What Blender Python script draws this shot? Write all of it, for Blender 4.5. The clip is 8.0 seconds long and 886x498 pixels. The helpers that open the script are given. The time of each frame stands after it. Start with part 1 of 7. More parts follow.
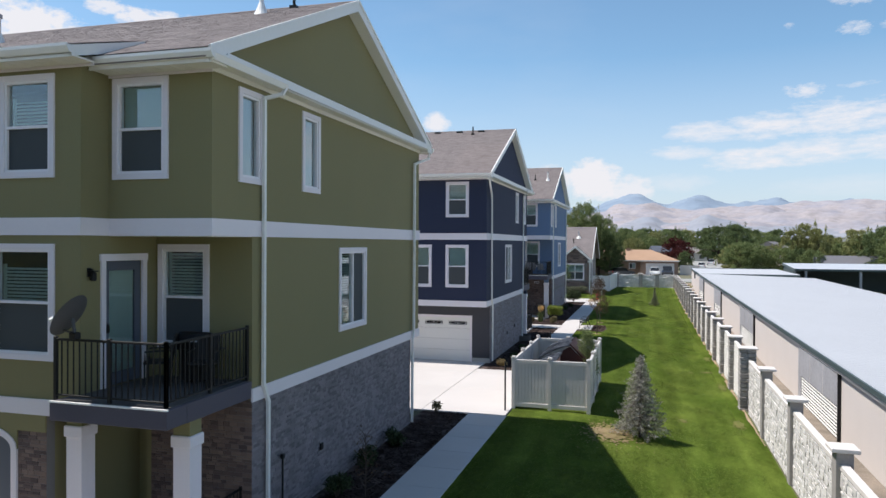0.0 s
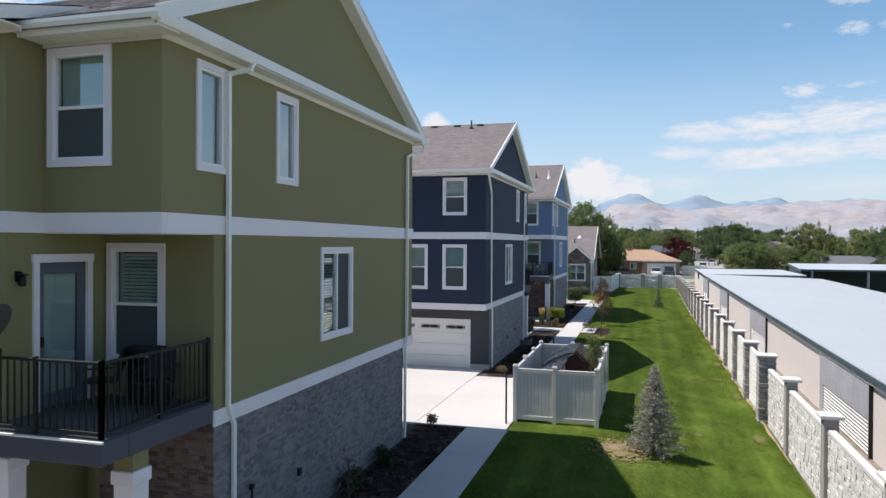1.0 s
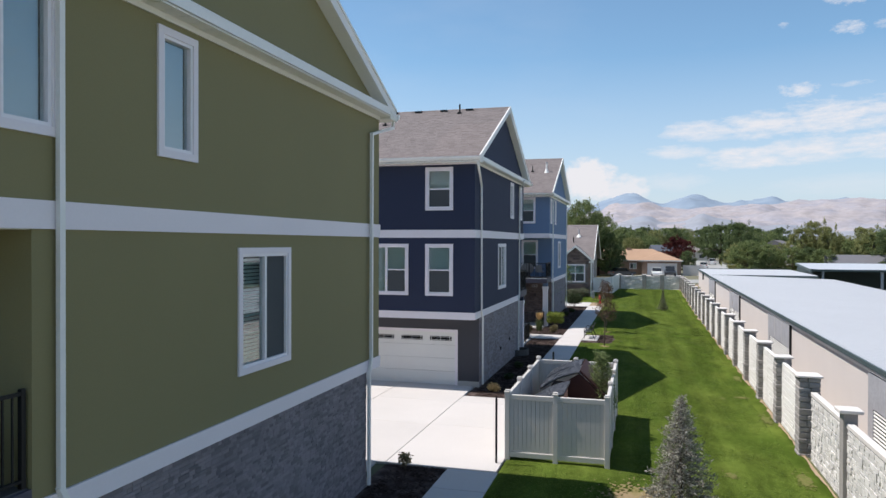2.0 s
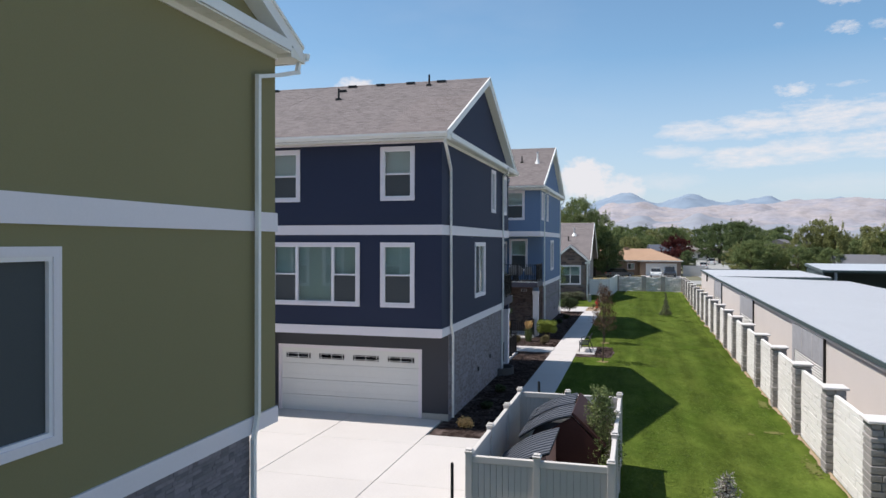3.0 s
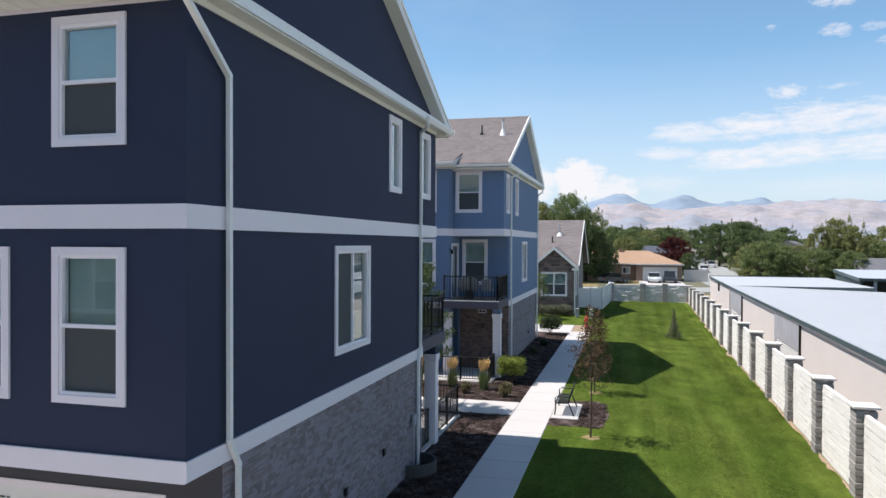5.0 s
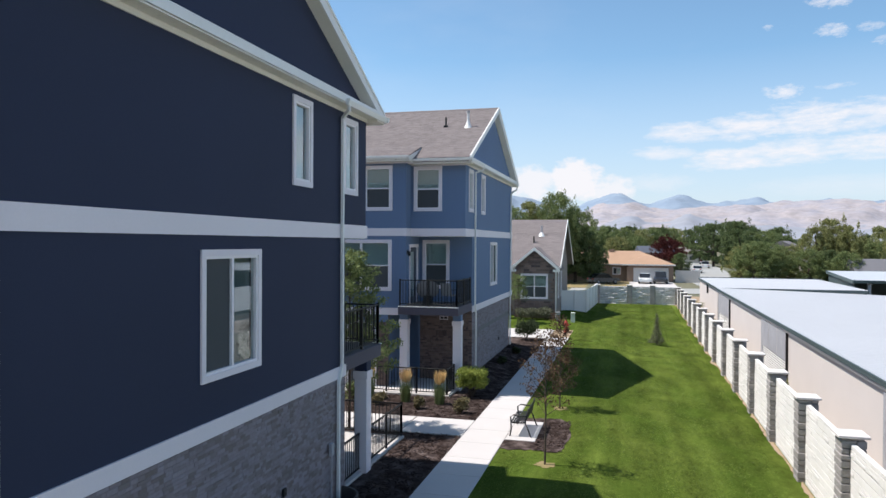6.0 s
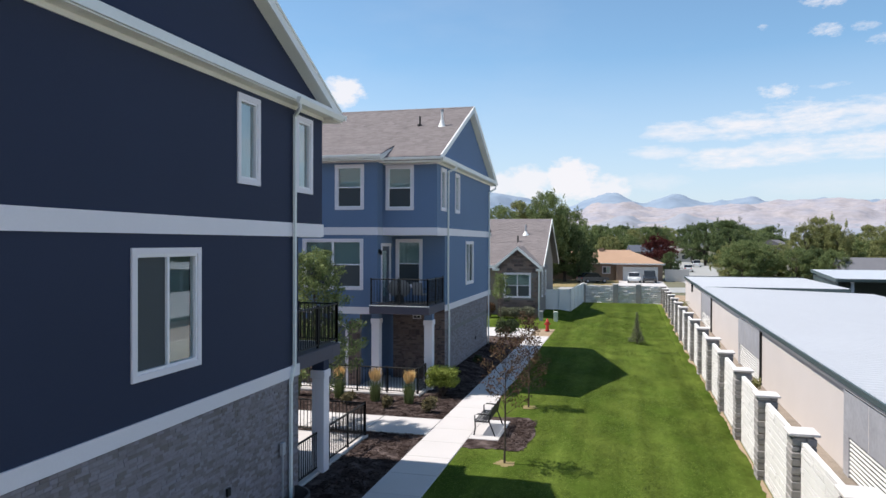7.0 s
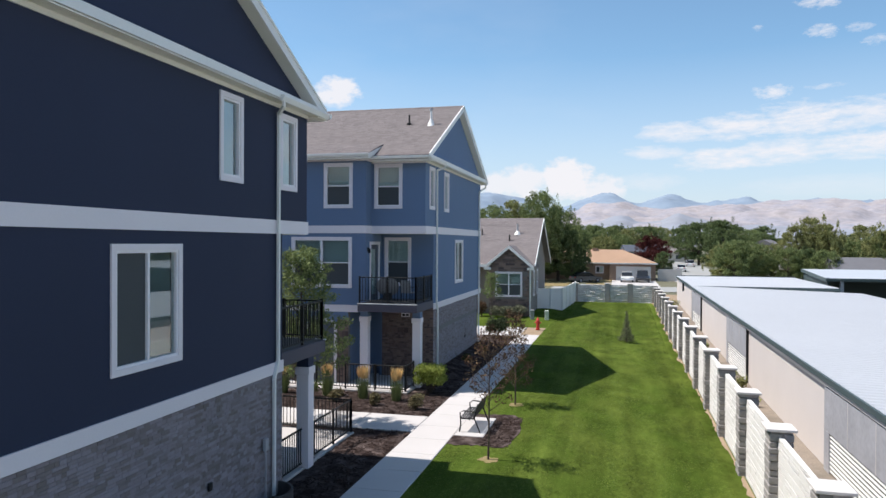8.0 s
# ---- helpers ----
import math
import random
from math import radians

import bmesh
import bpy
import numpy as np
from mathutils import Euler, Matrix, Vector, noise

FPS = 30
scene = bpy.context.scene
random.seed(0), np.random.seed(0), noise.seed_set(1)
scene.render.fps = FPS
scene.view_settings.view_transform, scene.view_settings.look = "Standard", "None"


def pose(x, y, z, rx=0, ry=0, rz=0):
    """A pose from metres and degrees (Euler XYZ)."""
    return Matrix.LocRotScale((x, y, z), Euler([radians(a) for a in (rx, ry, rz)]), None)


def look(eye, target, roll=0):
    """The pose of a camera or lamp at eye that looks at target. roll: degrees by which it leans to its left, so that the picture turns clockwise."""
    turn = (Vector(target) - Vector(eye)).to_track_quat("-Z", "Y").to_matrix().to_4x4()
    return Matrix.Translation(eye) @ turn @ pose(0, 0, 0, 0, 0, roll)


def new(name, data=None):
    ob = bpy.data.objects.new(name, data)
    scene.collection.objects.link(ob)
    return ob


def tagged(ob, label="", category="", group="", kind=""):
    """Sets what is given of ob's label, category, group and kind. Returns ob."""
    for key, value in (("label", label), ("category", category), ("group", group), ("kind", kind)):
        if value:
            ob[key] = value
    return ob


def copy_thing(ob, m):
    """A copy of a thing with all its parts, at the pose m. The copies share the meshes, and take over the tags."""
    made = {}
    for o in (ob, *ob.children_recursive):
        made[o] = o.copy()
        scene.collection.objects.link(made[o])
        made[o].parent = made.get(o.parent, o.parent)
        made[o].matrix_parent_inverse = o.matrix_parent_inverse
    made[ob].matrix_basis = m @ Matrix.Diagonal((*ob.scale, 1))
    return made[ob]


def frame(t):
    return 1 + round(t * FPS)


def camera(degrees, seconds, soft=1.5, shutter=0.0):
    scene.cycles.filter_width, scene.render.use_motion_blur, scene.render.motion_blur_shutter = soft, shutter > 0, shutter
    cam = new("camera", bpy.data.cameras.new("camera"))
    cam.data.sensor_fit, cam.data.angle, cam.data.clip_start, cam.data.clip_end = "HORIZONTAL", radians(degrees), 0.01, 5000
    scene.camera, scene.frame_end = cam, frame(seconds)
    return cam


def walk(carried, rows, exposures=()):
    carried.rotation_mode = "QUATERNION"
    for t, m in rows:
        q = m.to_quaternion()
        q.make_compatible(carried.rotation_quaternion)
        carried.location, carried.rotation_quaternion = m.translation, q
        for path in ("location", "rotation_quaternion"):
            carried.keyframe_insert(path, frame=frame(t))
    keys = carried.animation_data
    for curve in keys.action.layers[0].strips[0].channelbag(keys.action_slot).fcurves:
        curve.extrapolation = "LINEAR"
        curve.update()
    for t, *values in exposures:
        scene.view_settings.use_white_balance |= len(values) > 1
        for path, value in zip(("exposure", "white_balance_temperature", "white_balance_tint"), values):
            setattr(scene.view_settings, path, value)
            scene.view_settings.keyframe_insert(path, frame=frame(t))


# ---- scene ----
cam = camera(63.9, 8.0)
PATH = [
    (0, (0.099, 0.248, 5.794), (-0.452, 2.171, 5.778), 0.3),
    (0.5, (-0.067, 0.856, 5.797), (-0.617, 2.779, 5.781), 0.3),
    (1, (-0.326, 2.099, 5.773), (-0.874, 4.022, 5.757), 0.3),
    (2.5, (-1.148, 8.911, 5.749), (-1.683, 10.838, 5.732), 0.1),
    (3, (-1.315, 11.923, 5.718), (-1.845, 13.852, 5.701), 0.1),
    (3.5, (-1.549, 15.3, 5.69), (-2.074, 17.229, 5.676), 0.1),
    (4, (-1.74, 18.779, 5.694), (-2.264, 20.71, 5.681), 0.0),
    (4.5, (-1.955, 22.43, 5.736), (-2.473, 24.362, 5.722), 0.1),
    (6, (-0.843, 28.038, 5.867), (-1.347, 29.973, 5.85), 0.3),
    (6.5, (-0.292, 28.269, 5.855), (-0.791, 30.206, 5.838), 0.2),
    (7, (0.086, 28.326, 5.844), (-0.407, 30.264, 5.826), 0.2),
    (7.5, (0.318, 28.295, 5.828), (-0.17, 30.234, 5.809), 0.2),
    (8, (0.4, 28.268, 5.796), (-0.081, 30.21, 5.777), 0.3),
]
walk(cam, [(t, look(eye, target, roll)) for t, eye, target, roll in PATH],
     exposures=[(0.0, 0.31), (1.0, 0.31), (2.5, 0.23), (3.2, 0.22), (4.5, 0.41), (6.0, 0.42), (8.0, 0.37)])

# ---- sky, sun ----
SUN = Vector((0.572, 0.050, -1.0)).normalized()
sun_el = math.asin(-SUN.z)
world = bpy.data.worlds.new("sky")
scene.world = world
world.use_nodes = True
wn, wl = world.node_tree.nodes, world.node_tree.links
wn.clear()


sky = wn.new("ShaderNodeTexSky")
sky.sky_type = 'NISHITA'
sky.sun_disc = False
sky.sun_elevation = sun_el
sky.sun_rotation = math.radians(265)
sky.altitude = 1300
sky.air_density = 1.0
sky.dust_density = 1.2
sky.ozone_density = 2.2
SKY_STRENGTH = 0.116
coord = wn.new("ShaderNodeTexCoord")
sep = wn.new("ShaderNodeSeparateXYZ")
wl.new(coord.outputs["Generated"], sep.inputs[0])


def wmath(op, a, b=None, clamp=False):
    n = wn.new("ShaderNodeMath")
    n.operation = op
    n.use_clamp = clamp
    for k, v in enumerate((a, b)):
        if v is None:
            continue
        if isinstance(v, (int, float)):
            n.inputs[k].default_value = v
        else:
            wl.new(v, n.inputs[k])
    return n.outputs[0]


azim = wmath("ARCTAN2", sep.outputs[0], sep.outputs[1])
elev = wmath("ARCSINE", sep.outputs[2])
flat = wn.new("ShaderNodeCombineXYZ")
wl.new(azim, flat.inputs[0])
wl.new(elev, flat.inputs[1])


def wnoise(sx, sy, detail, rough=0.55, off=0.0):
    m = wn.new("ShaderNodeMapping")
    m.inputs["Scale"].default_value = (sx, sy, 1)
    m.inputs["Location"].default_value = (off, off * 0.7, off)
    wl.new(flat.outputs[0], m.inputs[0])
    n = wn.new("ShaderNodeTexNoise")
    n.inputs["Scale"].default_value = 1.0
    n.inputs["Detail"].default_value = detail
    n.inputs["Roughness"].default_value = rough
    wl.new(m.outputs[0], n.inputs["Vector"])
    return n.outputs["Fac"]


def bank(az, el, waz, wel, noise_out, gain, edge, hard=1.6):
    """One bank of cloud at an azimuth and height over the horizon, in degrees."""
    da = wmath("MULTIPLY", wmath("SUBTRACT", azim, math.radians(az)), 1 / math.radians(waz))
    de = wmath("MULTIPLY", wmath("SUBTRACT", elev, math.radians(el)), 1 / math.radians(wel))
    r = wmath("ADD", wmath("MULTIPLY", da, da), wmath("MULTIPLY", de, de))
    shape = wmath("SUBTRACT", 1.0, r)
    v = wmath("ADD", shape, wmath("MULTIPLY", wmath("SUBTRACT", noise_out, 0.5), gain))
    return wmath("MULTIPLY", wmath("SUBTRACT", v, edge), hard, clamp=True)


puff = wnoise(34, 54, 8, 0.64)
fine = wnoise(70, 150, 7, 0.66, 1.3)
streak = wnoise(34, 120, 8, 0.68, 3.1)
high = wnoise(3.0, 9.0, 5, 0.55, 7.7)
BANKS = [
    # azimuth, height, half width, half height, noise, gain, edge, cover, hardness
    (-9.3, 4.7, 2.6, 1.3, puff, 2.4, 0.15, 0.85, 1.6),
    (-7.3, 4.9, 2.4, 1.6, puff, 2.4, 0.15, 0.9, 1.7),
    (-4.1, 5.0, 2.5, 1.8, puff, 2.4, 0.05, 1.0, 1.9),
    (-1.4, 4.3, 2.6, 1.3, puff, 2.4, 0.15, 0.85, 1.5),
    (2.0, 4.7, 3.4, 0.9, puff, 2.0, 0.25, 0.5, 0.8),
    (-22.4, 11.8, 2.4, 1.5, puff, 2.6, 0.2, 0.95, 1.7),
    (-41.3, 16.6, 1.7, 0.65, fine, 2.2, 0.1, 0.9, 1.4),
    (-39.4, 16.2, 1.9, 0.80, fine, 2.2, 0.1, 0.95, 1.5),
    (-37.6, 16.0, 1.9, 0.90, fine, 2.2, 0.1, 0.95, 1.6),
    (-35.9, 15.8, 1.8, 0.90, fine, 2.2, 0.1, 1.0, 1.6),
    (-34.3, 15.2, 1.7, 0.95, fine, 2.2, 0.1, 1.0, 1.6),
    (-32.7, 14.6, 1.4, 0.85, fine, 2.2, 0.1, 1.0, 1.6),
    (-30.9, 13.7, 0.9, 0.45, fine, 2.2, 0.1, 0.8, 1.2),
    (-46.2, 14.6, 3.6, 2.0, puff, 2.6, 0.10, 1.0, 1.8),
    (-16.6, 9.6, 1.5, 1.0, puff, 2.4, 0.25, 0.95, 1.6),
    (4.4, 8.5, 3.4, 0.84, streak, 3.0, 0.0, 0.85, 0.8),
    (8.6, 8.65, 3.8, 1.08, streak, 3.0, 0.0, 0.93, 0.8),
    (13.0, 8.9, 4.0, 1.42, streak, 3.0, 0.0, 0.95, 0.8),
    (17.0, 9.0, 3.6, 1.22, streak, 3.0, 0.0, 0.83, 0.8),
    (2.6, 6.95, 2.8, 0.61, streak, 3.0, 0.0, 0.71, 0.8),
    (7.6, 6.35, 3.6, 1.01, streak, 3.0, 0.0, 0.95, 0.8),
    (11.6, 6.7, 4.0, 1.08, streak, 3.0, 0.0, 0.90, 0.8),
    (17.4, 7.0, 5.0, 1.22, streak, 3.0, 0.0, 0.93, 0.8),
    (25.0, 7.6, 6.5, 1.76, streak, 3.0, 0.0, 0.90, 0.8),
    (15.5, 4.2, 8.0, 0.9, streak, 1.5, 0.10, 0.45, 0.6),
    (11.0, 11.0, 1.65, 0.60, fine, 3.6, 0.2, 0.8, 0.8),
    (14.2, 11.1, 1.43, 0.24, fine, 3.6, 0.2, 0.45, 0.8),
    (14.1, 14.9, 1.32, 0.60, fine, 3.6, 0.2, 0.75, 0.8),
    (16.3, 14.8, 1.10, 0.42, fine, 3.6, 0.2, 0.6, 0.8),
    (17.5, 13.8, 1.10, 0.42, fine, 3.6, 0.2, 0.6, 0.8),
    (14.0, 16.8, 1.76, 0.54, fine, 3.6, 0.2, 0.8, 0.8),
    (9.9, 15.5, 0.50, 0.26, fine, 3.6, 0.2, 0.5, 0.8),
    (60.0, 14.0, 16.0, 4.0, puff, 2.6, 0.3, 0.9, 1.0),
    (120.0, 18.0, 18.0, 5.0, puff, 2.6, 0.3, 0.9, 1.0),
    (-110.0, 16.0, 18.0, 5.0, puff, 2.6, 0.3, 0.9, 1.0),
    (170.0, 22.0, 20.0, 6.0, puff, 2.6, 0.3, 0.9, 1.0),
]
cover = None
for az, el, waz, wel, nz, gain, edge, dense, hard in BANKS:
    b = wmath("MULTIPLY", bank(az, el, waz, wel, nz, gain, edge, hard), dense)
    cover = b if cover is None else wmath("MAXIMUM", cover, b)
veil = wmath("MULTIPLY", wmath("SUBTRACT", high, 0.52), 0.35, clamp=True)
low = wmath("SUBTRACT", 1.0, wmath("MULTIPLY", elev, 4.0), clamp=True)
cover = wmath("MAXIMUM", cover, veil)
mix = wn.new("ShaderNodeMix")
mix.data_type = 'RGBA'
tint = wn.new("ShaderNodeMix")
tint.data_type = 'RGBA'
tint.blend_type = 'MULTIPLY'
tint.inputs[0].default_value = 1.0
wl.new(sky.outputs[0], tint.inputs[6])
tint.inputs[7].default_value = (1.05, 1.205, 1.16, 1)
wl.new(wmath("MULTIPLY", cover, 0.95), mix.inputs[0])
haze = wn.new("ShaderNodeMix")
haze.data_type = 'RGBA'
wl.new(wmath("MULTIPLY", low, 0.86), haze.inputs[0])
wl.new(tint.outputs[2], haze.inputs[6])
haze.inputs[7].default_value = (4.35, 4.62, 5.45, 1)
wl.new(haze.outputs[2], mix.inputs[6])
mix.inputs[7].default_value = (6.15, 6.05, 6.3, 1)
bg = wn.new("ShaderNodeBackground")
bg.inputs[1].default_value = SKY_STRENGTH
wl.new(mix.outputs[2], bg.inputs[0])
wo = wn.new("ShaderNodeOutputWorld")
wl.new(bg.outputs[0], wo.inputs[0])

lamp = new("sun", bpy.data.lights.new("sun", 'SUN'))
lamp.data.energy = 5.0
lamp.data.angle = radians(0.53)
lamp.data.color = (1.0, 0.945, 0.885)
lamp.matrix_world = look((-40, 30, 70), Vector((-40, 30, 70)) + SUN)


# ---- materials ----
def material(name, base, rough=0.7, metal=0.0, spec=0.5):
    m = bpy.data.materials.new(name)
    m.use_nodes = True
    b = m.node_tree.nodes["Principled BSDF"]
    b.inputs["Base Color"].default_value = (*base, 1)
    b.inputs["Roughness"].default_value = rough
    b.inputs["Metallic"].default_value = metal
    b.inputs["Specular IOR Level"].default_value = spec
    return m


def surface(name, base, rough=0.7, metal=0.0, spec=0.4, big=0.6, small=30.0, amount=0.12, bump=0.15, depth=0.004,
            alt=None, per_object=0.0, per_island=0.0, stretch=(1, 1, 1)):
    """A surface with stains at one scale and grain at another."""
    m = material(name, base, rough, metal, spec)
    n, l = m.node_tree.nodes, m.node_tree.links
    b = n["Principled BSDF"]
    tc = n.new("ShaderNodeTexCoord")
    mp = n.new("ShaderNodeMapping")
    mp.inputs["Scale"].default_value = stretch
    geo = n.new("ShaderNodeNewGeometry")
    l.new(geo.outputs["Position"], mp.inputs[0])
    big_n = n.new("ShaderNodeTexNoise")
    big_n.inputs["Scale"].default_value = big
    big_n.inputs["Detail"].default_value = 4
    small_n = n.new("ShaderNodeTexNoise")
    small_n.inputs["Scale"].default_value = small
    small_n.inputs["Detail"].default_value = 3
    for t in (big_n, small_n):
        l.new(mp.outputs[0], t.inputs["Vector"])

    def mth(op, a, c):
        q = n.new("ShaderNodeMath")
        q.operation = op
        for k, v in enumerate((a, c)):
            if isinstance(v, (int, float)):
                q.inputs[k].default_value = v
            else:
                l.new(v, q.inputs[k])
        return q.outputs[0]

    f = mth("ADD", mth("MULTIPLY", mth("SUBTRACT", big_n.outputs[0], 0.5), 2.0 * amount),
            mth("MULTIPLY", mth("SUBTRACT", small_n.outputs[0], 0.5), 1.6 * amount))
    if per_object:
        oi = n.new("ShaderNodeObjectInfo")
        f = mth("ADD", f, mth("MULTIPLY", mth("SUBTRACT", oi.outputs["Random"], 0.5), per_object))
    if per_island:
        f = mth("ADD", f, mth("MULTIPLY", mth("SUBTRACT", geo.outputs["Random Per Island"], 0.5), per_island))
    hsv = n.new("ShaderNodeHueSaturation")
    hsv.inputs["Color"].default_value = (*base, 1)
    if alt is not None:
        mx = n.new("ShaderNodeMix")
        mx.data_type = 'RGBA'
        mx.inputs[6].default_value = (*base, 1)
        mx.inputs[7].default_value = (*alt, 1)
        ramp = n.new("ShaderNodeMapRange")
        ramp.inputs[1].default_value, ramp.inputs[2].default_value = 0.38, 0.66
        src = geo.outputs["Random Per Island"] if per_island else (oi.outputs["Random"] if per_object else big_n.outputs[0])
        if per_island or per_object:
            ramp.inputs[1].default_value, ramp.inputs[2].default_value = 0.0, 1.0
        l.new(src, ramp.inputs[0])
        l.new(ramp.outputs[0], mx.inputs[0])
        l.new(mx.outputs[2], hsv.inputs["Color"])
    l.new(mth("ADD", f, 1.0), hsv.inputs["Value"])
    l.new(hsv.outputs[0], b.inputs["Base Color"])
    if bump:
        bp = n.new("ShaderNodeBump")
        bp.inputs["Strength"].default_value = bump
        bp.inputs["Distance"].default_value = depth
        l.new(small_n.outputs[0], bp.inputs["Height"])
        l.new(bp.outputs[0], b.inputs["Normal"])
    return m


OLIVE = surface("olive_stucco", (0.228, 0.204, 0.103), 0.85, small=55, amount=0.07, bump=0.35, big=0.35)
NAVY = surface("navy_stucco", (0.0212, 0.0292, 0.0635), 0.8, small=55, amount=0.10, bump=0.35, big=0.35)
SLATE_BLUE = surface("blue_stucco", (0.130, 0.192, 0.310), 0.85, small=55, amount=0.07, bump=0.35, big=0.35)
CHARCOAL = surface("charcoal_stucco", (0.056, 0.057, 0.068), 0.85, small=55, amount=0.08, bump=0.35)
TRIM = surface("white_trim", (0.775, 0.725, 0.765), 0.55, small=25, amount=0.04, bump=0.05)
FASCIA = surface("white_aluminium", (0.80, 0.79, 0.77), 0.45, small=12, amount=0.05, bump=0.04)
SOFFIT = surface("ribbed_soffit", (0.78, 0.76, 0.70), 0.6, small=20, amount=0.06, bump=0.05)
STONE = surface("grey_stone", (0.335, 0.305, 0.340), 0.9, big=1.2, small=35, amount=0.2, bump=0.6, depth=0.008,
                alt=(0.155, 0.130, 0.128), per_object=0.22)
STONE_MESH = surface("grey_stone_course", (0.335, 0.305, 0.342), 0.9, big=1.2, small=35, amount=0.2, bump=0.6, depth=0.008,
                     alt=(0.155, 0.130, 0.128), per_island=0.34)
STONE_MIXED = surface("mixed_stone_course", (0.305, 0.274, 0.295), 0.9, big=1.2, small=35, amount=0.25, bump=0.6, depth=0.008,
                      alt=(0.115, 0.105, 0.115), per_island=0.4)
MORTAR = surface("stone_joint", (0.19, 0.182, 0.18), 0.95, small=60, amount=0.1)
BROWN_STONE = surface("brown_brick", (0.255, 0.180, 0.155), 0.9, big=1.2, small=35, amount=0.2, bump=0.5, depth=0.006,
                      alt=(0.075, 0.055, 0.054), per_island=0.3)
SHINGLE = surface("shingle", (0.152, 0.130, 0.128), 0.92, big=1.6, small=60, amount=0.09, bump=0.5, depth=0.004,
                  alt=(0.178, 0.153, 0.150), per_island=0.12)
SHINGLE_ONE = surface("shingle_single", (0.158, 0.132, 0.128), 0.92, big=0.5, small=90, amount=0.10, bump=0.5, depth=0.004,
                      alt=(0.188, 0.160, 0.156), per_object=0.07)
CONCRETE = surface("concrete", (0.49, 0.462, 0.45), 0.85, big=0.45, small=24, amount=0.09, bump=0.25, per_object=0.05)
CURB = surface("foundation_concrete", (0.40, 0.39, 0.37), 0.9, small=24, amount=0.1, bump=0.2)
MULCH = surface("bark_mulch", (0.040, 0.029, 0.027), 0.95, spec=0.0, big=2.5, small=45, amount=0.4, bump=0.9, depth=0.03,
                alt=(0.125, 0.097, 0.090))
CHIP = surface("bark_chip", (0.026, 0.017, 0.014), 0.95, spec=0.0, amount=0.2, bump=0.0, alt=(0.072, 0.053, 0.048), per_island=0.5)
DIRT = surface("dry_dirt", (0.30, 0.225, 0.155), 0.95, spec=0.05, big=1.5, small=40, amount=0.25, bump=0.5, depth=0.01)
DOOR_WHITE = surface("white_door_paint", (0.74, 0.73, 0.71), 0.5, small=8, amount=0.04, bump=0.05)
VINYL_WHITE = surface("bright_white_vinyl", (0.76, 0.75, 0.74), 0.42, small=6, amount=0.04, bump=0.03)
VINYL = surface("white_vinyl", (0.57, 0.535, 0.51), 0.42, small=6, amount=0.05, bump=0.03)
FRAME = surface("white_window_vinyl", (0.83, 0.80, 0.83), 0.4, small=10, amount=0.03, bump=0.0)
BLACK = surface("black_metal", (0.005, 0.005, 0.006), 0.55, 0.0, small=30, amount=0.15, bump=0.05)
DECK = surface("grey_deck_fascia", (0.080, 0.074, 0.100), 0.7, small=20, amount=0.08, bump=0.1)
DECK_TOP = surface("dark_deck_membrane", (0.09, 0.085, 0.085), 0.8, small=25, amount=0.15, bump=0.2)
BLIND = surface("window_shade", (0.58, 0.67, 0.64), 0.8, small=3, amount=0.06, bump=0.0)
# Lavender in this shade's colour stands in for sky mirrored by the panes.
BLIND_SKY = surface("pale_window_shade", (0.66, 0.66, 0.72), 0.8, small=3, amount=0.06, bump=0.0)
# Shade panel whose dim blotched grey stands in for the slider pane's reflections.
SHADE_REFLECT = surface("dim_window_shade", (0.20, 0.24, 0.25), 0.8, big=0.9, small=3, amount=0.12, bump=0.0)
SCREEN = surface("insect_screen", (0.062, 0.070, 0.076), 0.8, small=80, amount=0.1, bump=0.0)
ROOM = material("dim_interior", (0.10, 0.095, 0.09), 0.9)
CAST = surface("precast_concrete", (0.72, 0.69, 0.67), 0.9, big=0.9, small=30, amount=0.10, bump=0.5, depth=0.006, per_island=0.06)
CAST_GREY = surface("precast_concrete_grey", (0.29, 0.27, 0.26), 0.92, big=2.0, small=22, amount=0.22, bump=0.6, depth=0.01, per_island=0.3)
CAST_CAP = surface("precast_cap", (0.60, 0.56, 0.54), 0.85, big=1.5, small=40, amount=0.08, bump=0.2)
# Pale and dark stone tones stand in for grazing sun on the cross wall.
CAST_MIX = surface("precast_weathered", (0.86, 0.83, 0.81), 0.92, big=3.0, small=22, amount=0.3, bump=0.6, depth=0.01, alt=(0.42, 0.405, 0.395), per_island=0.4)
CAST_RUBBLE = surface("precast_rubble", (0.76, 0.73, 0.71), 0.92, big=3.0, small=22, amount=0.15, bump=0.6, depth=0.01, alt=(0.46, 0.44, 0.43), per_island=0.2)
CAST_JOINT = surface("precast_joint", (0.36, 0.345, 0.335), 0.95, big=2.0, small=30, amount=0.2, bump=0.4)
METAL_ROOF = surface("galvanised_roof", (0.62, 0.62, 0.632), 0.36, 0.35, big=0.25, small=3, amount=0.05, bump=0.02, spec=0.5)
TAN_WALL = surface("tan_block_wall", (0.575, 0.525, 0.50), 0.9, big=0.5, small=18, amount=0.06, bump=0.2)
DARK_GREEN = surface("dark_green_metal", (0.055, 0.080, 0.082), 0.5, small=8, amount=0.1, bump=0.02)
GREY_METAL = surface("grey_panel_metal", (0.36, 0.36, 0.385), 0.6, 0.1, big=1.4, small=9, amount=0.24, bump=0.05)
BARK = surface("tree_bark", (0.085, 0.062, 0.048), 0.95, big=3, small=40, amount=0.3, bump=0.8, depth=0.02)
ASPHALT = surface("road_asphalt", (0.30, 0.30, 0.29), 0.92, big=0.1, small=6, amount=0.1, bump=0.2)


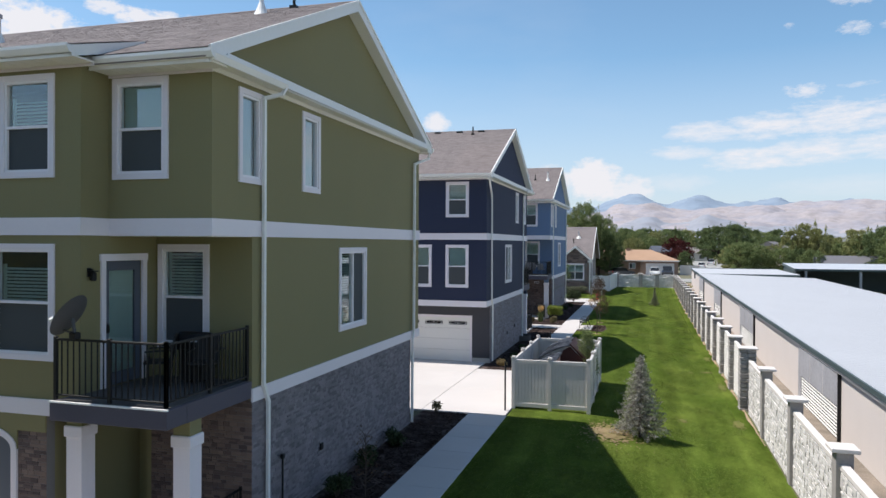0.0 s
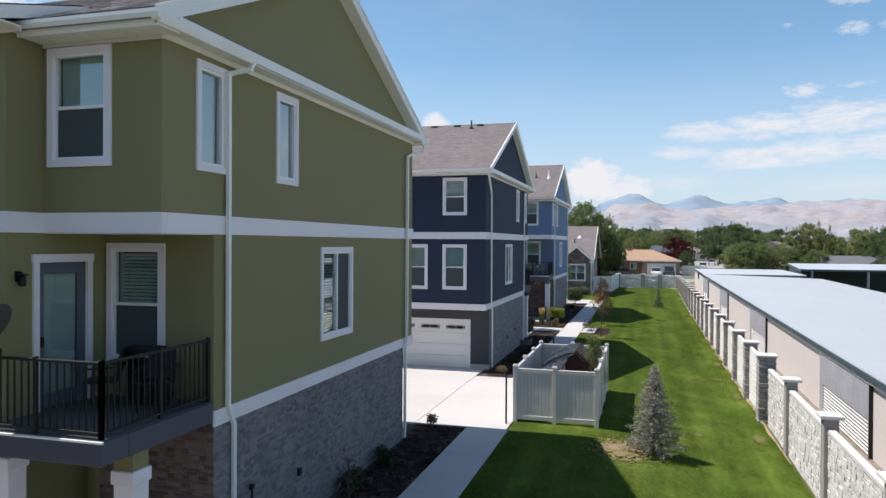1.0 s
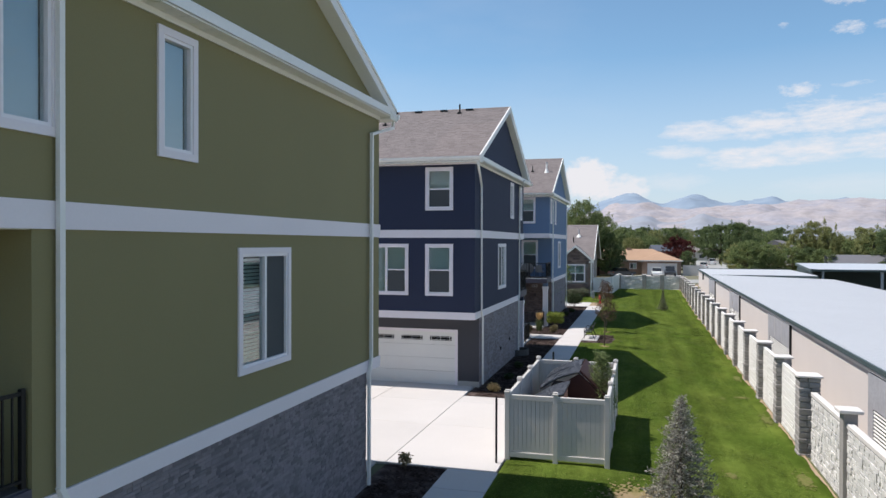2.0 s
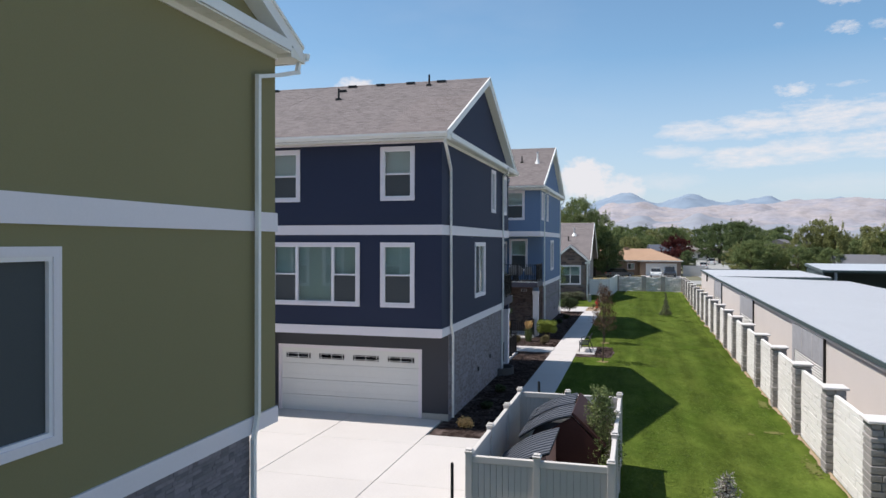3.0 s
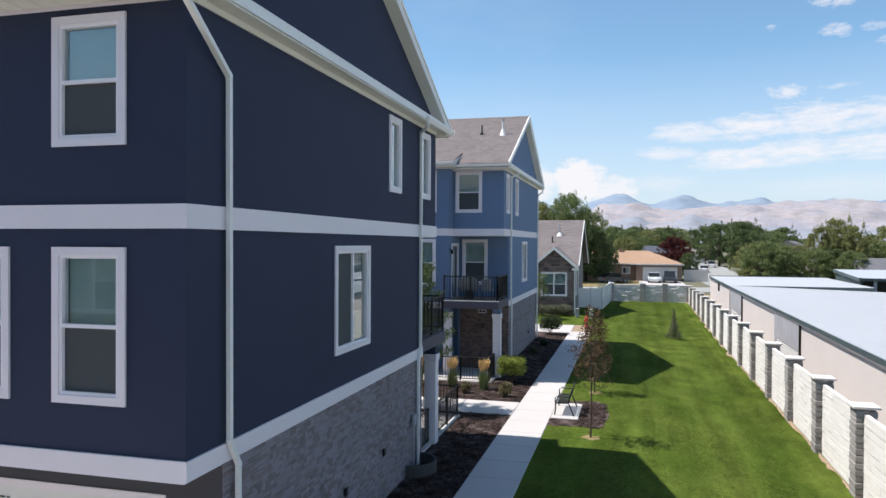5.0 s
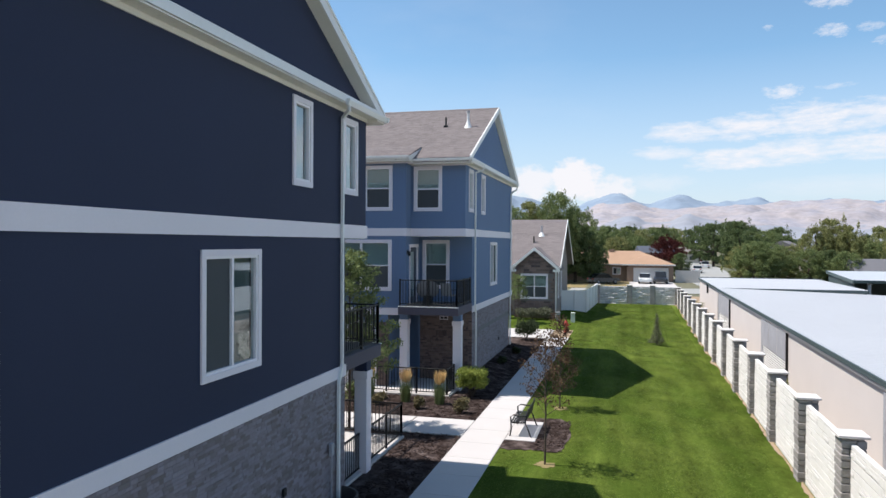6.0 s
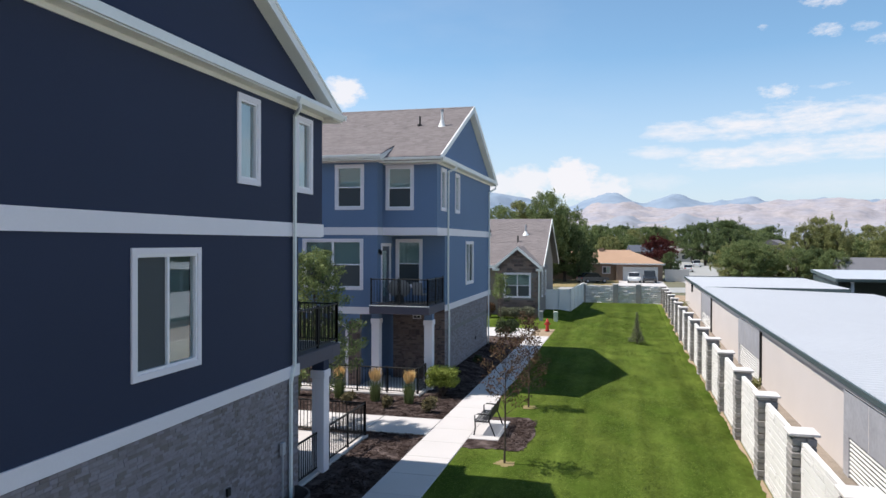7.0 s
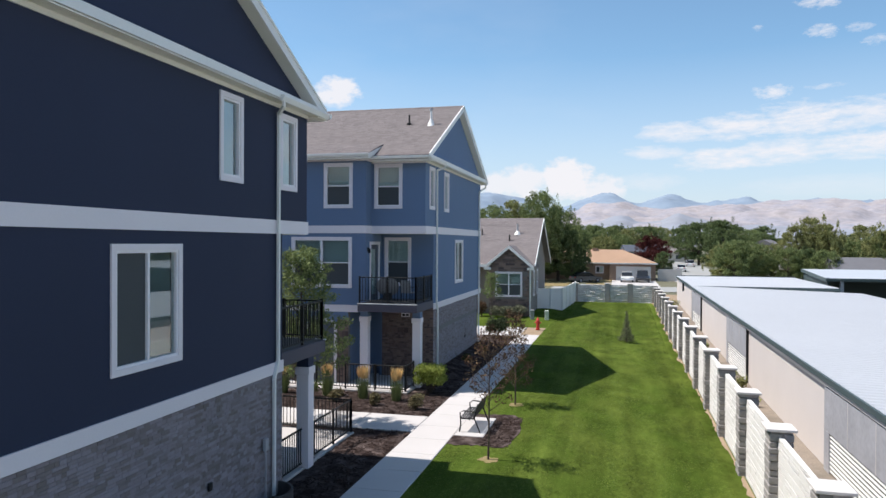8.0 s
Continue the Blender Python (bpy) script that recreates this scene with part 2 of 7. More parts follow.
def leaf_material(name, base, alt, through_light=0.3):
    """Thin leaves: a matt face, and some light let through from behind."""
    m = surface(name, base, 0.6, amount=0.18, bump=0.0, big=0.5, small=4, alt=alt, per_island=0.4, spec=0.06)
    n, l = m.node_tree.nodes, m.node_tree.links
    b = n["Principled BSDF"]
    thin = n.new("ShaderNodeBsdfTranslucent")
    thin.name = "thin_leaf"
    l.new(b.inputs["Base Color"].links[0].from_socket, thin.inputs["Color"])
    both = n.new("ShaderNodeMixShader")
    both.inputs[0].default_value = through_light
    l.new(b.outputs[0], both.inputs[1])
    l.new(thin.outputs[0], both.inputs[2])
    l.new(both.outputs[0], n["Material Output"].inputs["Surface"])
    return m


LEAF = leaf_material("green_leaf", (0.105, 0.150, 0.058), (0.235, 0.270, 0.115))
LEAF_DARK = leaf_material("dark_green_leaf", (0.064, 0.100, 0.044), (0.156, 0.188, 0.082))
LEAF_LIGHT = leaf_material("yellow_green_leaf", (0.13, 0.185, 0.045), (0.27, 0.31, 0.085))
LEAF_RED = leaf_material("maroon_leaf", (0.050, 0.014, 0.016), (0.11, 0.035, 0.030))
LEAF_RUST = leaf_material("rust_leaf", (0.075, 0.036, 0.030), (0.16, 0.110, 0.062))
LEAF_BLUE = leaf_material("silver_needle", (0.185, 0.18, 0.16), (0.40, 0.375, 0.335))
# Dark green; its darkening puts in the shade on the wall-side shrubs.
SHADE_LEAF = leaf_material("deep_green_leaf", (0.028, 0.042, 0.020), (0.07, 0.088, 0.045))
SAGE = leaf_material("grey_sage", (0.105, 0.12, 0.08), (0.21, 0.21, 0.145))
DRY_SHRUB = leaf_material("dry_shrub_leaf", (0.105, 0.085, 0.048), (0.20, 0.175, 0.095))
TREE_LIGHT = leaf_material("olive_green_leaf", (0.140, 0.165, 0.062), (0.32, 0.310, 0.135))
HEDGE = leaf_material("bright_hedge_leaf", (0.15, 0.195, 0.04), (0.27, 0.30, 0.075))
STRAW = leaf_material("straw_plume", (0.55, 0.36, 0.15), (0.75, 0.55, 0.28))
BLADE = leaf_material("grass_blade", (0.072, 0.112, 0.018), (0.124, 0.158, 0.032))


def mown(m, amount):
    """Long faint stripes left by the mower, over the colour that the material has."""
    n, l = m.node_tree.nodes, m.node_tree.links
    b = n["Principled BSDF"]
    geo = n.new("ShaderNodeNewGeometry")
    total = None
    for scale, share in (((1.3, 0.03, 1.0), 1.1), ((0.5, 0.28, 1.0), 0.5), ((2.6, 1.1, 1.0), 0.55), ((8.0, 4.0, 1.0), 0.6)):
        mp = n.new("ShaderNodeMapping")
        mp.inputs["Scale"].default_value = scale
        mp.inputs["Location"].default_value = (share * 7, share * 3, 0)
        l.new(geo.outputs["Position"], mp.inputs[0])
        t = n.new("ShaderNodeTexNoise")
        t.inputs["Scale"].default_value = 1.0
        t.inputs["Detail"].default_value = 3
        l.new(mp.outputs[0], t.inputs["Vector"])
        k = n.new("ShaderNodeMath")
        k.operation = "MULTIPLY_ADD"
        l.new(t.outputs[0], k.inputs[0])
        k.inputs[1].default_value = 2.4 * amount * share
        if total is None:
            k.inputs[2].default_value = 1.0 - 1.2 * amount * 2.75
        else:
            l.new(total, k.inputs[2])
        total = k.outputs[0]
    hsv = n.new("ShaderNodeHueSaturation")
    l.new(b.inputs["Base Color"].links[0].from_socket, hsv.inputs["Color"])
    l.new(total, hsv.inputs["Value"])
    l.new(hsv.outputs[0], b.inputs["Base Color"])
    if n.find("thin_leaf") >= 0:
        l.new(hsv.outputs[0], n["thin_leaf"].inputs["Color"])
    return m


LAWN = mown(surface("lawn", (0.058, 0.090, 0.015), 0.95, spec=0.0, big=0.7, small=45, amount=0.16, bump=0.5, depth=0.03, alt=(0.094, 0.124, 0.024), stretch=(1.0, 0.45, 1.0)), 0.42)
mown(BLADE, 0.46)
FIELD = surface("valley_floor", (0.075, 0.085, 0.045), 0.95, big=0.02, small=0.6, amount=0.25, bump=0.0, alt=(0.20, 0.175, 0.12))


def glass(name, tint=(0.84, 0.955, 0.945)):
    m = bpy.data.materials.new(name)
    m.use_nodes = True
    b = m.node_tree.nodes["Principled BSDF"]
    b.inputs["Base Color"].default_value = (*tint, 1)
    b.inputs["Roughness"].default_value = 0.015
    b.inputs["IOR"].default_value = 1.85
    b.inputs["Transmission Weight"].default_value = 1.0
    return m


THATCH = surface("dry_thatch", (0.285, 0.215, 0.125), 0.95, spec=0.03, big=2.2, small=40, amount=0.3, bump=0.6, depth=0.01, alt=(0.17, 0.15, 0.06))
GLASS = glass("window_glass")
DOOR_GLASS = glass("tinted_door_glass", (0.03, 0.033, 0.035))
DOOR_GLASS.node_tree.nodes["Principled BSDF"].inputs["IOR"].default_value = 1.45


# ---- mesh tools ----
class Geo:
    """Vertices and faces in a frame of their own, laid into the world by a mapping."""

    def __init__(self, to=None, flip=False):
        self.v, self.f, self.to, self.flip = [], [], to, flip

    def verts(self, pts):
        i = len(self.v)
        self.v.extend(pts)
        return i

    def box(self, a0, a1, b0, b1, c0, c1, ch=0.0):
        a0, a1, b0, b1, c0, c1 = min(a0, a1), max(a0, a1), min(b0, b1), max(b0, b1), min(c0, c1), max(c0, c1)
        if ch <= 0:
            i = self.verts([(a, b, c) for c in (c0, c1) for b in (b0, b1) for a in (a0, a1)])
            for q in ((0, 2, 3, 1), (4, 5, 7, 6), (0, 1, 5, 4), (2, 6, 7, 3), (0, 4, 6, 2), (1, 3, 7, 5)):
                self.f.append(tuple(i + k for k in q))
            return self
        ch = min(ch, 0.45 * min(a1 - a0, b1 - b0, c1 - c0))
        rings = []
        for c, inset in ((c0, ch), (c0 + ch, 0), (c1 - ch, 0), (c1, ch)):
            k = 0 if inset else ch
            x0, x1, y0, y1 = a0 + inset, a1 - inset, b0 + inset, b1 - inset
            e = ch * 0.7
            rings.append(self.verts([(x0 + e, y0, c), (x1 - e, y0, c), (x1, y0 + e, c), (x1, y1 - e, c),
                                     (x1 - e, y1, c), (x0 + e, y1, c), (x0, y1 - e, c), (x0, y0 + e, c)]))
        for r0, r1 in zip(rings, rings[1:]):
            for k in range(8):
                n = (k + 1) % 8
                self.f.append((r0 + k, r0 + n, r1 + n, r1 + k))
        self.f.append(tuple(rings[0] + k for k in range(7, -1, -1)))
        self.f.append(tuple(rings[3] + k for k in range(8)))
        return self

    def prism(self, outline, c0, c1, axis=2):
        """An outline in two coordinates, drawn out along the third."""
        n = len(outline)

        def at(p, c):
            return (p[0], p[1], c) if axis == 2 else ((c, p[0], p[1]) if axis == 0 else (p[0], c, p[1]))
        i = self.verts([at(p, c0) for p in outline])
        j = self.verts([at(p, c1) for p in outline])
        self.f.append(tuple(i + k for k in range(n - 1, -1, -1)))
        self.f.append(tuple(j + k for k in range(n)))
        for k in range(n):
            m = (k + 1) % n
            self.f.append((i + k, i + m, j + m, j + k))
        return self

    def tube(self, path, radius, sides=8, taper=None):
        rings = []
        pts = [Vector(p) for p in path]
        for k, p in enumerate(pts):
            d = (pts[min(k + 1, len(pts) - 1)] - pts[max(k - 1, 0)]).normalized()
            up = Vector((0, 0, 1)) if abs(d.z) < 0.9 else Vector((1, 0, 0))
            s = d.cross(up).normalized()
            t = d.cross(s)
            r = radius if taper is None else radius + (taper - radius) * k / max(1, len(pts) - 1)
            rings.append(self.verts([tuple(p + (s * math.cos(2 * math.pi * q / sides) + t * math.sin(2 * math.pi * q / sides)) * r) for q in range(sides)]))
        for r0, r1 in zip(rings, rings[1:]):
            for q in range(sides):
                n = (q + 1) % sides
                self.f.append((r0 + q, r0 + n, r1 + n, r1 + q))
        self.f.append(tuple(rings[0] + q for q in range(sides - 1, -1, -1)))
        self.f.append(tuple(rings[-1] + q for q in range(sides)))
        return self

    def holed(self, a0, a1, z0, z1, holes, d0, d1):
        """A wall slab between depths d0 and d1 with rectangular openings (a0, a1, z0, z1)."""
        cuts_a = sorted({a0, a1, *[min(max(h[k], a0), a1) for h in holes for k in (0, 1)]})
        cuts_z = sorted({z0, z1, *[min(max(h[k], z0), z1) for h in holes for k in (2, 3)]})

        def solid(i, j):
            if i < 0 or j < 0 or i >= len(cuts_a) - 1 or j >= len(cuts_z) - 1:
                return False
            ca, cz = (cuts_a[i] + cuts_a[i + 1]) / 2, (cuts_z[j] + cuts_z[j + 1]) / 2
            return not any(h[0] < ca < h[1] and h[2] < cz < h[3] for h in holes)
        seen = {}

        def vert(a, d, z):
            key = (round(a, 4), round(d, 4), round(z, 4))
            if key not in seen:
                seen[key] = self.verts([(a, d, z)])
            return seen[key]
        for i in range(len(cuts_a) - 1):
            for j in range(len(cuts_z) - 1):
                if not solid(i, j):
                    continue
                p, q, r, s = cuts_a[i], cuts_a[i + 1], cuts_z[j], cuts_z[j + 1]
                k = [vert(a, d, z) for d in (d0, d1) for a, z in ((p, r), (q, r), (q, s), (p, s))]
                self.f.append((k[0], k[1], k[2], k[3]))
                self.f.append((k[7], k[6], k[5], k[4]))
                for side, (di, dj) in enumerate(((0, -1), (1, 0), (0, 1), (-1, 0))):
                    if not solid(i + di, j + dj):
                        e, g = side, (side + 1) % 4
                        self.f.append((k[g], k[e], k[4 + e], k[4 + g]))
        return self

    def mesh(self, name):
        me = bpy.data.meshes.new(name)
        pts = [self.to(*p) for p in self.v] if self.to else self.v
        faces = [tuple(reversed(q)) for q in self.f] if self.flip else self.f
        me.from_pydata([tuple(p) for p in pts], [], faces)
        me.update()
        return me


def link(name, me, mat, parent=None, label="", m=None):
    ob = new(name, me)
    if mat is not None and not me.materials:
        me.materials.append(mat)
    if parent is not None:
        ob.parent = parent
    if m is not None:
        ob.matrix_basis = m
    if label:
        ob["label"] = label
    return ob


def part(name, geo, mat, parent, label="", m=None, smooth=False):
    me = geo.mesh(name)
    if smooth:
        me.shade_smooth()
    return link(name, me, mat, parent, label, m)


def single(name, geo, mat, label, category, group="", kind="", m=None, smooth=False):
    me = geo.mesh(name)
    if smooth:
        me.shade_smooth()
    return tagged(link(name, me, mat, None, "", m), label, category, group, kind)


def thing(name, label, category, group="", kind="", m=None):
    ob = new(name)
    ob.empty_display_size = 0.2
    if m is not None:
        ob.matrix_basis = m
    return tagged(ob, label, category, group, kind)


# ---- ground ----
def smooth01(t):
    t = max(0.0, min(1.0, t))
    return t * t * (3 - 2 * t)


def ground_z(x, y):
    """The lawn falls a little towards the boundary wall, and rises to the bungalow."""
    return -0.45 * smooth01((x + 2.5) / 5.5) * smooth01((100 - y) / 30) + 0.25 * smooth01((y - 77) / 5) * smooth01((-3.6 - x) / 2.0)


def build_ground():
    g = Geo()
    xs = [-3000, -800, -200, -60, -30, -16, -10, -7, -4.6] + [-4 + 0.5 * k for k in range(17)] + [5.2, 6.5, 9, 16, 30, 60, 200, 800, 3000]
    ys = [-300, -60, -20, -8] + [-4 + 2.0 * k for k in range(50)] + [100, 110, 130, 170, 260, 500, 1200, 3200]
    for y in ys:
        for x in xs:
            z = ground_z(x, y) if -4.6 <= x <= 4.6 else (ground_z(4.6, y) if 4.6 < x < 40 else 0.0)
            g.v.append((x, y, z - 0.012))
    n = len(xs)
    for j in range(len(ys) - 1):
        for i in range(n - 1):
            g.f.append((j * n + i, j * n + i + 1, (j + 1) * n + i + 1, (j + 1) * n + i))
    return single("ground", g, FIELD, "wide dry valley ground reaching to the horizon", "ground", kind="structure")


build_ground()


def sheet(name, x0, x1, y0, y1, lift, mat, label, step=0.5, follow=True):
    g = Geo()
    nx, ny = max(1, int((x1 - x0) / step)), max(1, int((y1 - y0) / step))
    for j in range(ny + 1):
        for i in range(nx + 1):
            x, y = x0 + (x1 - x0) * i / nx, y0 + (y1 - y0) * j / ny
            w = noise.noise((x * 0.8, y * 0.8, lift * 50)) * 0.012
            g.v.append((x, y, (ground_z(x, y) if follow else 0.0) + lift + w))
    for j in range(ny):
        for i in range(nx):
            a = j * (nx + 1) + i
            g.f.append((a, a + 1, a + nx + 2, a + nx + 1))
    return single(name, g, mat, label, name.replace("_", " "), kind="structure")


sheet("lawn", -4.36, 3.72, -6, 99.6, 0.02, LAWN, "mown green lawn strip between sidewalk and boundary wall", 0.5)
sheet("lawn", -30, -4.36, 76.42, 92.0, 0.02, LAWN, "mown green lawn in front of the tan bungalow", 0.7)
sheet("mulch_bed", -30, -5.66, 45.2, 48.9, 0.02, MULCH, "dark bark mulch bed beside the navy townhouse porch", 0.3)
sheet("mulch_bed", -30, -5.66, 50.95, 72.0, 0.02, MULCH, "dark bark mulch bed in front of the blue townhouse", 0.4)


def bed_z(x, y):
    """The bed beside the blue townhouse is banked up against its stone base."""
    return 0.02 + 0.30 * smooth01((-5.8 - x) / 1.3) * smooth01((y - 56.4) / 1.4) * smooth01((68.2 - y) / 1.0)


def banked_bed():
    g, nx, ny = Geo(), 10, 60
    for j in range(ny + 1):
        for i in range(nx + 1):
            x, y = -7.30 + 1.58 * i / nx, 56.3 + 12.0 * j / ny
            g.v.append((x, y, bed_z(x, y) + 0.006 + 0.02 * noise.noise((x * 3, y * 3, 4.0)) * (0 < i < nx)))
    for j in range(ny):
        for i in range(nx):
            k = j * (nx + 1) + i
            g.f.append((k, k + 1, k + nx + 2, k + nx + 1))
    single("mulch_bed", g, MULCH, "bark mulch banked up along the blue townhouse", "mulch bed", kind="structure")


banked_bed()
sheet("mulch_bed", -7.3, -5.66, 32.02, 45.2, 0.02, MULCH, "dark bark mulch strip along the navy townhouse", 0.3)
sheet("mulch_bed", -7.3, -5.66, -6, 23.6, 0.02, MULCH, "dark bark mulch strip along the olive townhouse", 0.3)
def dirt_strip():
    g = Geo()
    n = 330
    for k in range(n + 1):
        y = 24.0 + 75.4 * k / n
        w = 0.07 + 0.22 * noise.noise((y * 0.55, 3.1, 0)) + 0.12 * noise.noise((y * 2.6, 7.1, 0))
        x0 = 3.66 - max(0.0, w) * smooth01((y - 24) / 5)
        g.v += [(x0, y, ground_z(x0, y) + 0.035), (3.68, y, ground_z(3.68, y) + 0.045)]
    for k in range(n):
        g.f.append((2 * k, 2 * k + 1, 2 * k + 3, 2 * k + 2))
    single("dirt_strip", g, DIRT, "bare dry soil along the foot of the boundary wall", "dirt strip", kind="structure")


dirt_strip()


def slabs():
    walk_ob = thing("sidewalk", "pale grey concrete sidewalk of jointed slabs beside the lawn", "sidewalk", kind="structure")
    y = -6.0
    spans = []
    while y < 23.6 - 0.4:
        spans.append((y, min(y + 1.48, 23.6)))
        y += 1.48
    y = 32.02
    while y < 72.6 - 0.4:
        spans.append((y, min(y + 1.48, 72.6)))
        y += 1.48
    for a, b in spans:
        g = Geo().box(-5.66, -4.36, a + 0.008, b - 0.008, -0.08, 0.045, 0.012)
        part("slab", g, CONCRETE, walk_ob)
    for k, x in enumerate([-5.66 - 2.0 * q for q in range(12)]):
        g = Geo().box(x - 1.985, x - 0.012, 48.95, 50.85, -0.08, 0.045, 0.012)
        part("slab", g, CONCRETE, walk_ob)
    part("slab", Geo().box(-4.345, -3.45, 48.85, 51.15, -0.08, 0.062, 0.012), CONCRETE, walk_ob, "bench pad")
    for k in range(11):
        part("slab", Geo().box(-27.6 + 2.0 * k + 0.012, -25.6 + 2.0 * k - 0.012, 72.05, 76.4, -0.08, 0.04, 0.012), CONCRETE, walk_ob)
    drive = thing("driveway", "sunlit white concrete driveway with saw-cut joints", "driveway", kind="structure")
    xs, ys = [-4.4, -7.35, -10.4, -13.45, -16.5, -19.6, -22.7, -26], [23.62, 27.7, 31.0, 34.3]
    for i in range(len(xs) - 1):
        for j in range(len(ys) - 1):
            x0, x1, y0, y1 = xs[i + 1] + 0.006, xs[i] - 0.006, ys[j] + 0.006, ys[j + 1] - 0.006
            if i == 0 and j == 2:
                y1 = 32.0
            part("slab", Geo().box(x0, x1, y0, y1, -0.08, 0.05, 0.01), CONCRETE, drive)
    for k in range(8):
        part("slab", Geo().box(-7.6 - 2.2 * k - 2.18, -7.6 - 2.2 * k, 20.9, 23.6, -0.08, 0.05, 0.01), CONCRETE, drive)


slabs()


# ---- townhouses ----
ZB0, ZB1, ZT0, ZT1 = 5.97, 6.28, 2.80, 3.06
X_SIDE = -7.15
UNIT, LENGTH = 6.88, 21.4
V_WALL, V_REC, V_BAY, V_WING = 0.82, 10.3, 11.62, 12.28
RIDGE_V, RIDGE_Z, EAVE_Z = 5.85, 12.08, 9.07
PORCH_U = 2.26


def window_unit(house, to, flip, a0, a1, z0, z1, panels, wall_d=0.0, name="window", trim=0.105, blinds=True, seed=0, dark_low=True, shutters=False, shade=None):
    """A window with flat trim round it. panels: list of (share, kind), kind in hung, fixed, slide."""
    rnd = random.Random(seed)
    g = Geo(to, flip)
    d1 = wall_d + 0.035
    g.holed(a0, a1, z0, z1, [(a0 + trim, a1 - trim, z0 + trim, z1 - trim)], wall_d - 0.02, d1)
    ob = part(name, g, TRIM, house, "window with flat white painted trim")
    i0, i1, b0, b1 = a0 + trim, a1 - trim, z0 + trim, z1 - trim
    fr = Geo(to, flip)
    fw = 0.045
    total = sum(p[0] for p in panels)
    p = i0
    slats_at = []
    panes, blinds_at, screens_at, openings = [], [], [], []
    f0, f1 = wall_d - 0.10, wall_d + 0.012
    for share, kind in panels:
        q = p + (i1 - i0) * share / total
        l, r, lo, hi = p + fw, q - fw, b0 + fw, b1 - fw
        mid = (lo + hi) / 2 - 0.01
        if kind == "hung":
            openings += [(l, r, mid + 0.025, hi), (l, r, lo, mid - 0.025)]
            panes += [(l, r, mid + 0.025, hi, wall_d - 0.045), (l, r, lo, mid - 0.025, wall_d - 0.07)]
            screens_at.append((l + 0.004, r - 0.004, lo, mid - 0.025))
            if shutters:
                slats_at.append((l, r, lo, hi - rnd.choice([0.0, 0.22])))
            elif blinds:
                blinds_at.append((l, r, mid - rnd.choice([0.02, 0.05, 0.09]), hi))
        elif kind == "slide":
            mm = (l + r) / 2
            openings += [(l, mm - 0.028, lo, hi), (mm + 0.028, r, lo, hi)]
            panes += [(l, mm - 0.028, lo, hi, wall_d - 0.07), (mm + 0.028, r, lo, hi, wall_d - 0.045)]
            screens_at.append((l + 0.004, mm - 0.03, lo, hi) if dark_low else (mm + 0.03, r - 0.004, lo, hi))
            if shutters:
                slats_at.append((l, r, lo, hi))
            else:
                blinds_at.append((mm + 0.028, r, lo, hi) if dark_low else (l, mm - 0.028, lo, hi))
        else:
            openings.append((l, r, lo, hi))
            panes.append((l, r, lo, hi, wall_d - 0.05))
            if blinds:
                blinds_at.append((l, r, lo, hi))
        p = q
    fr.holed(i0, i1, b0, b1, openings, f0, f1)
    part("frame", fr, FRAME, ob)
    for l, r, lo, hi, d in panes:
        pn = part("pane", Geo(to, flip).box(l, r, d - 0.006, d, lo, hi), GLASS, ob)
        pn.visible_shadow = False
    for l, r, lo, hi in blinds_at:
        part("blind", Geo(to, flip).box(l, r, wall_d - 0.14, wall_d - 0.125, lo, hi), shade or BLIND, ob, "pale pulled shade behind the glass")
    for l, r, lo, hi in slats_at:
        g = Geo(to, flip)
        step = 0.062
        for k in range(int((hi - lo) / step)):
            z = lo + (k + 0.5) * step
            g.prism([(wall_d - 0.156, z + 0.017), (wall_d - 0.153, z + 0.021), (wall_d - 0.118, z - 0.015), (wall_d - 0.121, z - 0.019)], l, r, axis=0)
        g.box(l, l + 0.05, wall_d - 0.16, wall_d - 0.12, lo, hi).box(r - 0.05, r, wall_d - 0.16, wall_d - 0.12, lo, hi)
        part("blind", g, BLIND, ob, "pale slatted blind behind the glass")
    for l, r, lo, hi in screens_at:
        part("screen", Geo(to, flip).box(l, r, wall_d - 0.036, wall_d - 0.034, lo, hi), SCREEN, ob, "dark insect screen")
    return ob


def courses(to, flip, a0, a1, z0, z1, d, lo=0.08, hi=0.25, rise=0.058, seed=1, keep=None):
    """Ledge stones in courses. Returns the joined rest, and the stones within keep as single boxes."""
    rnd = random.Random(seed)
    rest, singles = Geo(to, flip), []
    z = z0
    while z < z1 - 0.02:
        h = min(rise * rnd.choice([0.75, 1.0, 1.0, 1.3]), z1 - z)
        a = a0
        while a < a1 - 0.01:
            w = rnd.uniform(lo, hi)
            if a1 - (a + w) < lo * 0.6:
                w = a1 - a
            e = d + rnd.uniform(0.004, 0.014)
            bx = (a + 0.003, a + w - 0.003, d - 0.02, e, z + 0.003, z + h - 0.003)
            if keep and keep[0] <= a <= keep[1] and keep[2] <= z <= keep[3] and len(singles) < 300:
                singles.append(bx)
            else:
                rest.box(*bx, 0.004)
            a += w
        z += h
    return rest, singles


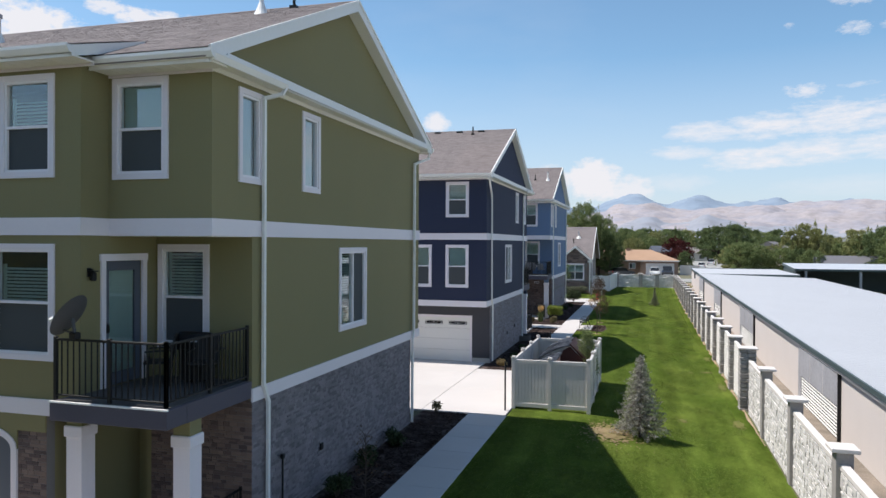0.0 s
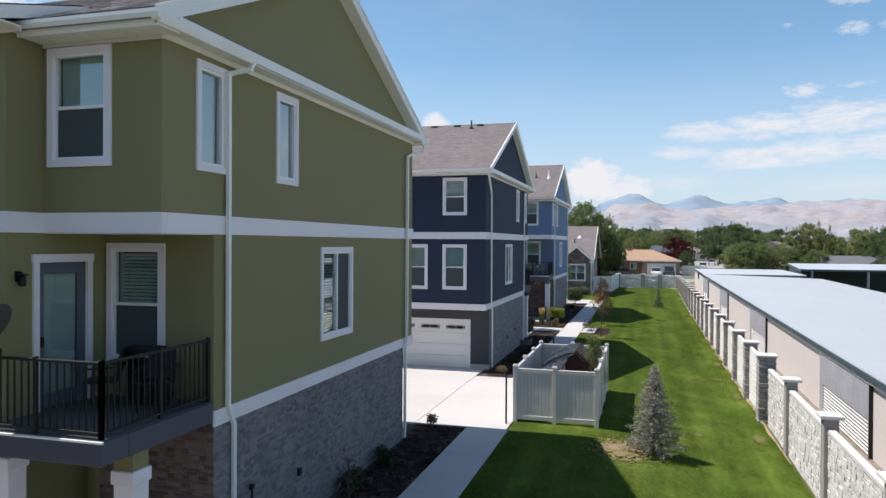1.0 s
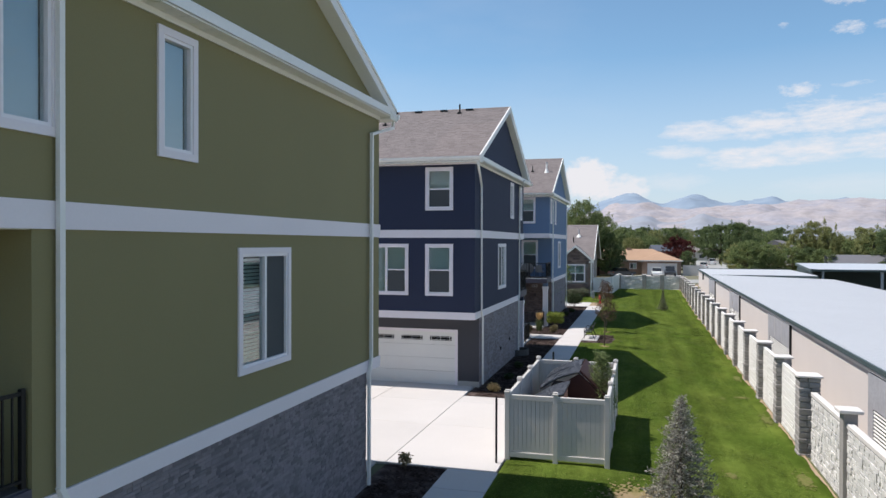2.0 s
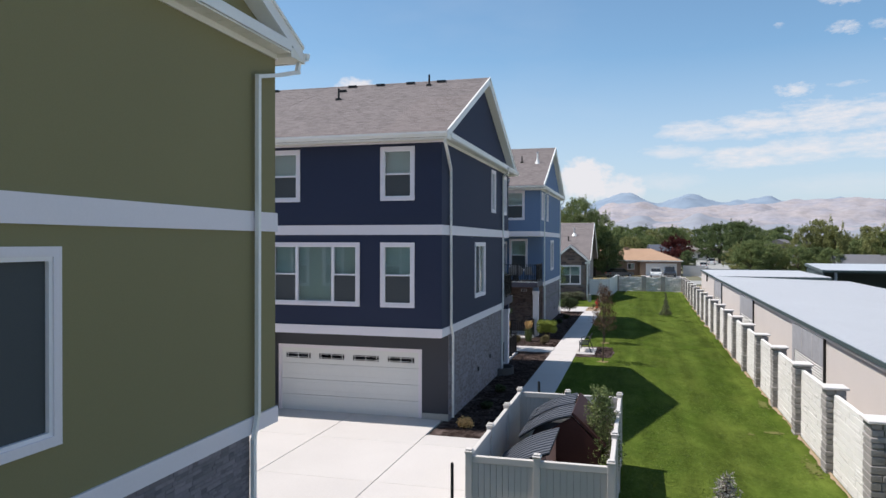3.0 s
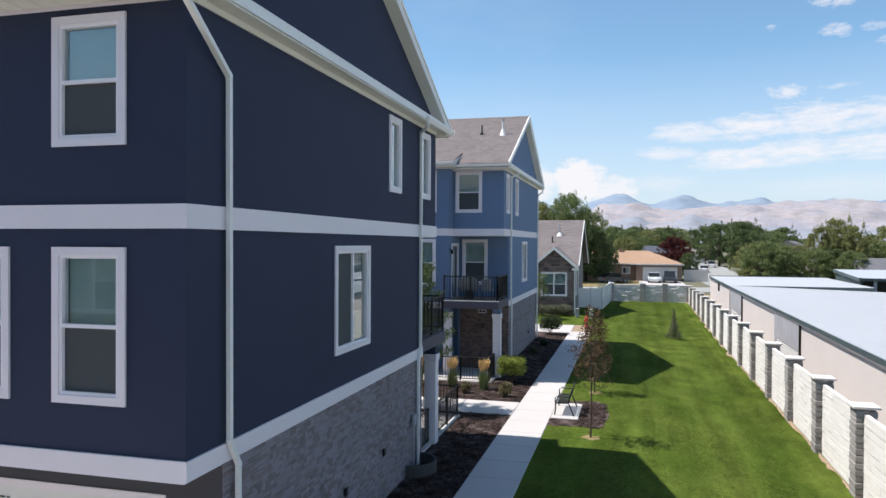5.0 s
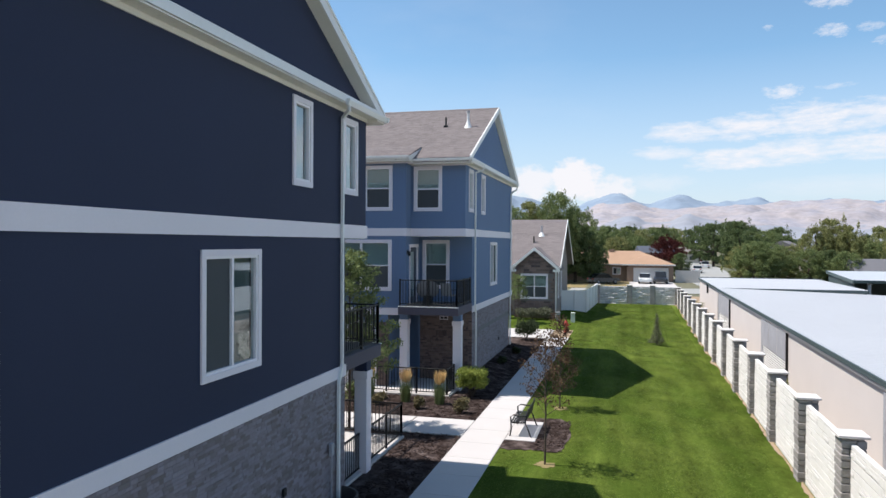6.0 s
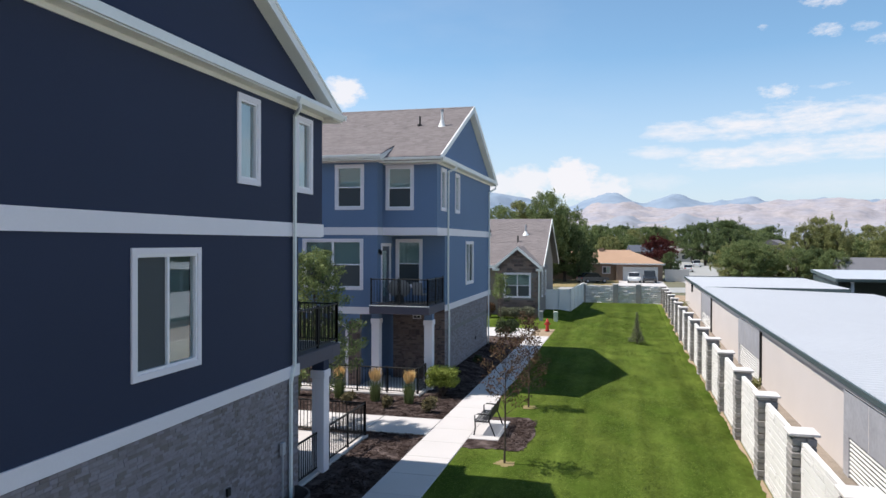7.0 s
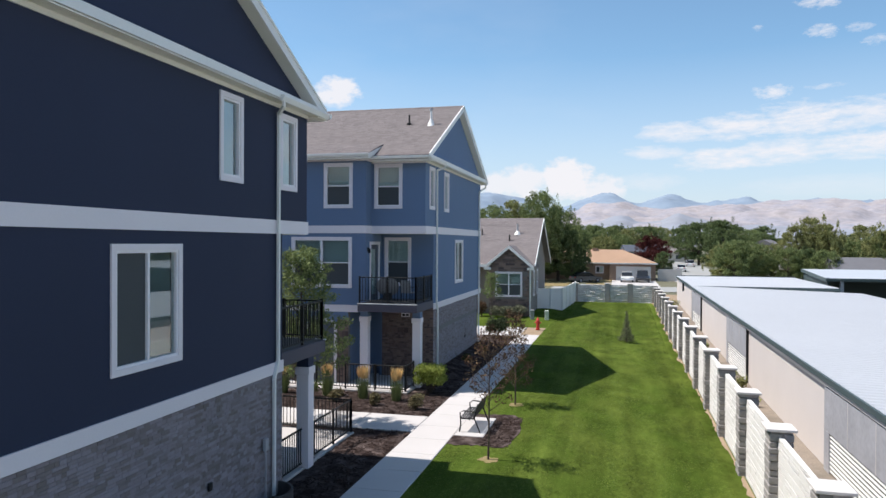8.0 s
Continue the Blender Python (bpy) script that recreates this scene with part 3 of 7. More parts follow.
def shingles(to, flip, u0, u1, v_at, seed, expo=0.143, tab=0.24, steps=46, keep_u=None):
    """Shingle tabs up a slope. v_at(s) gives v and z at s metres up from the eave."""
    rnd = random.Random(seed)
    g, ones = Geo(to, flip), []
    for k in range(steps):
        (va, za), (vb, zb) = v_at(k * expo), v_at((k + 1) * expo + 0.02)
        u = u0 - rnd.uniform(0, tab)
        while u < u1:
            w = tab * rnd.choice([0.6, 0.9, 1.0, 1.25])
            p, q = max(u0, u), min(u1, u + w - 0.006)
            u += w
            if q - p < 0.03:
                continue
            t = rnd.choice([0.005, 0.007, 0.009])
            cell = [(p, va, za), (q, va, za), (q, va, za + t), (p, va, za + t), (p, vb, zb + 0.002), (q, vb, zb + 0.002)]
            if keep_u and keep_u[0] <= p <= keep_u[1] and len(ones) < 300:
                ones.append(cell)
                continue
            i = g.verts(cell)
            g.f += [(i, i + 1, i + 2, i + 3), (i + 3, i + 2, i + 5, i + 4), (i, i + 3, i + 4), (i + 1, i + 5, i + 2)]
    return g, ones


def railing(house, line, z0, z1, to=None, flip=False, name="railing"):
    """A black metal railing along a polyline of (a, b) points, one object with its posts, rails and pickets as parts."""
    top = Geo(to, flip)
    for (p, q) in zip(line, line[1:]):
        p, q = Vector((*p, 0)), Vector((*q, 0))
        d = q - p
        n = max(2, int(d.length / 0.11))
        for zz, hh in ((z1 - 0.04, 0.04), (z0 + 0.07, 0.03)):
            if abs(d.x) > abs(d.y):
                top.box(p.x, q.x, p.y - 0.022, p.y + 0.022, zz, zz + hh, 0.004)
            else:
                top.box(p.x - 0.022, p.x + 0.022, p.y, q.y, zz, zz + hh, 0.004)
    ob = part(name, top, BLACK, house, "black metal railing with thin upright pickets")
    for (p, q) in zip(line, line[1:]):
        p, q = Vector((*p, 0)), Vector((*q, 0))
        n = max(2, int((q - p).length / 0.115))
        for k in range(1, n):
            c = p.lerp(q, k / n)
            part("picket", Geo(to, flip).box(c.x - 0.009, c.x + 0.009, c.y - 0.009, c.y + 0.009, z0 + 0.1, z1 - 0.04), BLACK, ob)
        m = max(1, round((q - p).length / 1.25))
        for k in range(m + 1):
            c = p.lerp(q, k / m)
            part("post", Geo(to, flip).box(c.x - 0.029, c.x + 0.029, c.y - 0.029, c.y + 0.029, z0, z1 + 0.03, 0.006), BLACK, ob)
    return ob


def garage_door(house, to, flip, a0, a1, z1, depth):
    """depth: how far behind the frame plane the door lies (negative d)."""
    fr = Geo(to, flip)
    t = 0.11
    fr.holed(a0, a1, 0.0, z1, [(a0 + t, a1 - t, -1, z1 - t)], depth - 0.03, depth + 0.03)
    ob = part("garage_door", fr, TRIM, house, "white sectional double garage door with small top windows")
    l, r, lo, hi = a0 + t, a1 - t, 0.05, z1 - t
    rows = 4
    for k in range(rows):
        p, q = lo + (hi - lo) * k / rows + 0.005, lo + (hi - lo) * (k + 1) / rows - 0.005
        holes = []
        if k == rows - 1:
            holes = [(l + (r - l) * (c + 0.5) / 4 - 0.47, l + (r - l) * (c + 0.5) / 4 + 0.47, p + 0.15, p + 0.37) for c in range(4)]
        g = Geo(to, flip).holed(l, r, p, q, holes, depth - 0.06, depth - 0.02)
        if k < rows - 1:
            for zz in (p + 0.10, q - 0.16):
                part("moulding", Geo(to, flip).box(l + 0.02, r - 0.02, depth - 0.02, depth - 0.014, zz, zz + 0.06), DOOR_WHITE, ob)
        sec = part("door_panel", g, DOOR_WHITE, ob)
        for h in holes:
            pn = part("pane", Geo(to, flip).box(h[0], h[1], depth - 0.048, depth - 0.042, h[2], h[3]), DOOR_GLASS, sec)
            pn.visible_shadow = False
            mu = Geo(to, flip)
            mu.box(h[0], h[1], depth - 0.03, depth - 0.012, h[2], h[2] + 0.02).box(h[0], h[1], depth - 0.03, depth - 0.012, h[3] - 0.02, h[3])
            for c in (0.0, 0.09, 0.5, 0.91, 0.985):
                x = h[0] + (h[1] - h[0]) * c
                mu.box(x, x + 0.014, depth - 0.03, depth - 0.012, h[2] + 0.02, h[3] - 0.02)
            mu.box(h[0], h[1], depth - 0.03, depth - 0.014, h[2] + 0.05, h[2] + 0.062).box(h[0], h[1], depth - 0.03, depth - 0.014, h[3] - 0.062, h[3] - 0.05)
            part("muntin", mu, DOOR_WHITE, sec)
    return ob


def downspout(house, pts):
    g = Geo()
    for k, (p, q) in enumerate(zip(pts, pts[1:])):
        w, h = 0.038 + 0.0025 * (k % 2), 0.03 + 0.0025 * (k % 2)
        p, q = Vector(p), Vector(q)
        d = (q - p).normalized()
        side = Vector((0, 1, 0)) if abs(d.y) < 0.8 else Vector((1, 0, 0))
        up = d.cross(side).normalized()
        i = g.verts([tuple(c + side * s * w + up * t * h) for c in (p - d * 0.03, q + d * 0.03) for s, t in ((-1, -1), (1, -1), (1, 1), (-1, 1))])
        g.f += [(i, i + 3, i + 2, i + 1), (i + 4, i + 5, i + 6, i + 7)]
        for k in range(4):
            n = (k + 1) % 4
            g.f.append((i + k, i + n, i + 4 + n, i + 4 + k))
    return part("downspout", g, FASCIA, house, "white square metal downspout")


def grooved(a, b, z0, z1):
    """Outline of a slab whose underside has a groove every 0.3 m or so."""
    n, out = int((b - a) / 0.30), [(a, z1), (a, z0)]
    for k in range(1, n):
        c = a + (b - a) * k / n
        out += [(c - 0.008, z0), (c - 0.008, z0 + 0.016), (c + 0.008, z0 + 0.016), (c + 0.008, z0)]
    return out + [(b, z0), (b, z1)]


def townhouse(label, y0, s, dz, paint, stone, stones_keep=None, shingle_keep=None, seed=1, shift=0.0, shutters=False, du=0.1, ridge=RIDGE_Z):
    """s: +1 if the porch lies towards larger y than the garages."""
    H = thing("townhouse", label, "townhouse", "row of townhouses")
    mir = s > 0
    U_WING, RIDGE_Z = 2.08 + du, ridge

    def body(u, v, z):
        return (X_SIDE - u, y0 + s * v, z + (dz if z > 2.0 else 0))

    def side(a, d, z):
        return body(-d, a, z)

    def rear(a, d, z):
        return body(a, -d, z)

    def porch(vp):
        return lambda a, d, z: body(a, vp + d, z)

    def wing_side(a, d, z):
        return body(U_WING - d, a, z)

    fb, fs, fr = mir, mir, not mir
    TH = 0.18
    # side wall, upper storeys
    w2 = (4.58, 6.40 if mir else 6.32, 3.68, 5.745)
    w3a, w3b = (7.63 - shift, 8.50 - shift, 6.98, 8.74), (10.16 - shift, 11.02 - shift, 6.98, 8.74)

    def hole(w):
        return (w[0] + 0.06, w[1] - 0.06, w[2] + 0.06, w[3] - 0.06)
    g = Geo(side, fs).holed(0, V_REC, ZT0, ZB1, [hole(w2)], -TH, 0)
    g.holed(0, V_BAY, ZB1, 8.95, [hole(w3a), hole(w3b)], -TH, 0)
    g.box(V_REC, V_BAY, -TH, 0, ZB0, ZB1)
    part("side_wall", g, paint, H, "smooth painted stucco side wall")
    gable = Geo(body, fb)
    gable.prism([(0.0, 8.95), (2 * RIDGE_V, 8.95), (2 * RIDGE_V, 9.10), (RIDGE_V, RIDGE_Z - 0.22), (0.0, 9.10)], 0.0, TH, axis=0)
    part("gable_wall", gable, paint, H)
    # side wall, stone below
    part("stone_backing", Geo(side, fs).box(V_WALL + TH + 0.003, V_REC, -TH, 0, 0, ZT0), MORTAR, H)
    rest, ones = courses(side, fs, V_WALL, V_REC, 0.02, ZT0, 0.0, seed=seed, keep=stones_keep)
    veneer = part("stone_veneer", rest, stone, H, "grey ledge-stone veneer in thin courses")
    tagged(veneer, kind="stuff")
    for bx in ones:
        part("stone", Geo(side, fs).box(*bx), STONE, veneer)
    # rear face, upper storeys, with its windows
    holes, wins = [], []
    k = 0
    while 1 + k * UNIT < LENGTH:
        o = k * UNIT
        for w, panels in (((0.87 + o, 2.00 + o, 7.04, 8.73), [(1, "hung")]), ((4.78 + o, 5.92 + o, 7.04, 8.73), [(1, "hung")]),
                          ((0.87 + o, 2.00 + o, 3.69, 5.73), [(1, "hung")]), ((2.70 + o, 5.84 + o, 3.69, 5.73), [(0.95, "hung"), (1.45, "shade"), (0.95, "hung")])):
            if w[1] < LENGTH - 0.2:
                holes.append(hole(w))
                wins.append((w, panels))
        k += 1
    part("rear_wall", Geo(rear, fr).holed(TH, LENGTH, ZT0, 8.95, holes, -TH, 0), paint, H, "smooth painted stucco wall over the garages")
    # ground storey behind the overhang
    gar = [(0.88 + q * UNIT, 5.99 + q * UNIT) for q in range(3)]
    g = Geo(rear, fr).holed(0.0, LENGTH, 0.0, ZT0, [(a, b, 0.0, 2.28) for a, b in gar], -V_WALL - TH, -V_WALL)
    part("garage_wall", g, CHARCOAL, H, "charcoal stucco wall round the garage doors")
    part("overhang_soffit", Geo(body, fb).box(0.02, LENGTH, 0.02, V_WALL + 0.02, ZT0 - 0.002, ZT0 + 0.06), SOFFIT, H)
    part("foundation_curb", Geo(rear, fr).box(-0.01, gar[0][0], -V_WALL, -V_WALL + 0.04, 0, 0.24, 0.01), CURB, H)
    for q in range(2):
        a, b = gar[q][1] + 0.32, gar[q + 1][0] - 0.32
        part("pier", Geo(rear, fr).box(a, b, -V_WALL + 0.002, -V_WALL + 0.36, 0, ZT0 - 0.03), CHARCOAL, H, "charcoal stucco pier between garage doors")
        part("foundation_curb", Geo(rear, fr).box(a - 0.03, b + 0.03, -V_WALL + 0.002, -V_WALL + 0.40, 0, 0.22, 0.01), CURB, H)
    for a, b in gar:
        garage_door(H, rear, fr, a, b, 2.28, -V_WALL - 0.01)
    for q, (w, panels) in enumerate(wins):
        window_unit(H, rear, fr, *w, panels, seed=seed * 50 + q)
    window_unit(H, side, fs, *w2, [(1, "slide")], seed=seed + 3, dark_low=True, shutters=shutters, shade=SHADE_REFLECT)
    window_unit(H, side, fs, *w3a, [(1, "shade")], seed=seed + 4, shade=BLIND_SKY)
    window_unit(H, side, fs, *w3b, [(1, "shade")], seed=seed + 5, shade=BLIND_SKY)
    # white bands
    g = Geo(body, fb)
    g.box(-0.03, 0.0, -0.03, V_BAY + 0.03, ZB0, ZB1)
    part("belt_band", Geo(body, fb).box(0.0, LENGTH, -0.03, 0.0, ZB0, ZB1), TRIM, H, "wide white horizontal band")
    part("belt_band", g, TRIM, H, "wide white horizontal band")
    g = Geo(body, fb)
    g.box(-0.035, 0.0, -0.035, V_REC + 0.02, ZT0, ZT1)
    part("base_band", Geo(body, fb).box(0.0, LENGTH, -0.035, 0.0, ZT0 - 0.02, ZT1), TRIM, H, "white band above the garage storey")
    part("base_band", g, TRIM, H, "white band above the stone storey")
    # porch side: bay over the balcony, wing beside it
    bw3, rw2 = (0.82 + 0.7 * du, 1.99 + 0.8 * du, 6.98, 8.80), (0.91 + 0.3 * du, 2.07 + 0.4 * du, 3.76, 5.82)
    ww3, ww2 = (2.62 + 1.1 * du, 3.80 + 1.4 * du, 6.98, 8.80), (2.60 + 1.3 * du, 5.24 + 1.3 * du, 3.76, 5.82)
    ww3b = (4.9, 6.06, 6.98, 8.80)
    p_bay, p_rec, p_wing = porch(V_BAY), porch(V_REC), porch(V_WING)
    fp = fs
    part("bay_wall", Geo(p_bay, fp).holed(TH, U_WING, ZB0, 8.95, [hole(bw3)], -TH, 0), paint, H)
    part("recess_wall", Geo(p_rec, fp).holed(TH, U_WING, ZT0, ZB0, [hole(rw2)], -TH, 0), paint, H)
    part("wing_wall", Geo(p_wing, fp).holed(U_WING, LENGTH, ZT0, 8.95, [hole(ww3), hole(ww2), hole(ww3b)], -TH, 0), paint, H)
    door = (10.62, 11.82, 3.2, 5.62)
    part("wing_side_wall", Geo(wing_side, fs).holed(V_REC, V_WING - TH, ZT0, 9.12, [(door[0] + 0.1, door[1] - 0.1, 3.2, 5.52)], -TH, 0), paint, H)
    part("bay_floor", Geo(body, fb).box(0.02, U_WING + 0.02, V_REC, V_BAY - 0.02, ZB0 - 0.01, ZB0 + 0.12), SOFFIT, H)
    g = Geo(body, fb)
    g.box(0.0, U_WING - 0.03, V_BAY, V_BAY + 0.03, ZB0, ZB1)
    part("belt_band", Geo(body, fb).box(U_WING - 0.03, U_WING, V_BAY, V_WING + 0.03, ZB0, ZB1), TRIM, H)
    part("belt_band", Geo(body, fb).box(U_WING, LENGTH, V_WING, V_WING + 0.03, ZB0, ZB1), TRIM, H)
    part("belt_band", g, TRIM, H)
    part("base_band", Geo(body, fb).box(U_WING + 0.3, LENGTH, V_WING, V_WING + 0.035, ZT0, ZT1 + 0.02), TRIM, H)
    window_unit(H, p_bay, fp, *bw3, [(1, "hung")], seed=seed + 11)
    window_unit(H, p_rec, fp, *rw2, [(1, "hung")], seed=seed + 12, shutters=shutters)
    window_unit(H, p_wing, fp, *ww3, [(1, "hung")], seed=seed + 13, shutters=shutters)
    window_unit(H, p_wing, fp, *ww2, [(1, "hung"), (1, "hung")], seed=seed + 14, shutters=shutters)
    window_unit(H, p_wing, fp, *ww3b, [(1, "hung")], seed=seed + 15)
    # balcony door with its glass leaf
    g = Geo(wing_side, fs)
    g.box(door[0], door[0] + 0.11, -0.02, 0.035, 3.2, 5.51).box(door[1] - 0.11, door[1], -0.02, 0.035, 3.2, 5.51).box(door[0] - 0.02, door[1] + 0.02, -0.02, 0.04, 5.51, 5.64)
    dob = part("balcony_door", g, TRIM, H, "white-framed glass balcony door")
    g = Geo(wing_side, fs).holed(door[0] + 0.11, door[1] - 0.11, 3.22, 5.5, [(door[0] + 0.26, door[1] - 0.26, 3.45, 5.33)], -0.08, -0.04)
    part("door_leaf", g, material("door_blue_grey", (0.10, 0.115, 0.15), 0.5) if bpy.data.materials.find("door_blue_grey") < 0 else bpy.data.materials["door_blue_grey"], dob)
    pn = part("pane", Geo(wing_side, fs).box(door[0] + 0.26, door[1] - 0.26, -0.065, -0.058, 3.45, 5.33), GLASS, dob)
    pn.visible_shadow = False
    part("blind", Geo(wing_side, fs).box(door[0] + 0.26, door[1] - 0.26, -0.10, -0.09, 3.45, 5.33), BLIND, dob, "pale pulled shade")
    part("door_handle", Geo(wing_side, fs).box(door[1] - 0.22, door[1] - 0.16, -0.04, 0.02, 4.2, 4.36, 0.01), BLACK, dob)
    lan = Geo(wing_side, fs)
    lan.box(12.04, 12.14, 0.0, 0.02, 5.24, 5.40, 0.01).box(12.07, 12.11, 0.02, 0.08, 5.36, 5.39).box(12.045, 12.135, 0.05, 0.14, 5.17, 5.33, 0.02).prism([(12.03, 0.035), (12.15, 0.035), (12.15, 0.155), (12.03, 0.155)], 5.33, 5.355)
    part("wall_lantern", lan, BLACK, H, "small black wall lantern beside the balcony door")
    # balcony slab, railing, columns
    VB = 12.81
    U_BAL = U_WING + 0.14
    g = Geo(body, fb).box(0.0, U_WING, V_REC, V_WING + 0.01, 2.88, 3.20)
    g.box(0.0, U_BAL, V_WING + 0.01, VB, 2.88, 3.20, 0.012)
    part("balcony_slab", g, DECK, H, "dark grey balcony slab edge")
    part("balcony_floor", Geo(body, fb).box(0.05, U_WING - 0.02, V_REC + 0.01, VB - 0.05, 3.2, 3.215), DECK_TOP, H)
    # White strip added at the rim for the sunlit edge of the floor.
    part("edge_flashing", Geo(body, fb).box(-0.012, U_BAL, VB - 0.03, VB + 0.014, 3.185, 3.212), FASCIA, H)
    railing(H, [(0.07, V_REC + 0.06), (0.07, VB - 0.08), (U_BAL - 0.06, VB - 0.08)], 3.22, 4.25, body, fb)
    for u in (0.20, 2.40):
        v = 12.0
        col = part("column", Geo(body, fb).box(u - 0.165, u + 0.165, v - 0.165, v + 0.165, 0.04, 2.52, 0.012), TRIM, H, "square white porch column")
        part("capital", Geo(body, fb).box(u - 0.195, u + 0.195, v - 0.195, v + 0.195, 2.42, 2.62, 0.015), TRIM, col)
        part("column_head", Geo(body, fb).box(u - 0.16, u + 0.16, v - 0.16, v + 0.16, 2.62, 2.88), paint, col)
    # porch walls below
    UP = PORCH_U
    part("porch_backing", Geo(p_rec, fp).box(TH, UP, -0.1, 0, 0, 2.9), MORTAR, H)
    rest, _ = courses(p_rec, fp, -0.01, UP, 0.02, 2.86, 0.0, 0.10, 0.22, 0.068, seed + 31)
    tagged(part("brick_veneer", rest, BROWN_STONE, H, "brown and grey brick porch wall"), kind="stuff")
    part("entry_side", Geo(body, fb).box(UP, UP + 0.1, 9.8, V_REC, 0, 2.9), paint, H)
    part("entry_back", Geo(body, fb).box(UP + 0.1, U_WING + 0.72, 9.8, 9.9, 0, 2.9), paint, H)
    part("porch_side", Geo(body, fb).box(U_WING + 0.72, U_WING + 0.88, 8.9, V_WING - TH, 0, ZT0 + 0.1), paint, H)
    g = Geo(p_wing, fp).holed(U_WING + 0.72, LENGTH, 0, ZT0, [(3.62, 4.72, 0.0, 2.42)], -TH, 0)
    part("porch_wing_backing", g, MORTAR, H)
    for a, b in ((U_WING + 0.72, 3.5), (4.84, 9.0)):
        rest, _ = courses(p_wing, fp, a, b, 0.02, 2.5, 0.0, 0.10, 0.22, 0.068, seed + 33)
        tagged(part("brick_veneer", rest, BROWN_STONE, H, "brown and grey brick porch wall"), kind="stuff")
    part("arch_panel", Geo(p_wing, fp).box(U_WING + 0.72, 9.0, 0.0, 0.03, 2.5, ZT0), paint, H)
    g = Geo(p_wing, fp)
    arc = [(4.17 - 0.67 * math.cos(math.pi * k / 12), 2.16 + 0.38 * math.sin(math.pi * k / 12)) for k in range(13)]
    inner = [(4.17 - 0.55 * math.cos(math.pi * k / 12), 2.16 + 0.27 * math.sin(math.pi * k / 12)) for k in range(13)]
    g.box(3.5, 3.62, -0.02, 0.05, 0.05, 2.16).box(4.72, 4.84, -0.02, 0.05, 0.05, 2.16)
    for k in range(12):
        g.prism([arc[k], arc[k + 1], inner[k + 1], inner[k]], -0.02, 0.05, axis=1)
    sp = Geo(p_wing, fp)
    for k in range(12):
        sp.prism([(arc[k][0], 2.56), (arc[k + 1][0], 2.56), arc[k + 1], arc[k]], -0.02, 0.028, axis=1)
    part("arch_spandrel", sp, paint, H)
    fd = part("front_door", g, TRIM, H, "dark grey front door in white frame")
    part("door_leaf", Geo(p_wing, fp).box(3.63, 4.71, -0.12, -0.07, 0.08, 2.41, 0.01), bpy.data.materials["door_blue_grey"], fd)
    vent = part("wall_vent", Geo(p_rec, fp).holed(1.02, 1.38, 2.46, 2.62, [(1.05, 1.19, 2.49, 2.59), (1.21, 1.35, 2.49, 2.59)], 0.02, 0.05), TRIM, H, "small white wall vent")
    part("vent_screen", Geo(p_rec, fp).box(1.04, 1.36, 0.015, 0.025, 2.48, 2.60), BLACK, vent)
    # roof: two slopes, wing slope, fascia, gutters
    UO = -0.30
    slope = (RIDGE_Z - EAVE_Z) / (RIDGE_V + 0.52)

    def up_rear(q):
        c = 1 / math.sqrt(1 + slope * slope)
        return (-0.52 + q * c, EAVE_Z + q * c * slope)

    def up_front(q):
        c = 1 / math.sqrt(1 + slope * slope)
        return (2 * RIDGE_V + 0.52 - q * c, EAVE_Z + q * c * slope)
    g = Geo(body, fb)
    t = 0.16
    g.prism([(-0.50, EAVE_Z - 0.03), (RIDGE_V, RIDGE_Z - 0.03), (2 * RIDGE_V + 0.50, EAVE_Z - 0.03), (2 * RIDGE_V + 0.50, EAVE_Z - t), (RIDGE_V, RIDGE_Z - t - 0.03), (-0.50, EAVE_Z - t)], UO + 0.03, LENGTH + 0.3, axis=0)
    roof = part("roof", g, SHINGLE, H, "brown-grey asphalt shingle gable roof")
    n = int((RIDGE_V + 0.52) * math.sqrt(1 + slope * slope) / 0.143)
    visible = up_rear if s > 0 else up_front
    sh, one = shingles(body, fb, UO + 0.02, LENGTH, visible, seed, steps=n, keep_u=shingle_keep)
    tagged(part("shingle_slope", sh, SHINGLE, roof), kind="stuff")
    for cell in one:
        gg = Geo(body, fb)
        gg.v = list(cell)
        gg.f = [(0, 1, 2, 3), (3, 2, 5, 4), (0, 3, 4), (1, 5, 2)]
        part("shingle", gg, SHINGLE_ONE, roof)
    g = Geo(body, fb)
    for q in range(int(LENGTH / 0.3)):
        g.prism([(RIDGE_V - 0.15, RIDGE_Z - 0.055), (RIDGE_V, RIDGE_Z + 0.02), (RIDGE_V + 0.15, RIDGE_Z - 0.055)], UO + 0.02 + q * 0.3, UO + 0.02 + q * 0.3 + 0.29, axis=0)
    part("ridge_cap", g, SHINGLE, roof)
    # wing roof, a shallower slope that runs out over the wing
    wv0, wz0, wv1, wz1 = 10.9, RIDGE_Z - (10.9 - RIDGE_V) * slope + 0.01, V_WING + 0.52, 9.10
    ws = (wz0 - wz1) / (wv1 - wv0)
    g = Geo(body, fb)
    g.prism([(wv0, wz0), (wv1, wz1), (wv1, wz1 - 0.14), (wv0, wz0 - 0.14)], U_WING - 0.28, LENGTH, axis=0)
    part("wing_roof", g, SHINGLE, roof)
    cw = 1 / math.sqrt(1 + ws * ws)
    sh, _ = shingles(body, fb, U_WING - 0.28, LENGTH, lambda q: (wv1 + 0.02 - q * cw, wz1 + 0.012 + q * cw * ws), seed + 5, steps=int((wv1 - wv0) / cw / 0.143))
    tagged(part("shingle_slope", sh, SHINGLE, roof), kind="stuff")
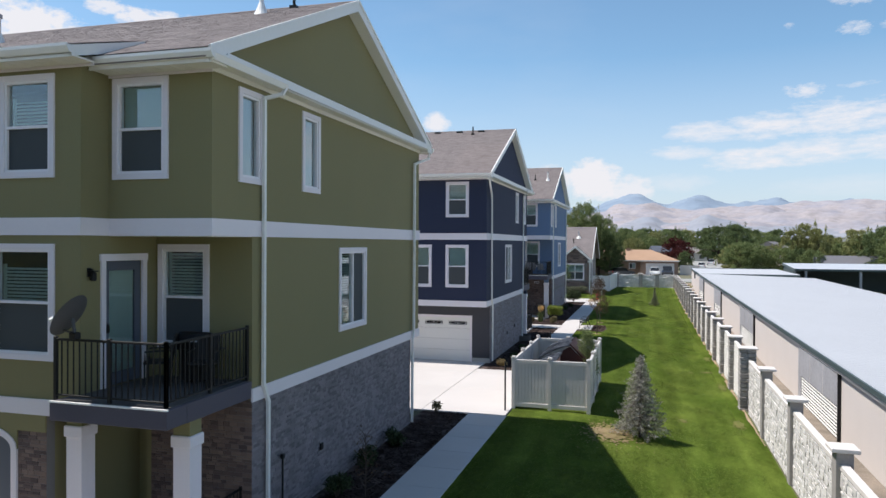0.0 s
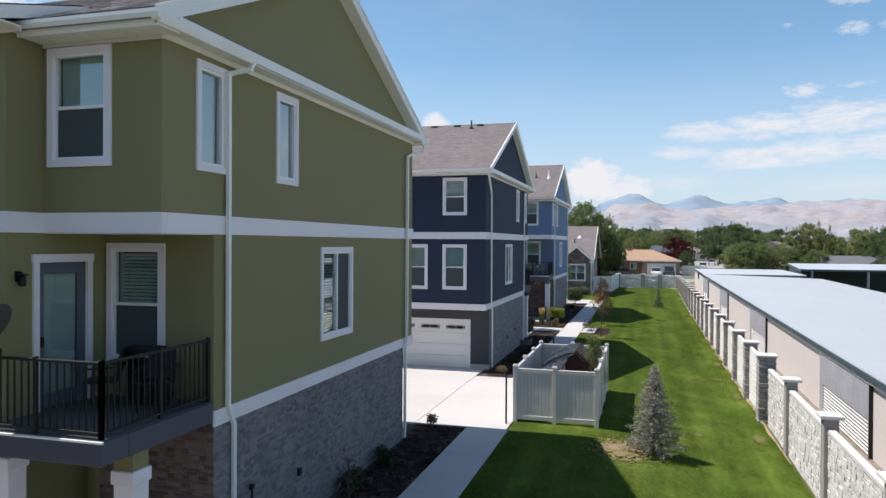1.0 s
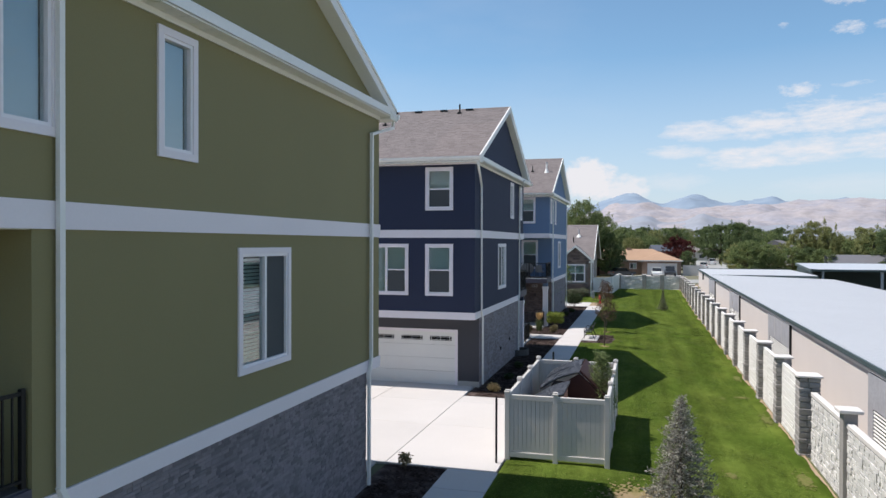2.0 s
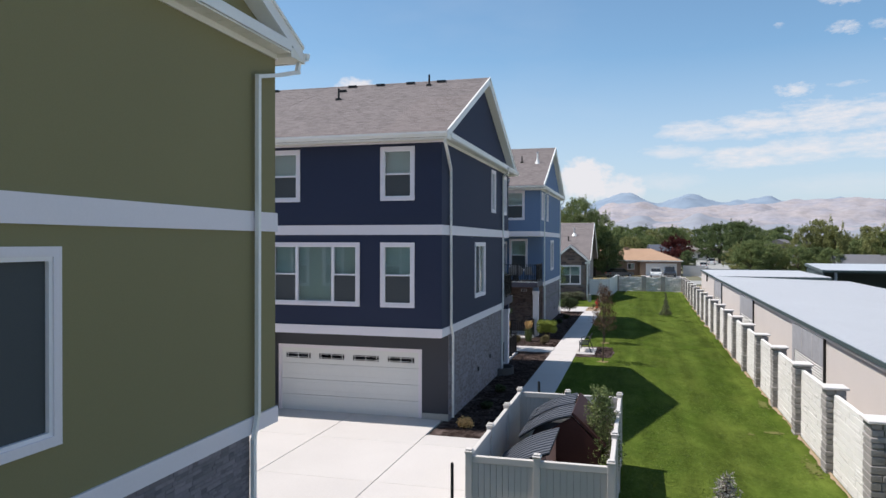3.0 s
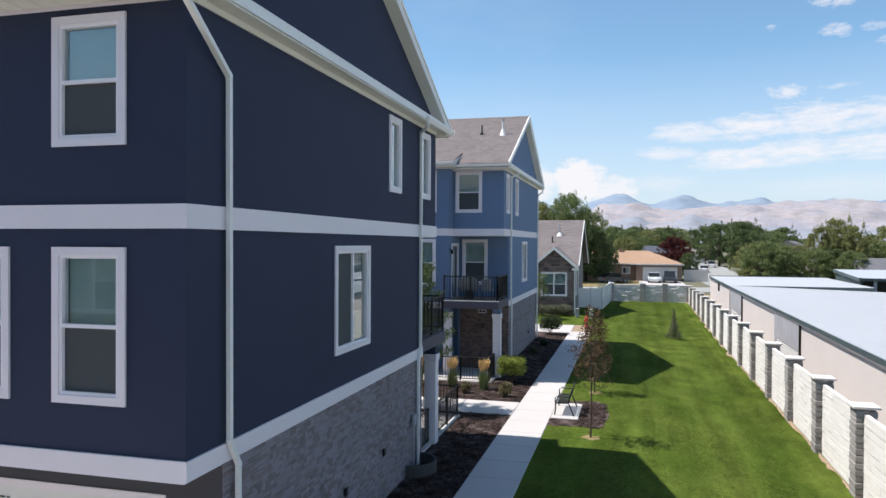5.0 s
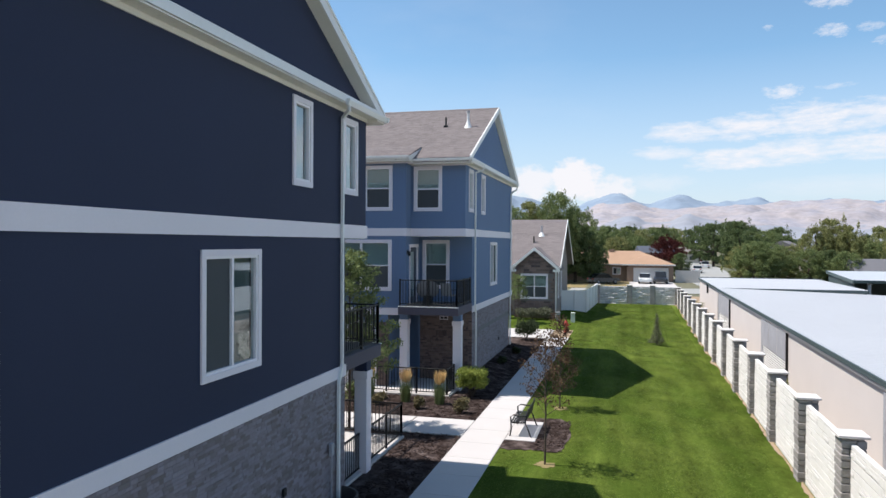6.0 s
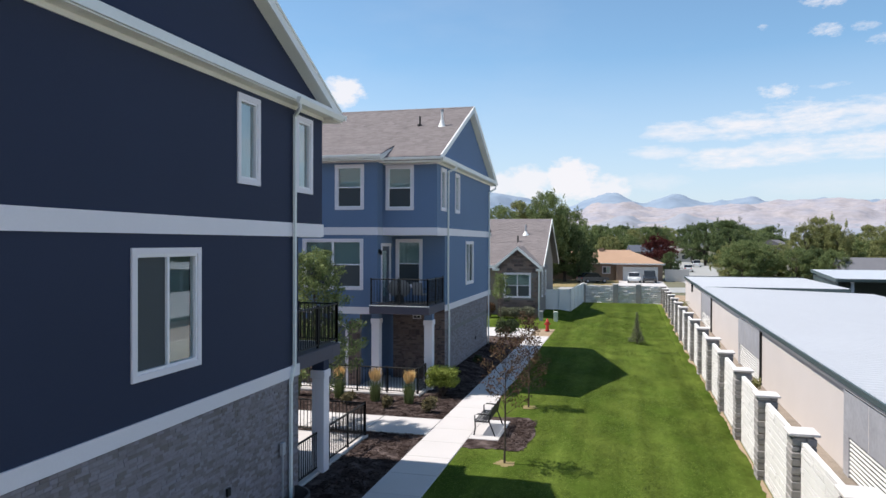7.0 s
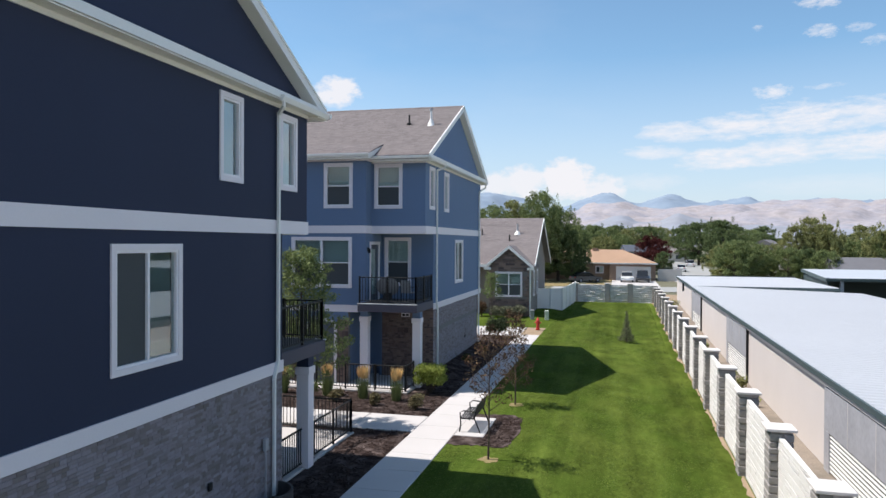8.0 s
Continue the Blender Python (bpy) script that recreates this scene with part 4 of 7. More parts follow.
    # rakes
    for va, vb in ((-0.42, RIDGE_V), (2 * RIDGE_V + 0.42, RIDGE_V)):
        g = Geo(body, fb)
        za, zb = EAVE_Z + 0.057, RIDGE_Z + 0.01
        g.prism([(va, za), (vb, zb), (vb, zb - 0.27), (va, za - 0.25)], UO, UO + 0.035, axis=0)
        g.prism([(va, za + 0.012), (vb, zb + 0.012), (vb, zb - 0.045), (va, za - 0.045)], UO - 0.025, UO + 0.01, axis=0)
        part("rake_board", g, FASCIA, roof, "white metal rake board")
        g = Geo(body, fb)
        vs = va + (0.5 if vb > va else -0.5)
        zs = za + 0.5 * slope
        g.prism([(vs, zs - 0.205), (vb, zb - 0.225), (vb, zb - 0.265), (vs, zs - 0.245)], UO + 0.035, 0.02, axis=0)
        part("rake_soffit", g, SOFFIT, roof)
    # eaves: boxed soffits, fascia and gutters
    def eave(name, u0, u1, v_in, v_out, zt):
        sgn = 1 if v_out > v_in else -1
        lo, hi = sorted((v_in, v_out - sgn * 0.034))
        part("soffit", Geo(body, fb).prism(grooved(u0, u1, zt - 0.195, zt - 0.165), lo, hi, axis=1), SOFFIT, roof, "white grooved soffit")
        part("frieze", Geo(body, fb).box(max(u0, -0.03), u1, v_in, v_in + sgn * 0.03, zt - 0.245, zt - 0.20), TRIM, roof)
        g = Geo(body, fb)
        a, b = v_out + sgn * 0.003, v_out + sgn * 0.12
        g.prism([(a, zt - 0.150), (v_out + sgn * 0.06, zt - 0.150), (v_out + sgn * 0.09, zt - 0.11), (b, zt - 0.065), (b, zt - 0.012), (b - sgn * 0.02, zt - 0.012), (b - sgn * 0.02, zt - 0.03), (a, zt - 0.03)], u0 - (0.10 if name == "bay" else 0.03), u1, axis=0)
        part("gutter", g, FASCIA, roof, "white metal eave gutter")
        part("fascia", Geo(body, fb).box(u0, u1, v_out - sgn * 0.03, v_out, zt - 0.212, zt - 0.034), FASCIA, roof)
    eave("rear", UO, LENGTH, 0.0, -0.50, EAVE_Z)
    eave("bay", UO, U_WING - 0.02, V_BAY, V_BAY + 0.50, EAVE_Z - 0.01)
    for va, vb in ((-0.466, -0.002), (V_BAY + 0.002, V_BAY + 0.466)):
        part("eave_return", Geo(body, fb).box(UO + 0.002, 0.01, va, vb, EAVE_Z - 0.209, EAVE_Z - 0.05), SOFFIT, roof)
    eave("wing", U_WING - 0.28, LENGTH, V_WING, V_WING + 0.52, 9.12)
    part("wing_return", Geo(body, fb).prism([(V_BAY - 0.6, 9.63), (V_WING + 0.52, 9.10), (V_WING + 0.52, 8.91), (V_BAY - 0.6, 9.44)], U_WING - 0.30, U_WING - 0.26, axis=0), FASCIA, roof)
    # pent eave across the gable
    va, vb = -0.52, V_BAY + 0.52
    g = Geo(body, fb)
    g.prism([(UO - 0.006, EAVE_Z - 0.115), (0.0, EAVE_Z - 0.125), (0.0, EAVE_Z + 0.11), (UO - 0.006, EAVE_Z + 0.05)], 0.0, V_BAY, axis=1)
    part("pent_eave", g, FASCIA, roof, "white boxed eave across the gable")
    part("soffit", Geo(body, fb).prism(grooved(0.004, V_BAY - 0.004, EAVE_Z - 0.152, EAVE_Z - 0.130), UO + 0.012, -0.036, axis=0), SOFFIT, roof, "white grooved soffit")
    g = Geo(body, fb)
    g.prism([(UO, EAVE_Z - 0.18), (UO - 0.05, EAVE_Z - 0.18), (UO - 0.10, EAVE_Z - 0.08), (UO - 0.10, EAVE_Z - 0.04), (UO, EAVE_Z - 0.04)], V_REC - 0.7, vb, axis=1)
    part("gutter", g, FASCIA, roof, "white metal eave gutter")
    part("frieze", Geo(body, fb).box(-0.03, 0.0, 0.0, V_BAY, EAVE_Z - 0.235, EAVE_Z - 0.124), SOFFIT, roof)
    # downspouts
    def w(u, v, z):
        return body(u, v, z)
    downspout(H, [w(-0.22, -0.42, EAVE_Z - 0.18), w(-0.22, -0.40, EAVE_Z - 0.30), w(-0.07, 0.86, 8.05), w(-0.09, 0.86, 3.1), w(-0.09, 1.08, 2.72), w(-0.09, 1.08, 0.12)] if mir else
              [w(-0.24, -0.40, EAVE_Z - 0.16), w(-0.22, -0.36, EAVE_Z - 0.38), w(-0.09, 0.0, EAVE_Z - 0.50), w(-0.09, 0.70, EAVE_Z - 0.68), w(-0.09, 0.72, 3.1), w(-0.09, 0.85, 2.72), w(-0.09, 0.85, 0.12)])
    downspout(H, [w(-0.34, 9.66, EAVE_Z - 0.16), w(-0.32, 9.72, EAVE_Z - 0.28), w(-0.07, 9.98, EAVE_Z - 0.40), w(-0.07, 9.98, 3.1), w(-0.07, 9.80, 2.72), w(-0.07, 9.80, 0.12)])
    # dark floors, ceiling and inner walls, added inside to keep the rooms dim
    for z in (0.0, 2.9, 6.05, 9.0):
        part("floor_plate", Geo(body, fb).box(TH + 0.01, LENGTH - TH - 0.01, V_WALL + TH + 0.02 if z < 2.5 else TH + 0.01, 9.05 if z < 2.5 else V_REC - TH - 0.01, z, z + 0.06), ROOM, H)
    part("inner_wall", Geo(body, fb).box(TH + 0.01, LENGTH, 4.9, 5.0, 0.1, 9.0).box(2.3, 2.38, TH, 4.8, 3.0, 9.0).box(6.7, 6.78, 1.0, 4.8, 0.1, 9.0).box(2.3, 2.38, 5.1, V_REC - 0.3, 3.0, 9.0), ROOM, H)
    part("end_wall", Geo(body, fb).box(LENGTH - TH, LENGTH, TH, V_WING - TH, 0, 8.95), paint, H)
    return H, body, fb, roof, ones, side, fs


def roof_vents(roof, body, fb, s, plan, ridge=RIDGE_Z):
    """Small things on the roof: (kind, u, height up the slope 0..1)."""
    slope = (ridge - EAVE_Z) / (RIDGE_V + 0.52)
    for kind, u, q in plan:
        v = -0.52 + (RIDGE_V + 0.52) * q
        if s < 0:
            v = 2 * RIDGE_V - v
        z = EAVE_Z + (RIDGE_V + 0.52) * q * slope
        g = Geo(body, fb)
        if kind == "pipe":
            g.tube([(u, v, z - 0.05), (u, v, z + 0.42)], 0.038, 8)
            g.prism([(u - 0.09, v - 0.09), (u + 0.09, v - 0.09), (u + 0.09, v + 0.09), (u - 0.09, v + 0.09)], z - 0.06, z + 0.05)
            part("vent_pipe", g, BLACK, roof, "black vent pipe", smooth=False)
        elif kind == "flue":
            base = part("flue", Geo(body, fb).tube([(u, v, z - 0.1), (u, v, z + 0.05), (u, v, z + 0.26)], 0.21, 14, 0.06), FASCIA, roof, "white metal flue with flared base")
            part("flue_pipe", Geo(body, fb).tube([(u, v, z + 0.2), (u, v, z + 0.70)], 0.055, 12), FASCIA, base)
            part("flue_cap", Geo(body, fb).tube([(u, v, z + 0.62), (u, v, z + 0.71)], 0.085, 12), GREY_METAL, base)
        else:
            g.prism([(u - 0.17, v - 0.17), (u + 0.17, v - 0.17), (u + 0.13, v + 0.17), (u - 0.13, v + 0.17)], z - 0.06, z + 0.035)
            part("roof_vent", g, BLACK, roof, "low black roof vent")


HA = townhouse("three-storey olive green stucco townhouse with grey stone base", 22.60, -1, -0.07, OLIVE, STONE_MIXED, seed=3, shift=0.22, shutters=True, du=0.07, ridge=11.90)
HB = townhouse("three-storey navy blue stucco townhouse over garages and grey stone base", 33.0, 1, 0.0, NAVY, STONE_MESH,
               stones_keep=(3.2, 9.3, 1.0, 2.4), shingle_keep=(-0.5, 1.7), seed=5)
HC = townhouse("three-storey slate blue stucco townhouse with grey stone base", 67.4, -1, 0.17, SLATE_BLUE, STONE_MESH, seed=9, du=0.21, ridge=RIDGE_Z + 0.07)
roof_vents(HA[3], HA[1], HA[2], -1, [("flue", 1.9, 0.86), ("pipe", 1.35, 0.96), ("flue", 8.4, 0.62)], 11.90)
roof_vents(HB[3], HB[1], HB[2], 1, [("vent", 1.56, 0.975), ("pipe", 1.95, 0.9), ("vent", 2.81, 0.975), ("vent", 4.07, 0.975), ("vent", 5.27, 0.975), ("vent", 5.45, 0.877), ("pipe", 5.1, 0.68),
                                     ("vent", 8.72, 0.975), ("pipe", 8.77, 0.88), ("vent", 9.88, 0.975), ("vent", 11.09, 0.975), ("vent", 12.35, 0.975), ("vent", 12.55, 0.877), ("pipe", 12.2, 0.68),
                                     ("vent", 15.8, 0.975), ("vent", 17.0, 0.975)])
roof_vents(HC[3], HC[1], HC[2], -1, [("flue", 0.60, 0.58), ("pipe", 1.65, 0.6), ("flue", 8.4, 0.6)], RIDGE_Z + 0.07)


# ---- boundary wall ----
def boundary_wall():
    W = thing("boundary_wall", "precast concrete stone-look boundary wall with capped posts", "wall", kind="structure")
    rnd = random.Random(4)
    ys = [29.3 + 3.91 * k for k in range(19)]
    for k, y in enumerate(ys):
        big = k == 0
        h = 0.29 if big else 0.25
        zg = ground_z(3.8, y) - 0.05
        top = 1.82 - 0.0022 * (y - 29) + (0.04 if big else 0)
        P = part("post", Geo().box(3.8 - h + 0.05, 3.8 + h - 0.05, y - h + 0.05, y + h - 0.05, zg, top), CAST_GREY, W, "grey split-stone post")
        g = Geo()
        z = zg
        while z < top - 0.05:
            e = min(rnd.uniform(0.12, 0.2), top - z)
            cut = rnd.uniform(-0.08, 0.08)
            for x0, x1 in ((3.8 - h, 3.8 + cut - 0.006), (3.8 + cut + 0.006, 3.8 + h)):
                j = rnd.uniform(-0.012, 0.012)
                g.box(x0 + (j if x0 < 3.7 else 0), x1, y - h + j, y + h - j, z + 0.005, z + e - 0.005, 0.02)
            z += e
        part("post_stone", g, CAST_GREY, P)
        c = h + 0.06
        g = Geo().box(3.8 - c, 3.8 + c, y - c, y + c, top, top + 0.065, 0.012)
        part("cap", g, CAST_CAP, P, "flat pale cap")
    for y0, y1 in zip(ys, ys[1:]):
        panel(W, (3.8, y0 + 0.22), (3.8, y1 - 0.22), rnd, 1.68 - 0.0022 * (y0 - 29))
    # cross wall at the far end
    xs = [3.8, 1.5, -0.65, -3.75]
    for x in xs[1:]:
        P = part("post", Geo().box(x - 0.24, x + 0.24, 99.46, 99.94, -0.1, 1.80), CAST_GREY, W, "grey split-stone post")
        part("cap", Geo().box(x - 0.31, x + 0.31, 99.39, 100.01, 1.80, 1.88, 0.012), CAST_CAP, P, "flat pale cap")
    for x1, x0 in zip(xs, xs[1:]):
        panel(W, (x0 + 0.24, 99.7), (x1 - 0.24, 99.7), rnd, 1.72, grey=True)
    # older stretch with plain posts
    old = [27.9 - 0.0, 25.2, 20.55, 15.9, 11.2, 6.5, 1.8, -3.0]
    for y in old[1:]:
        P = part("post", Geo().box(3.70, 4.02, y - 0.16, y + 0.16, -0.5, 1.74, 0.01), CAST_GREY, W, "plain grey concrete post")
        part("cap", Geo().box(3.60, 4.12, y - 0.26, y + 0.26, 1.74, 1.83, 0.014), CAST_CAP, P, "flat pale cap")
    for y1, y0 in zip(old, old[1:]):
        panel(W, (3.86, y0 + 0.16), (3.86, y1 - 0.16 if y1 < 27 else 28.75), rnd, 1.50, rubble=True)
    return W


def panel(W, p, q, rnd, top, grey=False, rubble=False):
    """One cast panel with stones in relief: long ledge stones, split blocks, or uneven rubble."""
    along_y = abs(q[1] - p[1]) > abs(q[0] - p[0])
    a0, a1 = (p[1], q[1]) if along_y else (p[0], q[0])
    c = p[0] if along_y else p[1]
    zg = (ground_z(3.8, (p[1] + q[1]) / 2)) - 0.08
    mp = (lambda a, d, z: (c - d, a, z)) if along_y else (lambda a, d, z: (a, c - d, z))
    g = Geo(mp)
    g.box(a0, a1, -0.05, 0.05, zg, top - (0.03 if rubble else 0.0))
    if rubble:
        body = part("wall_panel", g, CAST_JOINT, W, "white rubble-pattern cast panel")
        part("panel_cap", Geo(mp).box(a0, a1, -0.085, 0.085, top - 0.12, top, 0.015), CAST_CAP, body)
        g = Geo(mp)
        top -= 0.14
        z = zg
        while z < top - 0.04:
            h = min(rnd.uniform(0.11, 0.2), top - z)
            a = a0
            while a < a1 - 0.03:
                w = rnd.uniform(0.10, 0.36)
                w = w if a1 - a - w > 0.1 else a1 - a
                pieces = [(z, z + h)] if rnd.random() < 0.7 else [(z, z + h * 0.48), (z + h * 0.52, z + h)]
                for z0, z1 in pieces:
                    e, j = rnd.uniform(0.062, 0.085), 0.3 * (z1 - z0)
                    k = lambda m=1.0: rnd.uniform(0.008, j * m)
                    out = [(a + k(), z0 + 0.007), (a + w * 0.6, z0 + k(0.3)), (a + w - k(), z0 + 0.007), (a + w - 0.007, z0 + (z1 - z0) * 0.5), (a + w - k(), z1 - 0.007), (a + w * 0.4, z1 - k(0.3)), (a + k(), z1 - 0.007), (a + 0.007, z0 + (z1 - z0) * 0.5)]
                    g.prism(out, 0.04, e, axis=1)
                a += w
            z += h
        tagged(part("relief_stones", g, CAST_RUBBLE, body, "white rubble stones in relief"), kind="stuff")
        return
    z = zg
    while z < top - 0.03:
        h = min(0.19, top - z)
        a = a0
        while a < a1 - 0.02:
            w = rnd.uniform(0.2, 0.55) if grey else rnd.uniform(0.35, 0.95)
            w = min(w, a1 - a) if a1 - a - w > 0.12 else a1 - a
            e = rnd.uniform(0.055, 0.066) if not grey else rnd.uniform(0.06, 0.15)
            g.box(a + 0.003, a + w - 0.003, 0.04, e, z + 0.003, z + h - 0.003, 0.04 if grey else 0.009)
            if rnd.random() < 0.35:
                g.box(a + 0.05, a + w - 0.05, 0.05, e + 0.010, z + 0.03, z + h * 0.6, 0.012)
            a += w
        z += h
    part("wall_panel", g, CAST_MIX if grey else CAST, W, "white stone-pattern cast panel")


boundary_wall()
GRAVEL = surface("dark_gravel", (0.30, 0.25, 0.205), 0.95, spec=0.05, big=1.2, small=30, amount=0.4, bump=0.8, depth=0.03, alt=(0.17, 0.145, 0.12))
sheet("gravel_strip", 3.9, 6.04, -6, 101, 0.03, GRAVEL, "dry gravel strip between wall and storage building", 0.8)


# ---- storage building beyond the wall ----
def storage_building():
    """Its eave climbs a little along the lawn and its single-pitch roof falls away from the wall."""
    S = thing("storage_building", "low tan storage building with ribbed white metal roof", "storage building")
    X0, X1 = 6.05, 18.1
    Y0, Y1, FALL = -12.0, 87.2, 0.028

    def eave(y):
        return 2.17 + 0.0066 * (y - 50)

    part("block_wall", Geo().prism([(Y0, -1.2), (Y1, -1.2), (Y1, eave(Y1) - 0.05), (Y0, eave(Y0) - 0.05)], X0, X0 + 0.2, axis=0), TAN_WALL, S, "smooth tan painted wall")
    part("back_wall", Geo().prism([(Y0, -1.2), (Y1, -1.2), (Y1, eave(Y1) - 0.42), (Y0, eave(Y0) - 0.42)], X1 - 0.4, X1 - 0.2, axis=0), TAN_WALL, S)
    part("end_wall", Geo().prism([(X0 + 0.2, -1.2), (X1 - 0.4, -1.2), (X1 - 0.4, eave(Y1) - 0.45), (X0 + 0.2, eave(Y1) - 0.08)], Y1 - 0.25, Y1 - 0.05, axis=1), TAN_WALL, S)

    def ribbed(y0, y1, xa, xb, zf, pitch, rise):
        g, prof, y = Geo(), [], y0
        while y < y1:
            prof += [(y, 0.0), (y + 0.40 * pitch, 0.0), (y + 0.58 * pitch, rise), (y + 0.72 * pitch, rise), (y + 0.90 * pitch, 0.0)]
            y += pitch
        prof.append((y, 0.0))
        n = len(prof)
        for x in (xa, (xa + xb) / 2, xb):
            g.v += [(x, yy, zf(x, yy) + h) for yy, h in prof]
        for k in range(2):
            for i in range(n - 1):
                g.f.append((k * n + i, k * n + n + i, k * n + n + i + 1, k * n + i + 1))
        return g
    part("metal_roof", ribbed(Y0, Y1, X0 - 0.13, X1, lambda x, y: eave(y) - 0.02 - FALL * (x - X0), 0.36, 0.07), METAL_ROOF, S, "ribbed pale galvanised metal roof")
    part("roof_edge", Geo().prism([(Y0, eave(Y0) - 0.12), (Y1, eave(Y1) - 0.12), (Y1, eave(Y1) + 0.035), (Y0, eave(Y0) + 0.035)], X0 - 0.19, X0 - 0.13, axis=0), DARK_GREEN, S, "dark green metal roof edge")
    part("wall_trim", Geo().prism([(Y0, eave(Y0) - 0.24), (Y1, eave(Y1) - 0.24), (Y1, eave(Y1) - 0.15), (Y0, eave(Y0) - 0.15)], X0 - 0.13, X0 - 0.003, axis=0), CAST_CAP, S, "pale trim under the roof edge")
    for y in (6.8, 25.3, 43.8, 62.3, 80.6):
        L, zt = 6.1, eave(y) - 0.27
        f = part("louver_panel", Geo().box(X0 - 0.09, X0 - 0.002, y, y + L, 0.66, zt, 0.01).box(X0 - 0.09, X0 - 0.002, y, y + 0.10, -0.6, 0.66).box(X0 - 0.09, X0 - 0.002, y + L - 0.5, y + L, -0.6, 0.66), GREY_METAL, S, "weathered grey metal door panel with white slats")
        part("edge_post", Geo().box(X0 - 0.11, X0 - 0.002, y - 0.06, y - 0.003, -0.6, zt + 0.02), BLACK, f)
        for c in (0.33, 0.66):
            part("panel_seam", Geo().box(X0 - 0.096, X0 - 0.09, y + L * c - 0.012, y + L * c + 0.012, 0.67, zt - 0.02), CAST_CAP, f)
        # Black sheet added behind the slats as the shade in their gaps.
        part("louver_backing", Geo().box(X0 - 0.03, X0 - 0.004, y + 0.10, y + L - 0.5, -0.65, 0.66), BLACK, f)
        for k in range(11):
            z = 0.57 - 0.115 * k
            part("slat", Geo().prism([(X0 - 0.075, z), (X0 - 0.065, z + 0.036), (X0 - 0.04, z + 0.04), (X0 - 0.045, z + 0.005)], y + 0.10, y + L - 0.5, axis=1), DOOR_WHITE, f)
    # far section, a little higher
    part("far_wall", Geo().prism([(87.4, -1.2), (101.8, -1.2), (101.8, 2.46), (87.4, 2.38)], X0 - 0.05, X0 + 0.15, axis=0), TAN_WALL, S, "smooth tan painted wall")
    part("far_end_wall", Geo().box(X0 + 0.15, 16.3, 87.6, 87.8, -1.2, 2.34), TAN_WALL, S)
    part("far_roof", ribbed(87.45, 101.6, X0 - 0.12, 16.6, lambda x, y: 2.44 + 0.008 * (y - 87.4), 0.6, 0.05), METAL_ROOF, S, "ribbed pale galvanised metal roof")
    part("far_fascia", Geo().box(X0 + 0.2, 16.6, 87.3, 87.44, 2.22, 2.46).box(X0 - 0.12, 16.6, 101.9, 102.0, 2.40, 2.66).prism([(87.4, 2.30), (101.8, 2.42), (101.8, 2.60), (87.4, 2.48)], X0 - 0.18, X0 - 0.12, axis=0), DARK_GREEN, S, "dark metal roof edge")
    part("drain_pipe", Geo().box(X0 - 0.2, X0 - 0.06, 94.0, 94.14, 1.6, 2.44), BLACK, S)
    return S


storage_building()


def open_shed():
    S = thing("open_shed", "dark green open-fronted metal shed with white roof", "shed")
    X0, X1, Y1 = 17.2, 44.0, 101.0
    part("gable_side", Geo().box(X0, X0 + 0.15, 93.2, Y1, -1, 3.0), DARK_GREEN, S)
    part("back_wall", Geo().box(X0, X1, Y1 - 0.15, Y1, -1, 3.1), DARK_GREEN, S)
    g = Geo()
    g.prism([(93.0, 2.86), (Y1 + 0.2, 3.36), (Y1 + 0.2, 3.46), (93.0, 2.96)], X0 - 0.1, X1, axis=0)
    part("shed_roof", g, METAL_ROOF, S, "pale metal shed roof")
    part("shed_fascia", Geo().box(X0 - 0.12, X1, 92.9, 93.0, 2.74, 2.98).prism([(93.0, 2.7), (Y1 + 0.2, 3.2), (Y1 + 0.2, 3.48), (93.0, 2.98)], X0 - 0.16, X0 - 0.1, axis=0), DARK_GREEN, S)
    for x in (18.2, 24.0, 30.0, 36.0):
        part("post", Geo().box(x, x + 0.25, 93.1, 93.35, -1, 2.75), GREY_METAL, S)
    return S


open_shed()


# ---- vinyl enclosure ----
def enclosure():
    F = thing("vinyl_fence", "white vinyl privacy fence enclosing a yard shed", "fence")
    pts = [(-4.35, 24.85), (-3.08, 24.85), (-1.76, 24.85), (-1.76, 26.8), (-1.76, 28.75), (-1.76, 30.75), (-3.08, 30.75), (-4.35, 30.75), (-4.35, 28.8), (-4.35, 26.8)]
    for x, y in pts:
        P = part("post", Geo().box(x - 0.064, x + 0.064, y - 0.064, y + 0.064, -0.2, 1.80, 0.008), VINYL, F)
        part("post_cap", Geo().box(x - 0.08, x + 0.08, y - 0.08, y + 0.08, 1.80, 1.84, 0.01).prism([(x - 0.06, y - 0.06), (x + 0.06, y - 0.06), (x + 0.06, y + 0.06), (x - 0.06, y + 0.06)], 1.84, 1.87), VINYL, P)
    loop = pts + [pts[0]]
    for p, q in zip(loop, loop[1:]):
        along_y = abs(p[1] - q[1]) > 0.1
        a, b = (p[1], q[1]) if along_y else (p[0], q[0])
        a, b = min(a, b) + 0.064, max(a, b) - 0.064
        c = p[0] if along_y else p[1]
        mp = (lambda u, d, z, c=c: (c + d, u, z)) if along_y else (lambda u, d, z, c=c: (u, c + d, z))
        S = part("top_rail", Geo(mp).box(a, b, -0.045, 0.045, 1.62, 1.75, 0.008), VINYL, F)
        part("bottom_rail", Geo(mp).box(a, b, -0.045, 0.045, 0.10, 0.24, 0.008), VINYL, F)
        n = max(1, round((b - a) / 0.115))
        for k in range(n):
            w = (b - a) / n
            part("board", Geo(mp).box(a + k * w + 0.003, a + (k + 1) * w - 0.003, -0.02, 0.02, 0.22, 1.63, 0.004), VINYL, S)
    return F


enclosure()


